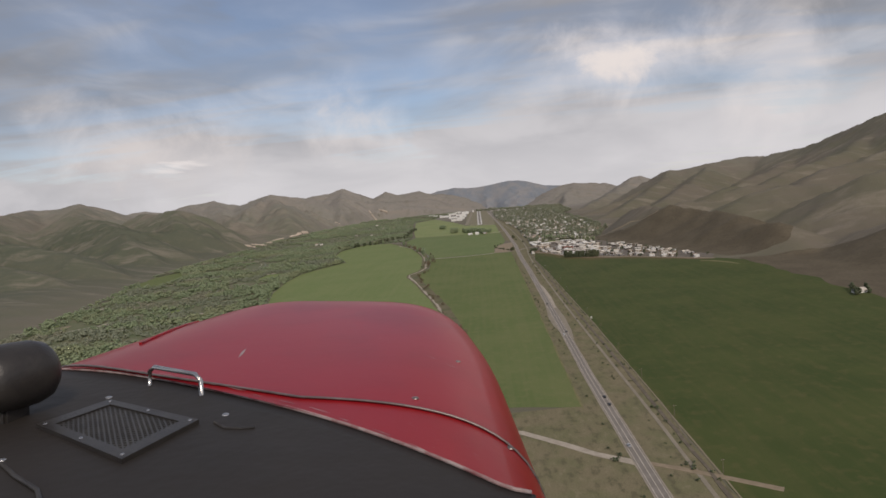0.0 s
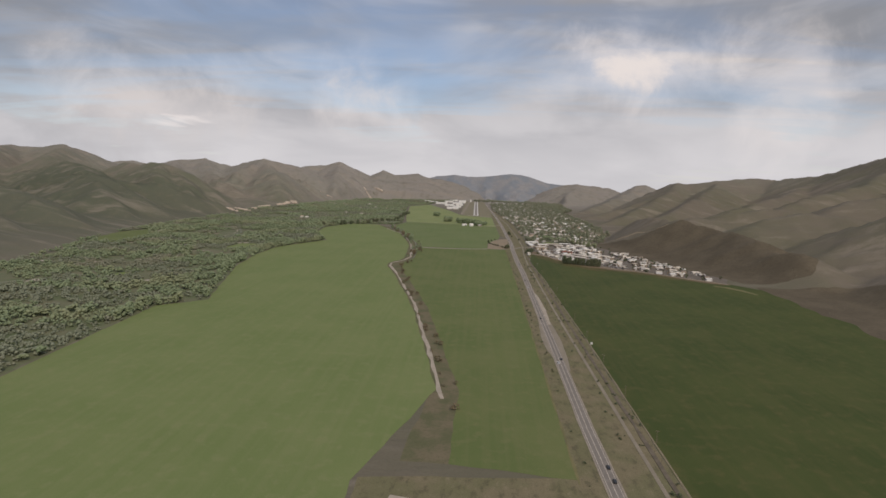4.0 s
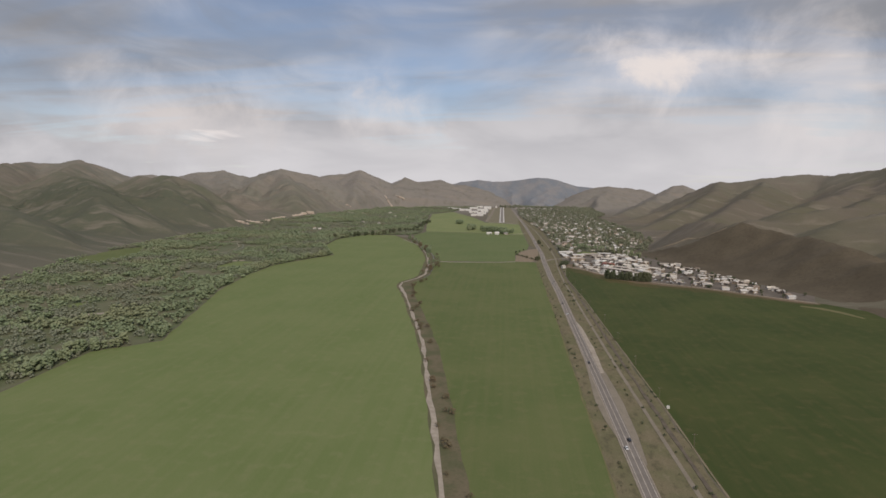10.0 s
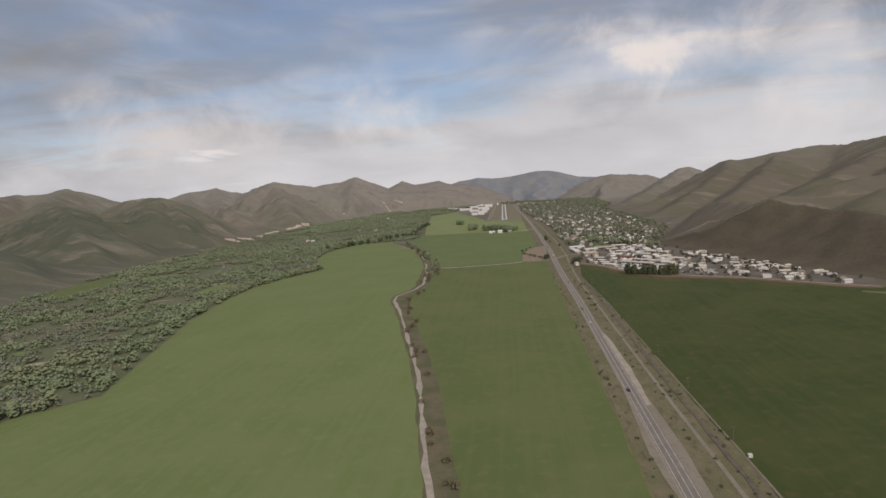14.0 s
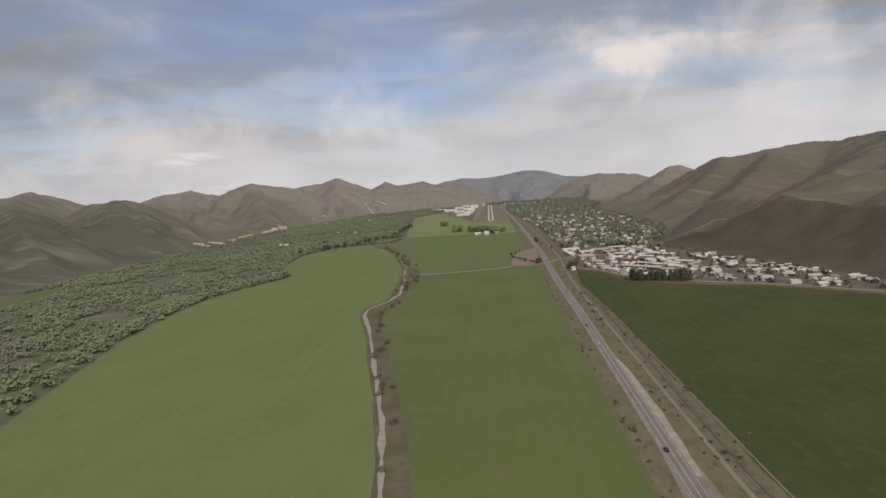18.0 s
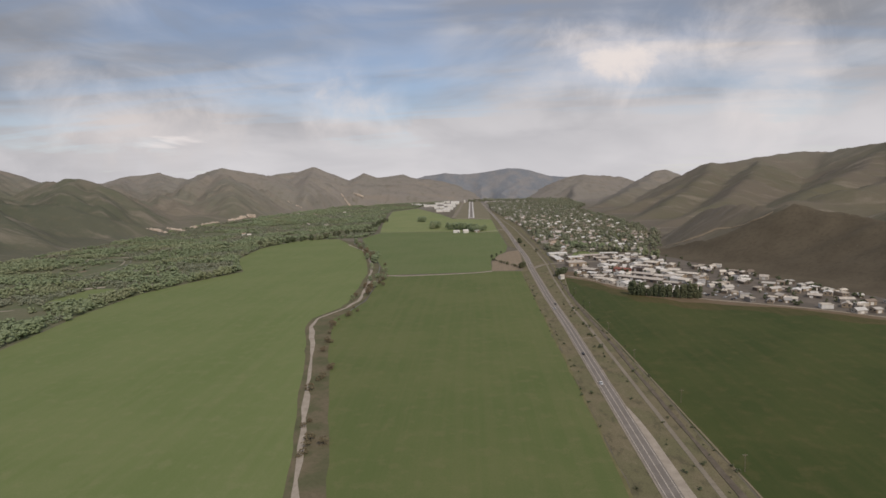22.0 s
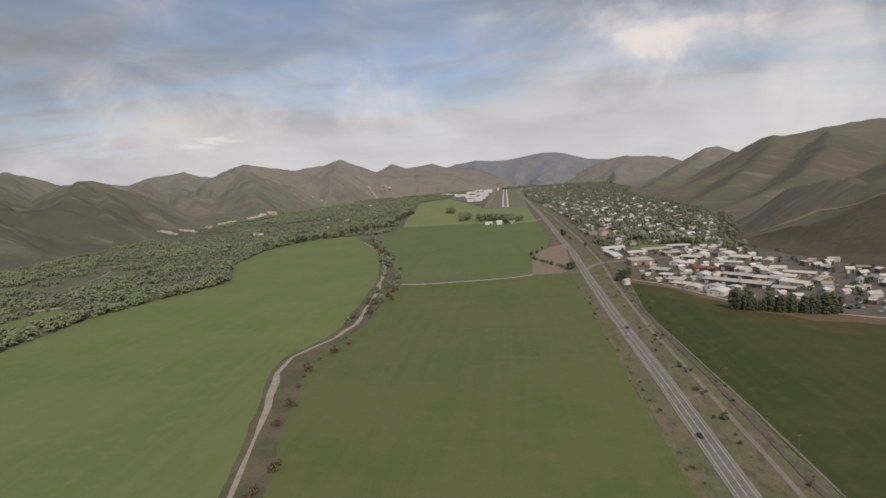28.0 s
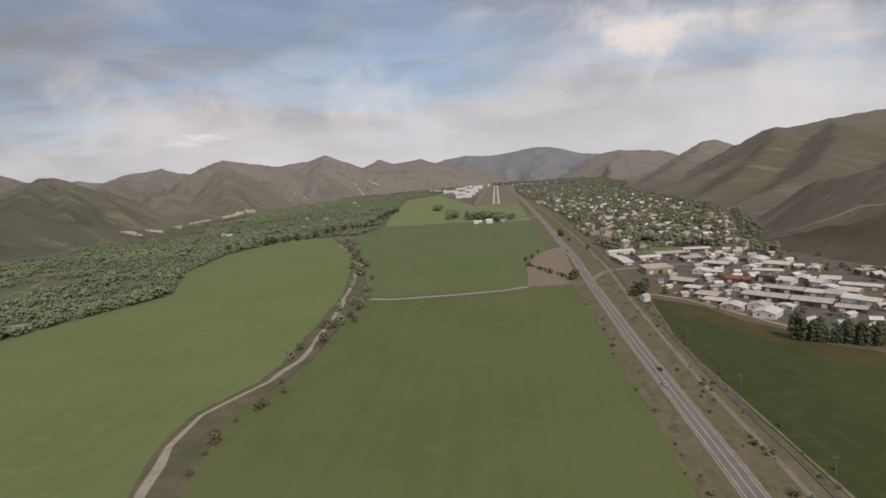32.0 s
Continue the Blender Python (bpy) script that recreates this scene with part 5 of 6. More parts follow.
building("office_block", 161, 1529, 28, 23, 5.8, 6, 0, M_TAN, M_GREYROOF, 3, 2, "tan two-storey office block with flat grey roof", "office", G, 1)
building("school_block", 202, 1621, 37, 16, 3.1, 2, 0, M_DARKWALL, M_GREYROOF, 4, 2, "long low dark-walled block with grey roof", "school", G, 1)
building("school_block", 213, 1580, 23, 16, 3.8, 2, 0, M_DARKWALL, M_GREYROOF, 2, 2, "dark brown block with flat roof", "school", G, 1)
building("workshop", 237, 1639, 30, 15, 3.4, -6, 0.8, M_DARKWALL, M_WHITE, 3, 2, "low building with a bright white roof", "workshop", G, 1)
building("workshop", 227, 1543, 26, 16, 3.2, -43, 1.0, M_DARKWALL, M_ROOFPALE, 3, 2, "low workshop with a broad cream roof", "workshop", G, 1)
building("workshop", 241, 1552, 14, 15, 3.8, 47, 2.2, M_WHITE, M_WHITE, 1, 2, "white steep-gabled metal workshop", "workshop", G, 0)
building("shed", 200, 1509, 13, 15, 3.1, 52, 1.6, M_WHITE, M_WHITE, 1, 2, "small rounded white shed", "shed", G, 0)
building("shed", 212, 1501, 10, 12, 3, -35, 1.2, M_TAN, M_WHITE, 1, 2, "small tan shed with white roof", "shed", G, 0)
building("workshop", 256, 1564, 17, 15, 3.1, -20, 1.0, M_DARKWALL, M_DARKROOF, 2, 2, "dark flat-looking workshop below the town", "workshop", G, 1)
building("workshop", 270, 1548, 16, 15, 3.7, 42, 1.8, M_WHITE, M_WHITE, 2, 2, "white gabled workshop near hill foot", "workshop", G, 1)
building("workshop", 277, 1518, 21, 18, 3.8, -46, 1.6, M_TAN, M_ROOFPALE, 2, 2, "tan workshop below the hill", "workshop", G, 1)
building("shed", 246, 1512, 8, 11, 3.4, 47, 1.8, M_WHITE, M_WHITE, 1, 2, "narrow white gabled shed", "shed", G, 0)
building("workshop", 255, 1493, 25, 11, 3, -34, 1.0, M_TAN, M_ROOFPALE, 3, 2, "long low tan workshop with pale roof", "workshop", G, 1)
building("workshop", 242, 1461, 17, 16, 5, -49, 0, M_DARKWALL, M_DARKROOF, 2, 2, "tall dark works building with flat roof", "workshop", G, 1)
building("workshop", 249, 1445, 12, 14, 3.8, -49, 2.4, M_WHITE, M_ROOFPALE, 1, 2, "arched pale workshop with dark doorway", "workshop", G, 0)
building("workshop", 216, 1463, 21, 14, 3.8, -41, 1.6, M_RED_ROOF, M_RED_ROOF, 2, 2, "workshop with a rust-red roof and walls", "workshop", G, 1)
building("shed", 203, 1429, 8, 12, 3.1, 46, 1.5, M_WHITE, M_WHITE, 1, 2, "white gabled shed between workshops", "shed", G, 0)
building("shed", 207, 1437, 7, 11, 3.1, 46, 1.5, M_WHITE, M_WHITE, 1, 2, "white gabled shed between workshops", "shed", G, 0)
building("shed", 217, 1430, 6, 10, 3.2, 46, 1.4, M_WALL, M_ROOFPALE, 1, 2, "pale upright shed by the warehouses", "shed", G, 0)
building("workshop", 171, 1470, 22, 15, 3.4, -43, 1.2, M_DARKWALL, M_GREYROOF, 2, 2, "low dark workshop with grey roof", "workshop", G, 1)
building("shed", 170, 1441, 14, 11, 3, -43, 0.8, M_DARKWALL, M_WHITE, 1, 2, "low shed with a bright white roof", "shed", G, 0)
building("workshop", 173, 1413, 18, 15, 3.4, -43, 1.2, M_DARKWALL, M_GREYROOF, 2, 2, "low grey-roofed workshop at the field edge", "workshop", G, 1)
building("workshop", 172, 1394, 18, 11, 3, -43, 0.8, M_TAN, M_ROOFPALE, 2, 2, "long cream-roofed shed at the field edge", "workshop", G, 1)
building("workshop", 176, 1373, 12, 15, 3.7, 50, 1.8, M_WALL, M_ROOFPALE, 1, 2, "pale workshop with a broad white gable", "workshop", G, 0)
building("workshop", 194, 1369, 11, 15, 3.7, 50, 2.0, M_WHITE, M_GREYROOF, 1, 2, "white gabled workshop with grey roof", "workshop", G, 0)
building("workshop", 191, 1350, 16, 15, 4, 48, 2.0, M_WHITE, M_WHITE, 1, 2, "bright white gabled metal workshop", "workshop", G, 0)
building("warehouse", 211, 1397, 34, 14, 3.8, -45, 1.4, M_DARKWALL, M_GREYROOF, 4, 2, "long warehouse with a pale grey roof", "warehouse", G, 1)
building("warehouse", 234, 1417, 29, 12, 3.7, -45, 1.4, M_DARKWALL, M_GREYROOF, 4, 2, "long grey-roofed warehouse with roller doors", "warehouse", G, 1)
building("warehouse", 234, 1374, 27, 15, 4, -43, 1.6, M_DARKWALL, M_GREYROOF, 3, 2, "broad grey-roofed warehouse beside poplars", "warehouse", G, 1)
building("shed", 211, 1366, 6, 11, 3, 37, 1.0, M_WHITE, M_WHITE, 1, 2, "small white cabin on gravel", "shed", G, 0)
building("workshop", 266, 1449, 13, 14, 3.4, 42, 1.6, M_WALL, M_WHITE, 1, 2, "shed with bright white roof", "shed", G, 0)
building("workshop", 268, 1433, 10, 14, 3.8, -49, 1.4, M_WALL, M_ROOFPALE, 1, 2, "pale workshop among yards", "workshop", G, 0)
building("workshop", 250, 1401, 13, 13, 3.4, -47, 1.2, M_TAN, M_ROOFPALE, 1, 2, "tan workshop with pale roof", "workshop", G, 0)
building("workshop", 283, 1442, 15, 14, 3.8, -34, 1.8, M_WALL, M_ROOFPALE, 1, 2, "pale gabled workshop at the hill foot", "workshop", G, 0)
building("workshop", 260, 1392, 11, 13, 3.8, -51, 2.2, M_WALL, M_GREYROOF, 1, 2, "grey rounded workshop on gravel", "workshop", G, 0)
building("shed", 267, 1415, 9, 12, 3.1, 37, 1.4, M_WALL, M_WHITE, 1, 2, "white shed among yards", "shed", G, 0)
building("workshop", 275, 1400, 14, 14, 3.5, -46, 1.4, M_TAN, M_ROOFPALE, 1, 2, "pale-roofed workshop on gravel", "workshop", G, 0)
building("workshop", 264, 1378, 11, 14, 3.5, -49, 2.0, M_WHITE, M_WHITE, 1, 2, "white arched workshop on gravel", "workshop", G, 0)
building("warehouse", 292, 1415, 29, 11, 3.2, -42, 1.2, M_TAN, M_ROOFPALE, 3, 2, "long low store with many doors", "warehouse", G, 1)
building("workshop", 249, 1353, 19, 11, 3, -41, 0.8, M_DARKWALL, M_GREYROOF, 2, 2, "low grey-roofed sheds behind poplars", "shed", G, 1)
building("workshop", 271, 1367, 13, 12, 3.4, -49, 1.6, M_WALL, M_ROOFPALE, 1, 2, "pale workshop behind poplars", "workshop", G, 0)
rb = random.Random(9)
placed = FIXED[:]


def clear(x, y, r):
    if any(math.hypot(x - a, y - b) < r + c for a, b, c in placed):
        return False
    placed.append((x, y, r))
    return True


tries = 0
while len(placed) < 112 and tries < 6000:
    tries += 1
    xx, yy = 428 - 140 * rb.random() ** 1.2, rb.uniform(1130, 1500)
    if not inside(YARD, np.array([xx]), np.array([yy]))[0] or (xx < 262 and yy < 1300) or abs(yy - 1556) < 9 and xx < 205:
        continue
    w, d = rb.uniform(6, 14), rb.uniform(5, 9)
    if clear(xx, yy, max(w, d) * 0.47):
        east = xx > 275
        building("workshop" if not east else "outbuilding", xx, yy, w, d, rb.uniform(2.8, 4.6), rb.choice([8, 20, -35, 55, -10, 98]), rb.choice([0, 1.2, 1.6, 2.0]), rb.choice([None, M_DARKWALL, M_TAN]), rb.choice([None, None, M_ROOFPALE, M_GREYROOF]), rb.choice([1, 2]), 2,
                 rb.choice(["small metal-clad works building on a gravel yard"]), "workshop" if not east else "outbuilding", G, rb.choice([0, 1]))

tries = 0
while len(placed) < 162 and tries < 5000:
    tries += 1
    xx, yy = rb.uniform(150, 300), rb.uniform(1290, 1640)
    if not inside(YARD, np.array([xx]), np.array([yy]))[0] or (xx < 262 and yy < 1305) or (xx < 200 and yy > 1500):
        continue
    w, d = rb.uniform(4.5, 9), rb.uniform(4, 7)
    if clear(xx, yy, max(w, d) * 0.5 + 1):
        building("shed", xx, yy, w, d, rb.uniform(2.4, 3.4), rb.choice([8, 20, -18, 25, -12]), rb.choice([0.8, 1.2, 1.5]), None, None, 1, 1, "small storage shed between larger workshops", "shed", "storage sheds", 0)

# ---- the residential town ----
TOWN = [(139, 1672), (137, 1824), (138, 2262), (110, 2700), (80, 3200), (80, 3900), (380, 3900), (400, 3200), (415, 2500), (398, 1980), (362, 1850), (330, 1760), (305, 1665)]
sheet("town_ground", TOWN, 0.07, plain_mat("town_lawns", (0.105, 0.115, 0.055, 1), (0.165, 0.145, 0.095, 1), 0.03), "lawns and yards of the residential town", "town ground")
for k, yy in enumerate((1700, 1790, 1890, 2000, 2120, 2260, 2420, 2620)):
    ribbon("street", [(145, yy), (240, yy + 12), (330 + k * 5, yy + 30)], 8.0, 0.15, M_OLD_ASPHALT, "residential street among trees", "street", 0.3)
ribbon("street", [(215, 1665), (225, 1900), (232, 2300), (225, 3000)], 8.0, 0.155, M_OLD_ASPHALT, "residential street among trees", "street", 0.3)
ribbon("street", [(300, 1640), (330, 1800), (390, 2010), (430, 2080), (470, 2090)], 7.0, 0.16, M_GRAVEL, "pale street curving to the hill foot", "street", 0.5)


def house(seed):
    r = random.Random(seed)
    w, d, h = r.uniform(10, 15), r.uniform(8, 11), r.uniform(2.8, 5.2)
    g = r.uniform(1.6, 2.8)
    b = empty("house")
    part("wall", wall_mesh(w, d, h, g), M_WALL_HOUSE, b)
    part("roof", roof_mesh(w, d, h, g, 0.7), M_ROOF_HOUSE, b)
    bm = bmesh.new()
    box(bm, w * 0.2, w * 0.2 + 0.9, 0.6, 1.5, h + g * 0.4, h + g + 0.9)
    part("chimney", bm, M_TAN, b)
    bm = bmesh.new()
    box(bm, w * 0.15, w * 0.15 + 2.6, -d / 2 - 0.06, -d / 2 + 0.05, 0.05, 2.3)
    part("garage_door", bm, M_WHITE, b)
    for cx in (-w * 0.3, -w * 0.05):
        bm = bmesh.new()
        box(bm, cx - 0.7, cx + 0.7, -d / 2 - 0.06, -d / 2 + 0.05, 1.0, 2.2)
        part("window", bm, M_GLASS, b)
    return tagged(b, "family house with pitched roof among trees", "house", "town houses")


models, homes, tries = [], 0, 0
while homes < 290 and tries < 20000:
    tries += 1
    xx, yy = rb.uniform(85, 415), 1675 + 1000 * rb.random() ** 1.2
    if not inside(TOWN, np.array([xx]), np.array([yy]))[0] or not clear(xx, yy, 8.5):
        continue
    if len(models) < 14:
        t = house(300 + len(models))
        models.append(t)
    else:
        t = copy_thing(models[homes % 14], Matrix())
    t.matrix_basis = pose(xx, yy, 0, 0, 0, rb.choice([5, 95, 185, 275]) + rb.uniform(-8, 8))
    homes += 1
# houses too far off to count
rf = np.random.RandomState(77)
fx, fy = throw([(112, 2640), (80, 3200), (70, 4100), (400, 4100), (415, 3200), (415, 2640)], 420, rf)
V, F, V2, F2 = [], [], [], []
for px_, py_ in zip(fx, fy):
    w, d, h, g, a = rf.uniform(5, 8), rf.uniform(4, 6), rf.uniform(3, 5), rf.uniform(1.6, 2.6), rf.uniform(-0.2, 0.2) + rf.choice([0, 1.57])
    ca, sa = math.cos(a), math.sin(a)
    pl = lambda q: (px_ + q[0] * ca - q[1] * sa, py_ + q[0] * sa + q[1] * ca, q[2])
    o = len(V)
    V += [pl(q) for q in ((-w, -d, -.2), (w, -d, -.2), (w, d, -.2), (-w, d, -.2), (-w, -d, h), (w, -d, h), (w, d, h), (-w, d, h), (-w, 0, h + g), (w, 0, h + g))]
    F += [(o + i_, o + j_, o + k_) for i_, j_, k_ in ((0, 1, 5), (0, 5, 4), (1, 2, 6), (1, 6, 5), (2, 3, 7), (2, 7, 6), (3, 0, 4), (3, 4, 7), (4, 8, 7), (5, 6, 9))]
    o = len(V2)
    V2 += [pl(q) for q in ((-w - .6, -d - .6, h - .1), (w + .6, -d - .6, h - .1), (w + .6, 0, h + g + .2), (-w - .6, 0, h + g + .2), (w + .6, d + .6, h - .1), (-w - .6, d + .6, h - .1))]
    F2 += [(o, o + 1, o + 2), (o, o + 2, o + 3), (o + 3, o + 2, o + 4), (o + 3, o + 4, o + 5)]


def island_mat(name, c1, c2):
    m = Mat(name, 0.8)
    m.color(m.mix(m.math("MULTIPLY", m.ramp(m.noise(0.4), 0.4, 0.7), 0.3), m.mix(m.island(), c1, c2), (0.2, 0.18, 0.16, 1)))
    return m.m


far_town = tagged(empty("far_houses"), "distant pale-roofed houses beyond the town", "houses", kind="stuff")
part("walls", joined("walls", V, F, island_mat("far_siding", (0.35, 0.29, 0.23, 1), (0.72, 0.70, 0.66, 1))), None, far_town)
part("roofs", joined("roofs", V2, F2, island_mat("far_roofing", (0.25, 0.22, 0.20, 1), (0.62, 0.59, 0.55, 1))), None, far_town)
TOWN_TREES = [(px_ + (34 if px_ > 300 else 0), py_) for px_, py_ in TOWN]
x, y = throw(TOWN_TREES, 4700, rs)
near = np.array([all(math.hypot(a - p, b - q) > r * 0.62 for p, q, r in placed) for a, b in zip(x, y)])
x, y = x[near], y[near]
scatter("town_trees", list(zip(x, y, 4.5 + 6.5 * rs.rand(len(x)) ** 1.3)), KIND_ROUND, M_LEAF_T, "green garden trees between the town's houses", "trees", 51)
x, y = throw(YARD, 150, rs)
near = np.array([all(math.hypot(a - p, b - q) > r * 0.8 for p, q, r in placed) and math.hypot(a - 190, b - 1330) > 0 for a, b in zip(x, y)])
scatter("yard_trees", list(zip(x[near], y[near], 3 + 3.5 * rs.rand(int(near.sum())))), KIND_ROUND, M_LEAF_C, "small dark trees between works buildings", "trees", 52)
# tree belt between town and works, a lawn, and building plots under the hill
belt = []
for i in range(46):
    k = rb.random()
    belt.append((188 + 116 * k + rb.uniform(-9, 9), 1762 - 30 * k - 150 * k * k + rb.uniform(-9, 9), rb.uniform(8, 13)))
grove("belt_tree", belt, 5, M_LEAF_A, "dark green tree in the belt beside the works", "tree belt", wide=0.26, clumps=40)
sheet("lawn", [(172, 1640), (190, 1690), (216, 1700), (236, 1650), (222, 1632), (190, 1628)], 0.14, M_FIELD_W, "mown lawn between the works and town", "lawn")
ribbon("side_road", [(146, 1712), (190, 1718), (222, 1686), (246, 1612), (252, 1576), (244, 1540)], 6.0, 0.17, M_OLD_ASPHALT, "asphalt road curving round the works", "road", 0.4)
sheet("meadow", [(325, 1976), (360, 2030), (378, 2010), (352, 1922), (310, 1880)], 0.14, M_FIELD_M, "green plot at the edge of town", "meadow")
sheet("building_plot", [(379, 2050), (400, 2050), (402, 1950), (376, 1880), (360, 1915)], 0.15, M_GRAVEL, "graded pale building plot under the hill", "building plot")
for i in range(7):
    t = copy_thing(models[i], Matrix())
    t.matrix_basis = pose(372 + (i % 3) * 7 - i, 1905 + i * 20, 0.1, 0, 0, 15 + i * 90)
for i, (xx, yy) in enumerate(VILLAS):
    t = copy_thing(models[i % 14], Matrix())
    t.matrix_basis = pose(xx, yy, 0.08, 0, 0, (i * 47) % 360)
    tagged(t, "family house in a clearing of the river woods", group="woodland houses")
# far side of the valley north of the town
FAR = [(-560, 4000), (-300, 3650), (-120, 4280), (360, 3900), (420, 3000), (520, 3300), (560, 4200), (0, 4420)]
x, y = throw(FAR, 2600, rs)
flat_ = height(x, y) < 6
x, y = x[flat_], y[flat_]
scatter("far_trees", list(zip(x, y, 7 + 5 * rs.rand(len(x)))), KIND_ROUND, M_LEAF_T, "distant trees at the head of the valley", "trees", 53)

# ---- farmstead ----
building("farmhouse", -45, 2140, 16, 10, 4.5, 10, 2.4, M_WHITE, M_WHITE, 2, 2, "white farmhouse with a pale metal roof", "farmhouse", "", 1)
building("barn", -20, 2132, 13, 12, 6, 10, 3.2, M_WHITE, M_WHITE, 1, 2, "bright white barn with gable roof", "barn")
building("barn", 10, 2140, 12, 9, 4, -15, 2.0, M_TAN, M_ROOF, 1, 2, "small tan barn by the farm drive", "barn")
building("pump_house", 121, 1412, 6, 6, 4.5, 25, 1.6, M_WHITE, M_GREYROOF, 1, 1, "small white pump house beside dark trees", "shed")

building("farmhouse", 470, 742, 14, 9, 4.0, 15, 2.2, M_WHITE, M_GREYROOF, 1, 2, "pale house among trees at the hill foot", "house")
grove("hillfoot_tree", [(458 + i * 5 % 31, 728 + i * 11 % 37, 6 + i % 4) for i in range(8)], 3, M_LEAF_C, "dark green tree at the foot of hill", "hill-foot trees", clumps=40)

# ---- airport buildings ----
rh = random.Random(4)
for xx, yy, w, d in ((-135, 3170, 62, 30), (-118, 3330, 44, 30), (-170, 3480, 50, 28), (-112, 3560, 40, 26), (-230, 3700, 70, 30), (-130, 3740, 60, 30), (-290, 3800, 60, 26),
                     (-105, 3920, 46, 28), (-200, 3960, 60, 28), (-110, 4080, 50, 28), (-330, 3900, 50, 24), (-170, 4150, 50, 24)):
    building("hangar", xx, yy, w, d, 8, rh.choice([2, -3, 5]), 3.0, M_WHITE, M_WHITE, 3, 3, "large white aircraft hangar beside the airfield", "hangar", "airport hangars")
building("control_tower", -52, 4100, 9, 9, 15, 0, 0, M_WHITE, M_WHITE, 1, 2, "white airport tower at the far end of runway", "tower")

# ---- nose of the aircraft, as it stands at the start of the flight ----
start_pose = look(*PATH[0][1:])
fwd = Vector((0.0857, 0.0688, -1)).normalized()
rgt = fwd.cross(Vector((0, 1, 0))).normalized()
upw = rgt.cross(fwd)
turn = Matrix((rgt, fwd, upw)).transposed().to_4x4()
BASE = Vector((-0.52, 1.25, -0.80))
aircraft = empty("aircraft_nose")
aircraft.matrix_basis = start_pose @ turn @ Matrix.Translation(BASE)


def paint(name, col, rough, coat, fleck, gloss=0.5, fold=0.08, wear=(0.35, 0.22, 0.20, 1)):
    m = Mat(name, rough, 0.0, gloss)
    n1, n2 = m.noise(3.0, 5, 0.6, obj=True), m.noise(40.0, 4, 0.7, obj=True)
    a = m.mix(m.ramp(n1, 0.35, 0.7), col, tuple(v * 0.82 for v in col[:3]) + (1,))
    a = m.mix(m.math("MULTIPLY", m.ramp(n2, 0.60, 0.80), fleck), a, wear)
    m.p.inputs["Coat Weight"].default_value, m.p.inputs["Coat Roughness"].default_value = coat, 0.07
    m.color(a).bump(n1, fold, 0.02)
    return m.m


M_REDPAINT = paint("faded_red_paint", (0.33, 0.010, 0.016, 1), 0.40, 0.16, 0.12, 0.22)
M_BLACKVINYL = paint("worn_black_vinyl", (0.032, 0.026, 0.022, 1), 0.60, 0.0, 0.25, 0.4, 0.6, (0.075, 0.060, 0.050, 1))
M_CHROME = plain_mat("chrome", (0.62, 0.60, 0.58, 1), (0.50, 0.48, 0.46, 1), 20, 0.22, 0.05, 0.5, 1.0, obj=True)
M_HINGE = plain_mat("dull_hinge", (0.20, 0.17, 0.16, 1), (0.30, 0.26, 0.24, 1), 20, 0.4, 0.05, 0.5, 0.7, obj=True)
M_CHIPPED = plain_mat("chipped_edge", (0.45, 0.36, 0.34, 1), (0.25, 0.10, 0.10, 1), 30, 0.6, 0.2, obj=True)
M_BLACKPLASTIC = plain_mat("black_plastic", (0.030, 0.026, 0.024, 1), (0.041, 0.036, 0.032, 1), 25, 0.4, 0.1, 0.5, obj=True)


def seam_line(x):
    q = max(0.0, -x)
    return 0.928 + 0.32 * max(0.0, q - 0.33) + 0.22 * max(0.0, q - 0.6) ** 2


def shield_line(x):
    q = max(0.0, 0.02 - x)
    return 0.69 + 0.62 * q - 0.17 * q * q


def cowl(u, d):
    """A point on the cowling: u runs across from flank to flank, d is the distance ahead."""
    wide = math.sqrt(1 - min(1.0, max(0.0, (d - 1.30) / 0.92)) ** 3)
    tall = (1 - min(1.0, max(0.0, (d - 1.75) / 0.47)) ** 3) ** 0.4
    h = (0.645 - 0.20 * (min(d, 1.7) - 0.8) * 0.6) * wide
    a = (u * 0.5 + 0.5) * math.pi
    cu, su = -math.cos(a), math.sin(a)
    x = -0.52 + h * math.copysign(abs(cu) ** 0.48, cu)
    z = -0.80 + 0.482 * (0.3 + 0.7 * tall) * abs(su) ** 0.40 + 0.011 * (d - 1.0)
    return Vector((x, d, z))


def patch(near, far, lift, nu=72, nv=30):
    bm = bmesh.new()
    rows = []
    for j in range(nv + 1):
        row = []
        for i in range(nu + 1):
            u = -1 + 2 * i / nu
            x0 = cowl(u, 1.0).x
            d = near(x0) + (far(x0) - near(x0)) * j / nv
            p = cowl(u, d) + Vector((0, 0, lift))
            row.append(bm.verts.new(p - BASE))
        rows.append(row)
    for a, b in zip(rows, rows[1:]):
        for i in range(nu):
            bm.faces.new((a[i], a[i + 1], b[i + 1], b[i])).smooth = True
    return bm


part("cowling", patch(seam_line, lambda x: 2.215, 0.0), M_REDPAINT, aircraft, "faded glossy red engine cowling")
part("rear_cowl_panel", patch(lambda x: shield_line(x) - 0.002, lambda x: seam_line(x) + 0.004, -0.0015, 72, 8), M_REDPAINT, aircraft, "red panel before the windscreen")


def cowl_at(x, d, lift=0.0):
    lo, hi = -1.0, 1.0
    for _ in range(30):
        mid = (lo + hi) / 2
        lo, hi = (mid, hi) if cowl(mid, d).x < x else (lo, mid)
    return cowl((lo + hi) / 2, d) + Vector((0, 0, lift)) - BASE


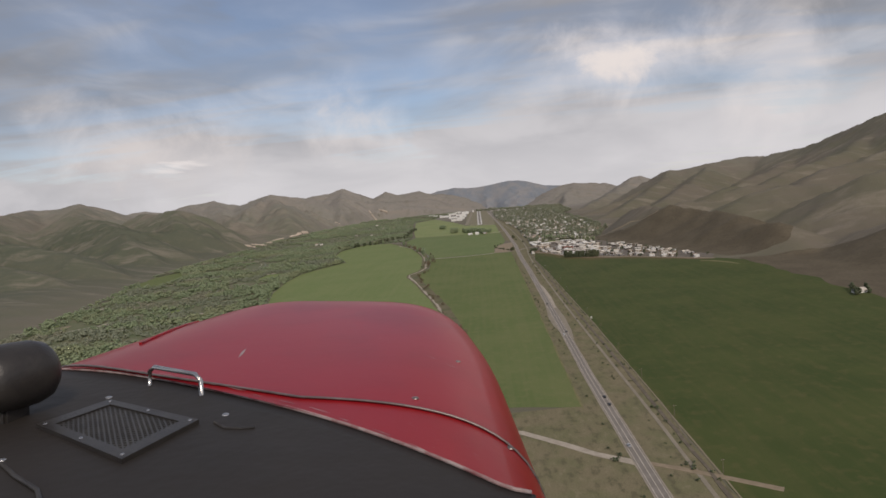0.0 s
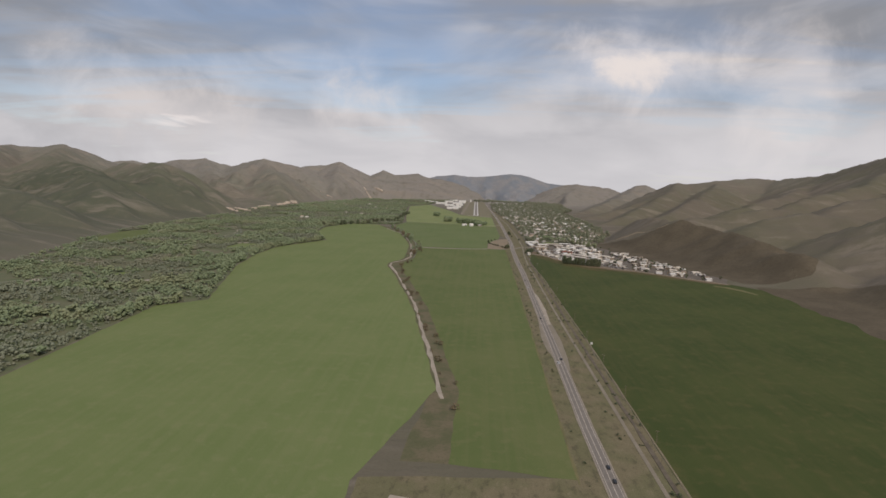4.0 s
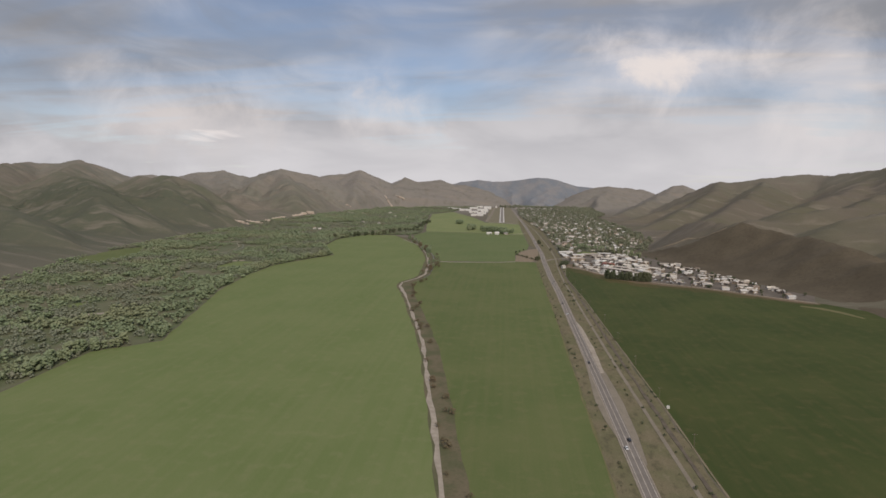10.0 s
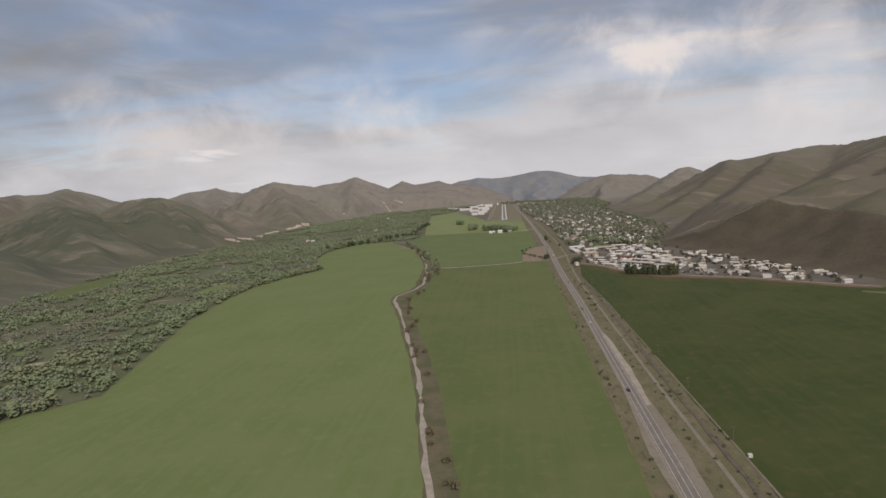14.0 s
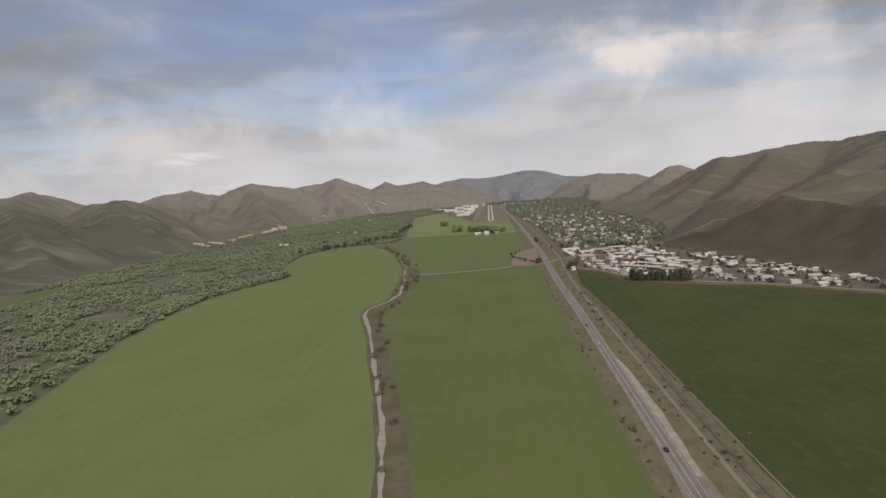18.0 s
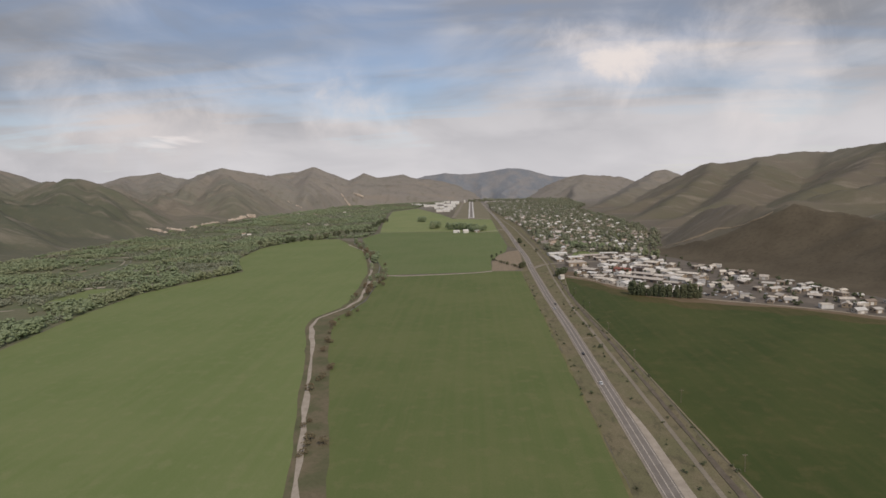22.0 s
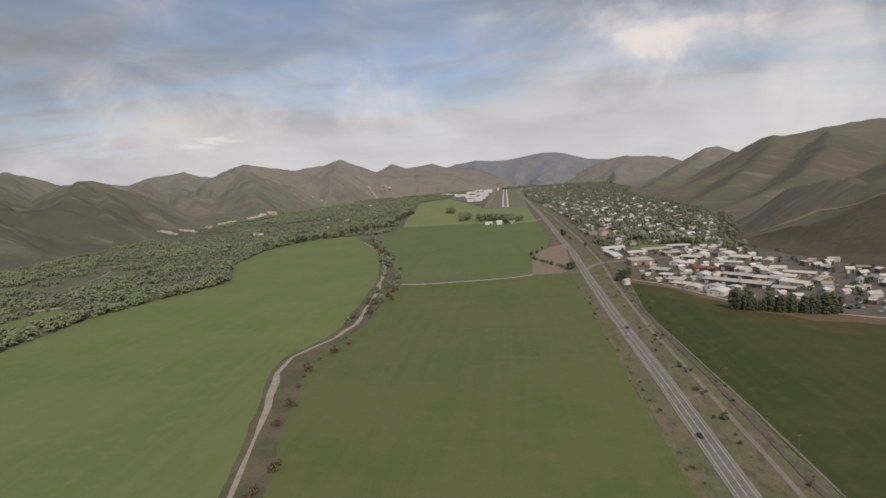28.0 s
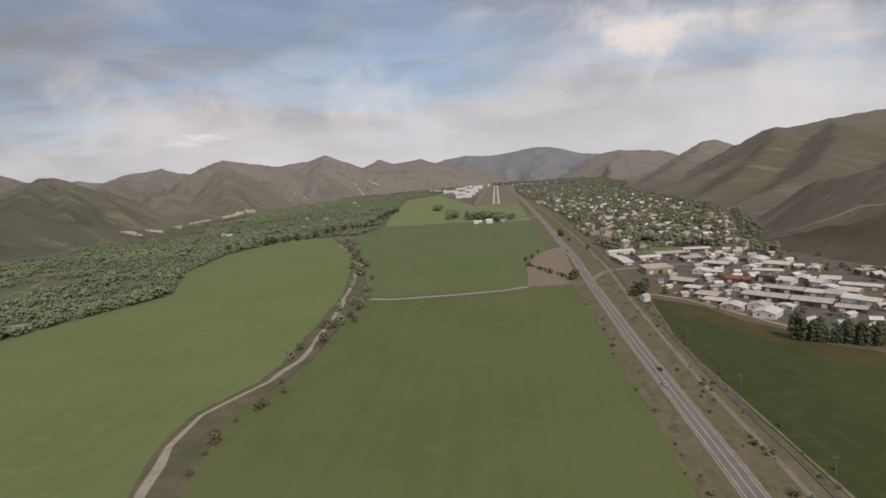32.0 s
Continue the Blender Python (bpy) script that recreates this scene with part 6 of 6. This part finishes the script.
def tube(name, pts, r, mat, label="", parent=None, n=8):
    bm = bmesh.new()
    rings = []
    for i, p in enumerate(pts):
        t = (pts[min(i + 1, len(pts) - 1)] - pts[max(i - 1, 0)]).normalized()
        s = t.cross(Vector((0.1, 0.2, 1))).normalized()
        w = t.cross(s)
        rings.append([bm.verts.new(p + (s * math.cos(k * 6.283 / n) + w * math.sin(k * 6.283 / n)) * r) for k in range(n)])
    for a, b in zip(rings, rings[1:]):
        for k in range(n):
            bm.faces.new((a[k], a[(k + 1) % n], b[(k + 1) % n], b[k])).smooth = True
    bm.faces.new(rings[0])
    bm.faces.new(list(reversed(rings[-1])))
    return part(name, bm, mat, parent or aircraft, label)


tube("seam_strip", [cowl_at(x, seam_line(x), 0.002) for x in np.linspace(-1.10, 0.112, 70)], 0.0022, M_HINGE, "dull metal piano hinge")


def shield(x, d):
    return Vector((x, d, -0.325 - 0.03 * abs((x + 0.50) / 0.55) ** 3 - 0.02 * max(0.0, 0.65 - d))) - BASE


bm = bmesh.new()
grid = [[bm.verts.new(shield(x, 0.36 + (shield_line(x) + 0.004 - 0.36) * j / 14)) for x in np.linspace(-1.16, 0.055, 50)] for j in range(15)]
low = [bm.verts.new(v.co - Vector((0, 0, 0.03))) for v in grid[-1]]
for a, b in zip(grid + [grid[-1]], grid[1:] + [low]):
    for i in range(49):
        if a is not b:
            bm.faces.new((a[i], a[i + 1], b[i + 1], b[i])).smooth = True
part("glareshield", bm, M_BLACKVINYL, aircraft, "worn black vinyl glareshield")
tube("edge_trim", [shield(x, shield_line(x) + 0.004) + Vector((0, 0, 0.002)) for x in np.linspace(-1.15, 0.05, 60)], 0.0028, M_CHIPPED, "chipped pale edge strip")
# firewall that closes the nose from behind
bm = bmesh.new()
ring = [bm.verts.new(cowl(-1 + 2 * i / 40, 0.98) * 1.0 - BASE + Vector((0, 0, -0.02))) for i in range(41)]
back = [bm.verts.new(v.co + Vector((0, 0.02, 0))) for v in ring]
bm.faces.new(ring)
bm.faces.new(list(reversed(back)))
for i in range(41):
    bm.faces.new((ring[i], back[i], back[(i + 1) % 41], ring[(i + 1) % 41]))
part("firewall", bm, M_GREYROOF, aircraft, "dull grey metal firewall")
# grab handle
h0, h1 = shield(-0.641, 0.998), shield(-0.514, 0.947)
rise = Vector((0, 0, 0.036))
tube("handle", [h0, h0 + rise * 0.75, h0 + rise + (h1 - h0) * 0.10, h1 + rise - (h1 - h0) * 0.10, h1 + rise * 0.75, h1], 0.0042, M_CHROME, "chrome wire grab handle")
# defrost vent
va, vb, vc, vd = (shield(*q) for q in ((-0.687, 0.783), (-0.650, 0.897), (-0.448, 0.816), (-0.476, 0.674)))


def on_vent(s, t, lift):
    return va * (1 - s) * (1 - t) + vb * (1 - s) * t + vc * s * t + vd * s * (1 - t) + Vector((0, 0, lift))


vent = empty("vent")
vent.parent = aircraft
bm = bmesh.new()
for s0, s1, t0, t1 in ((0, 1, 0, 0.13), (0, 1, 0.87, 1), (0, 0.11, 0.13, 0.87), (0.89, 1, 0.13, 0.87)):
    v = [bm.verts.new(on_vent(s, t, z)) for z in (0.0, 0.007) for s, t in ((s0, t0), (s1, t0), (s1, t1), (s0, t1))]
    for f in ((4, 5, 6, 7), (0, 1, 5, 4), (1, 2, 6, 5), (2, 3, 7, 6), (3, 0, 4, 7)):
        bm.faces.new([v[i] for i in f])
part("vent_frame", bm, M_BLACKPLASTIC, vent)


def mesh_bar(p, q):
    """One strand of the expanded-metal grille, between two points of the vent."""
    bm = bmesh.new()
    e = 0.011
    v = [bm.verts.new(on_vent(a, b, z)) for z in (0.0015, 0.0045) for a, b in ((p[0] - e, p[1]), (p[0] + e, p[1]), (q[0] + e, q[1]), (q[0] - e, q[1]))]
    for f in ((4, 5, 6, 7), (0, 1, 5, 4), (1, 2, 6, 5), (2, 3, 7, 6), (3, 0, 4, 7)):
        bm.faces.new([v[i] for i in f])
    part("grille_strand", bm, M_STRAND, vent)


M_STRAND = plain_mat("grille_metal", (0.075, 0.070, 0.066, 1), (0.05, 0.047, 0.045, 1), 25, 0.45, 0.1, 0.5, 0.3, obj=True)
for k in range(1, 25):
    c = -0.78 + 1.56 * k / 25
    s0, s1 = max(0.11, 0.11 + c), min(0.89, 0.89 + c)
    mesh_bar((s0, s0 - c), (s1, s1 - c))
    mesh_bar((s0, 1 - s0 + c), (s1, 1 - s1 + c))


def stud(p, r, mat, name="screw"):
    bm = bmesh.new()
    bmesh.ops.create_uvsphere(bm, u_segments=12, v_segments=6, radius=r)
    bmesh.ops.scale(bm, vec=(1, 1, 0.4), verts=bm.verts[:])
    bmesh.ops.translate(bm, vec=p, verts=bm.verts[:])
    part(name, bm, mat, aircraft)


for x, d in ((-0.672, 0.925), (-0.425, 0.856), (-0.645, 0.675)):
    stud(shield(x, d), 0.006, M_CHROME)
for s, t in ((0.05, 0.06), (0.95, 0.06), (0.05, 0.94), (0.95, 0.94), (0.5, 0.06), (0.5, 0.94)):
    stud(on_vent(s, t, 0.007), 0.003, M_CHROME)
for x, d in ((-0.135, 0.976), (-0.078, 1.287), (0.030, 0.920)):
    stud(cowl_at(x, d), 0.007, M_HINGE, "fastener")
tube("flank_hinge", [cowl_at(-0.862 - 0.055 * k / 8, 1.31 + 0.38 * k / 8, 0.002) for k in range(9)], 0.004, M_REDPAINT, "raised red hinge strip")
# compass on its bracket
bm = bmesh.new()
c0 = Vector((-0.768, 0.83, -0.262)) - BASE
turned = Matrix.Translation(c0) @ pose(0, 0, 0, 90, 0, -22)
rings = []
for r, h in ((0.020, -0.062), (0.036, -0.058), (0.047, -0.048), (0.053, -0.030), (0.054, 0.0), (0.052, 0.028), (0.045, 0.044), (0.032, 0.052), (0.016, 0.055)):
    rings.append([bm.verts.new(turned @ Vector((r * math.cos(k * 0.19635), r * math.sin(k * 0.19635), h))) for k in range(32)])
for p, q in zip(rings, rings[1:]):
    for k in range(32):
        bm.faces.new((p[k], p[(k + 1) % 32], q[(k + 1) % 32], q[k])).smooth = True
bm.faces.new(list(reversed(rings[0])))
bm.faces.new(rings[-1])
compass = part("compass", bm, M_BLACKPLASTIC, aircraft, "round black compass housing")
bm = bmesh.new()
box(bm, c0.x - 0.03, c0.x + 0.015, c0.y - 0.03, c0.y + 0.02, c0.z - 0.075, c0.z - 0.03, 0.004)
part("compass_bracket", bm, M_BLACKPLASTIC, compass)
tagged(aircraft, "faded red light aircraft nose with black glareshield", "aircraft")


def mark(pts, wide, mat, name, label=""):
    """A thin worn mark that lies on the cowling, tapering at both ends."""
    bm = bmesh.new()
    prev = None
    for i, (x, d) in enumerate(pts):
        w = wide * (math.sin(math.pi * (i + 0.3) / (len(pts) - 0.4)) + 0.1)
        pair = [bm.verts.new(cowl_at(x + s * w, d, 0.0012)) for s in (-1, 1)]
        if prev:
            bm.faces.new((prev[0], prev[1], pair[1], pair[0]))
        prev = pair
    part(name, bm, mat, aircraft, label)


mark([(-0.150 + 0.010 * i, 1.262 - 0.005 * i) for i in range(4)], 0.002, M_CHIPPED, "scrape_mark", "pale scraped paint")
mark([(-0.098 + 0.009 * i, 1.236 - 0.005 * i) for i in range(3)], 0.002, M_CHIPPED, "scrape_mark", "pale scraped paint")
mark([(-0.545 - 0.0034 * i, 1.165 + 0.015 * i) for i in range(6)], 0.003, M_CHIPPED, "scrape_mark", "pale scraped paint")
for k, x in enumerate(np.linspace(-0.95, 0.0, 17)):
    mark([(x + 0.010 * i, shield_line(x + 0.010 * i) + 0.009 + 0.003 * (k % 3)) for i in range(3 + k % 3)], 0.0018, M_CHIPPED, "paint_chip")
tube("crease", [shield(x, d) + Vector((0, 0, 0.001)) for x, d in ((-0.425, 0.82), (-0.40, 0.800), (-0.375, 0.800), (-0.355, 0.806))], 0.0022, M_BLACKPLASTIC, "raised crease in vinyl")
tube("cable", [shield(x, d) + Vector((0, 0, 0.002)) for x, d in ((-0.63, 0.66), (-0.585, 0.63), (-0.53, 0.60), (-0.50, 0.57), (-0.487, 0.555))], 0.0028, M_BLACKPLASTIC, "thin black cable")

# ---- cars, posts and poles ----
CAR_PAINTS = {"white": (0.75, 0.75, 0.75, 1), "dark": (0.03, 0.03, 0.035, 1), "silver": (0.42, 0.43, 0.45, 1)}
M_TYRE = plain_mat("tyre_rubber", (0.02, 0.02, 0.02, 1), (0.03, 0.03, 0.03, 1), 4, 0.8)
M_RIM = plain_mat("rim_metal", (0.5, 0.5, 0.5, 1), (0.4, 0.4, 0.4, 1), 4, 0.3, 0.1, 0.5, 0.8)


def car(x, y, paint, rz, long=4.6):
    m = Mat("car_paint_" + paint, 0.3, 0.1, 0.5)
    m.color(CAR_PAINTS[paint])
    c = empty("car", x, y, 0.235, rz)
    prof = [(-long / 2, 0.35), (-long / 2, 0.85), (-long * 0.30, 0.98), (-long * 0.16, 1.48), (long * 0.20, 1.50), (long * 0.36, 1.02), (long / 2, 0.92), (long / 2, 0.35)]
    bm = bmesh.new()
    l, r = ([bm.verts.new((sx * (0.88 if z < 1.2 else 0.72), yy, z)) for yy, z in prof] for sx in (-1, 1))
    n = len(prof)
    for i in range(n):
        bm.faces.new((l[i], l[(i + 1) % n], r[(i + 1) % n], r[i]))
    bm.faces.new(l)
    bm.faces.new(list(reversed(r)))
    bmesh.ops.recalc_face_normals(bm, faces=bm.faces[:])
    bmesh.ops.bevel(bm, geom=bm.edges[:], offset=0.05, segments=2, affect="EDGES")
    part("body", bm, m.m, c)
    for y0, z0, y1, z1 in ((-long * 0.295, 1.0, -long * 0.17, 1.46), (long * 0.35, 1.05, long * 0.21, 1.47)):
        bm = bmesh.new()
        dy = 0.03 if y0 < 0 else -0.03
        v = [bm.verts.new(q) for q in ((-0.74, y0 - dy, z0), (0.74, y0 - dy, z0), (0.64, y1 - dy, z1), (-0.64, y1 - dy, z1), (-0.74, y0 + dy, z0 - 0.05), (0.74, y0 + dy, z0 - 0.05), (0.64, y1 + dy, z1 - 0.05), (-0.64, y1 + dy, z1 - 0.05))]
        for f in ((0, 1, 2, 3), (7, 6, 5, 4), (0, 4, 5, 1), (1, 5, 6, 2), (2, 6, 7, 3), (3, 7, 4, 0)):
            bm.faces.new([v[i] for i in f])
        part("windscreen", bm, M_GLASS, c)
    for sx in (-1, 1):
        for yy in (-long * 0.31, long * 0.31):
            bm = bmesh.new()
            bmesh.ops.create_cone(bm, cap_ends=True, segments=16, radius1=0.33, radius2=0.33, depth=0.22, matrix=pose(sx * 0.80, yy, 0.33, 0, 90, 0))
            w = part("wheel", bm, M_TYRE, c)
            bm = bmesh.new()
            bmesh.ops.create_cone(bm, cap_ends=True, segments=12, radius1=0.2, radius2=0.2, depth=0.05, matrix=pose(sx * 0.92, yy, 0.33, 0, 90, 0))
            part("rim", bm, M_RIM, w)
    return tagged(c, paint + " car driving on the grey highway", "car", "cars on the highway")


for yy, side, paint in ((430, 1, "dark"), (446, 1, "dark"), (360, -1, "silver"), (812, -1, "dark"), (652, 1, "dark"), (1010, -1, "white"), (1075, -1, "dark"), (1254, 1, "dark"), (1232, -1, "silver"), (640, -1, "white"), (1560, 1, "white"), (1700, -1, "dark"), (1900, 1, "white")):
    k = next(i for i in range(len(ROAD) - 1) if ROAD[i][1] <= yy <= ROAD[i + 1][1])
    (xa, ya), (xb, yb) = ROAD[k], ROAD[k + 1]
    car(xa + (xb - xa) * (yy - ya) / (yb - ya) + side * 2.0, yy, paint, 0 if side < 0 else 180)
for xx, yy, paint in ((149, 1460, "white"), (160, 1462, "dark"), (170, 1465, "silver"), (185, 1405, "white"), (210, 1430, "dark"), (228, 1430, "white"), (245, 1410, "silver"), (250, 1500, "white"), (205, 1540, "dark"), (280, 1450, "white"), (300, 1400, "white"), (320, 1330, "silver")):
    if clear(xx, yy, 3):
        tagged(car(xx, yy, paint, (xx * 37) % 180), paint + " car parked on the gravel yard", group="parked cars").location.z = 0.09

rc = random.Random(21)
first = None
for i in range(46):
    xx, yy = (rc.uniform(262, 330), rc.uniform(1228, 1300)) if i % 2 else (rc.uniform(150, 300), rc.uniform(1330, 1600))
    if not inside(YARD, np.array([xx]), np.array([yy]))[0] or not clear(xx, yy, 2.4):
        continue
    if first is None:
        first = [tagged(car(xx, yy, p, 0), p + " car parked on the gravel yard", group="parked cars") for p in ("white", "silver", "dark")]
        first[1].location, first[2].location = (287, 1262, 0.09), (300, 1262, 0.09)
        first[0].location.z = 0.09
        continue
    copy_thing(first[i % 3], Matrix()).matrix_basis = pose(xx, yy, 0.09, 0, 0, rc.choice([35, 125, 20, 110]))

M_POST = plain_mat("weathered_wood", (0.26, 0.21, 0.16, 1), (0.20, 0.16, 0.12, 1), 2.0)


def pole(x, y, h):
    """A utility pole with its crossarm and insulators."""
    p = empty("utility_pole", x, y, 0.05)
    bm = bmesh.new()
    bmesh.ops.create_cone(bm, cap_ends=True, segments=10, radius1=0.16, radius2=0.10, depth=h, matrix=pose(0, 0, h / 2))
    part("pole_shaft", bm, M_POST, p)
    part("crossarm", box(bmesh.new(), -1.2, 1.2, -0.06, 0.06, h - 0.9, h - 0.72), M_POST, p)
    for k in (-1.05, -0.4, 0.4, 1.05):
        bm = bmesh.new()
        bmesh.ops.create_cone(bm, cap_ends=True, segments=8, radius1=0.05, radius2=0.03, depth=0.18, matrix=pose(k, 0, h - 0.63))
        part("insulator", bm, M_WHITE, p)
    return tagged(p, "weathered wooden utility pole at the field edge", "utility pole", "utility poles")


for yy in range(320, 1500, 82):
    pole(126.5 if yy < 1000 else 121, yy, 9)
bm = bmesh.new()
box(bm, -1.0, 1.0, -0.8, 0.8, 0, 1.7)
part_box = empty("irrigation_pump", 127.5, 710, 0.1)
part("housing", bm, M_WHITE, part_box)
part("pump_lid", box(bmesh.new(), -1.1, 1.1, -0.9, 0.9, 1.7, 1.85), M_WHITE, part_box)
tagged(part_box, "small white irrigation pump box at the field edge", "pump box")
# hay field fence posts
for side, xs0 in (("west", 68.5), ("east", 122.5)):
    f = tagged(empty("fence"), "line of wooden fence posts along the " + ("hay field" if side == "west" else "old railway"), "fence")
    shared = None
    for i in range(75):
        yy = 430 + i * 13.5
        o = -0.5 if side == "west" else -1.0
        if shared is None:
            shared = box(bmesh.new(), -0.09, 0.09, -0.09, 0.09, 0, 1.35)
            me = bpy.data.meshes.new("fence_post")
            shared.to_mesh(me)
            me.materials.append(M_POST)
        q = new("fence_post", me)
        q.parent = f
        q.location = (xs0 + (yy - 430) * (0.0035 if side == "west" else -0.007) + o, yy, 0.05)
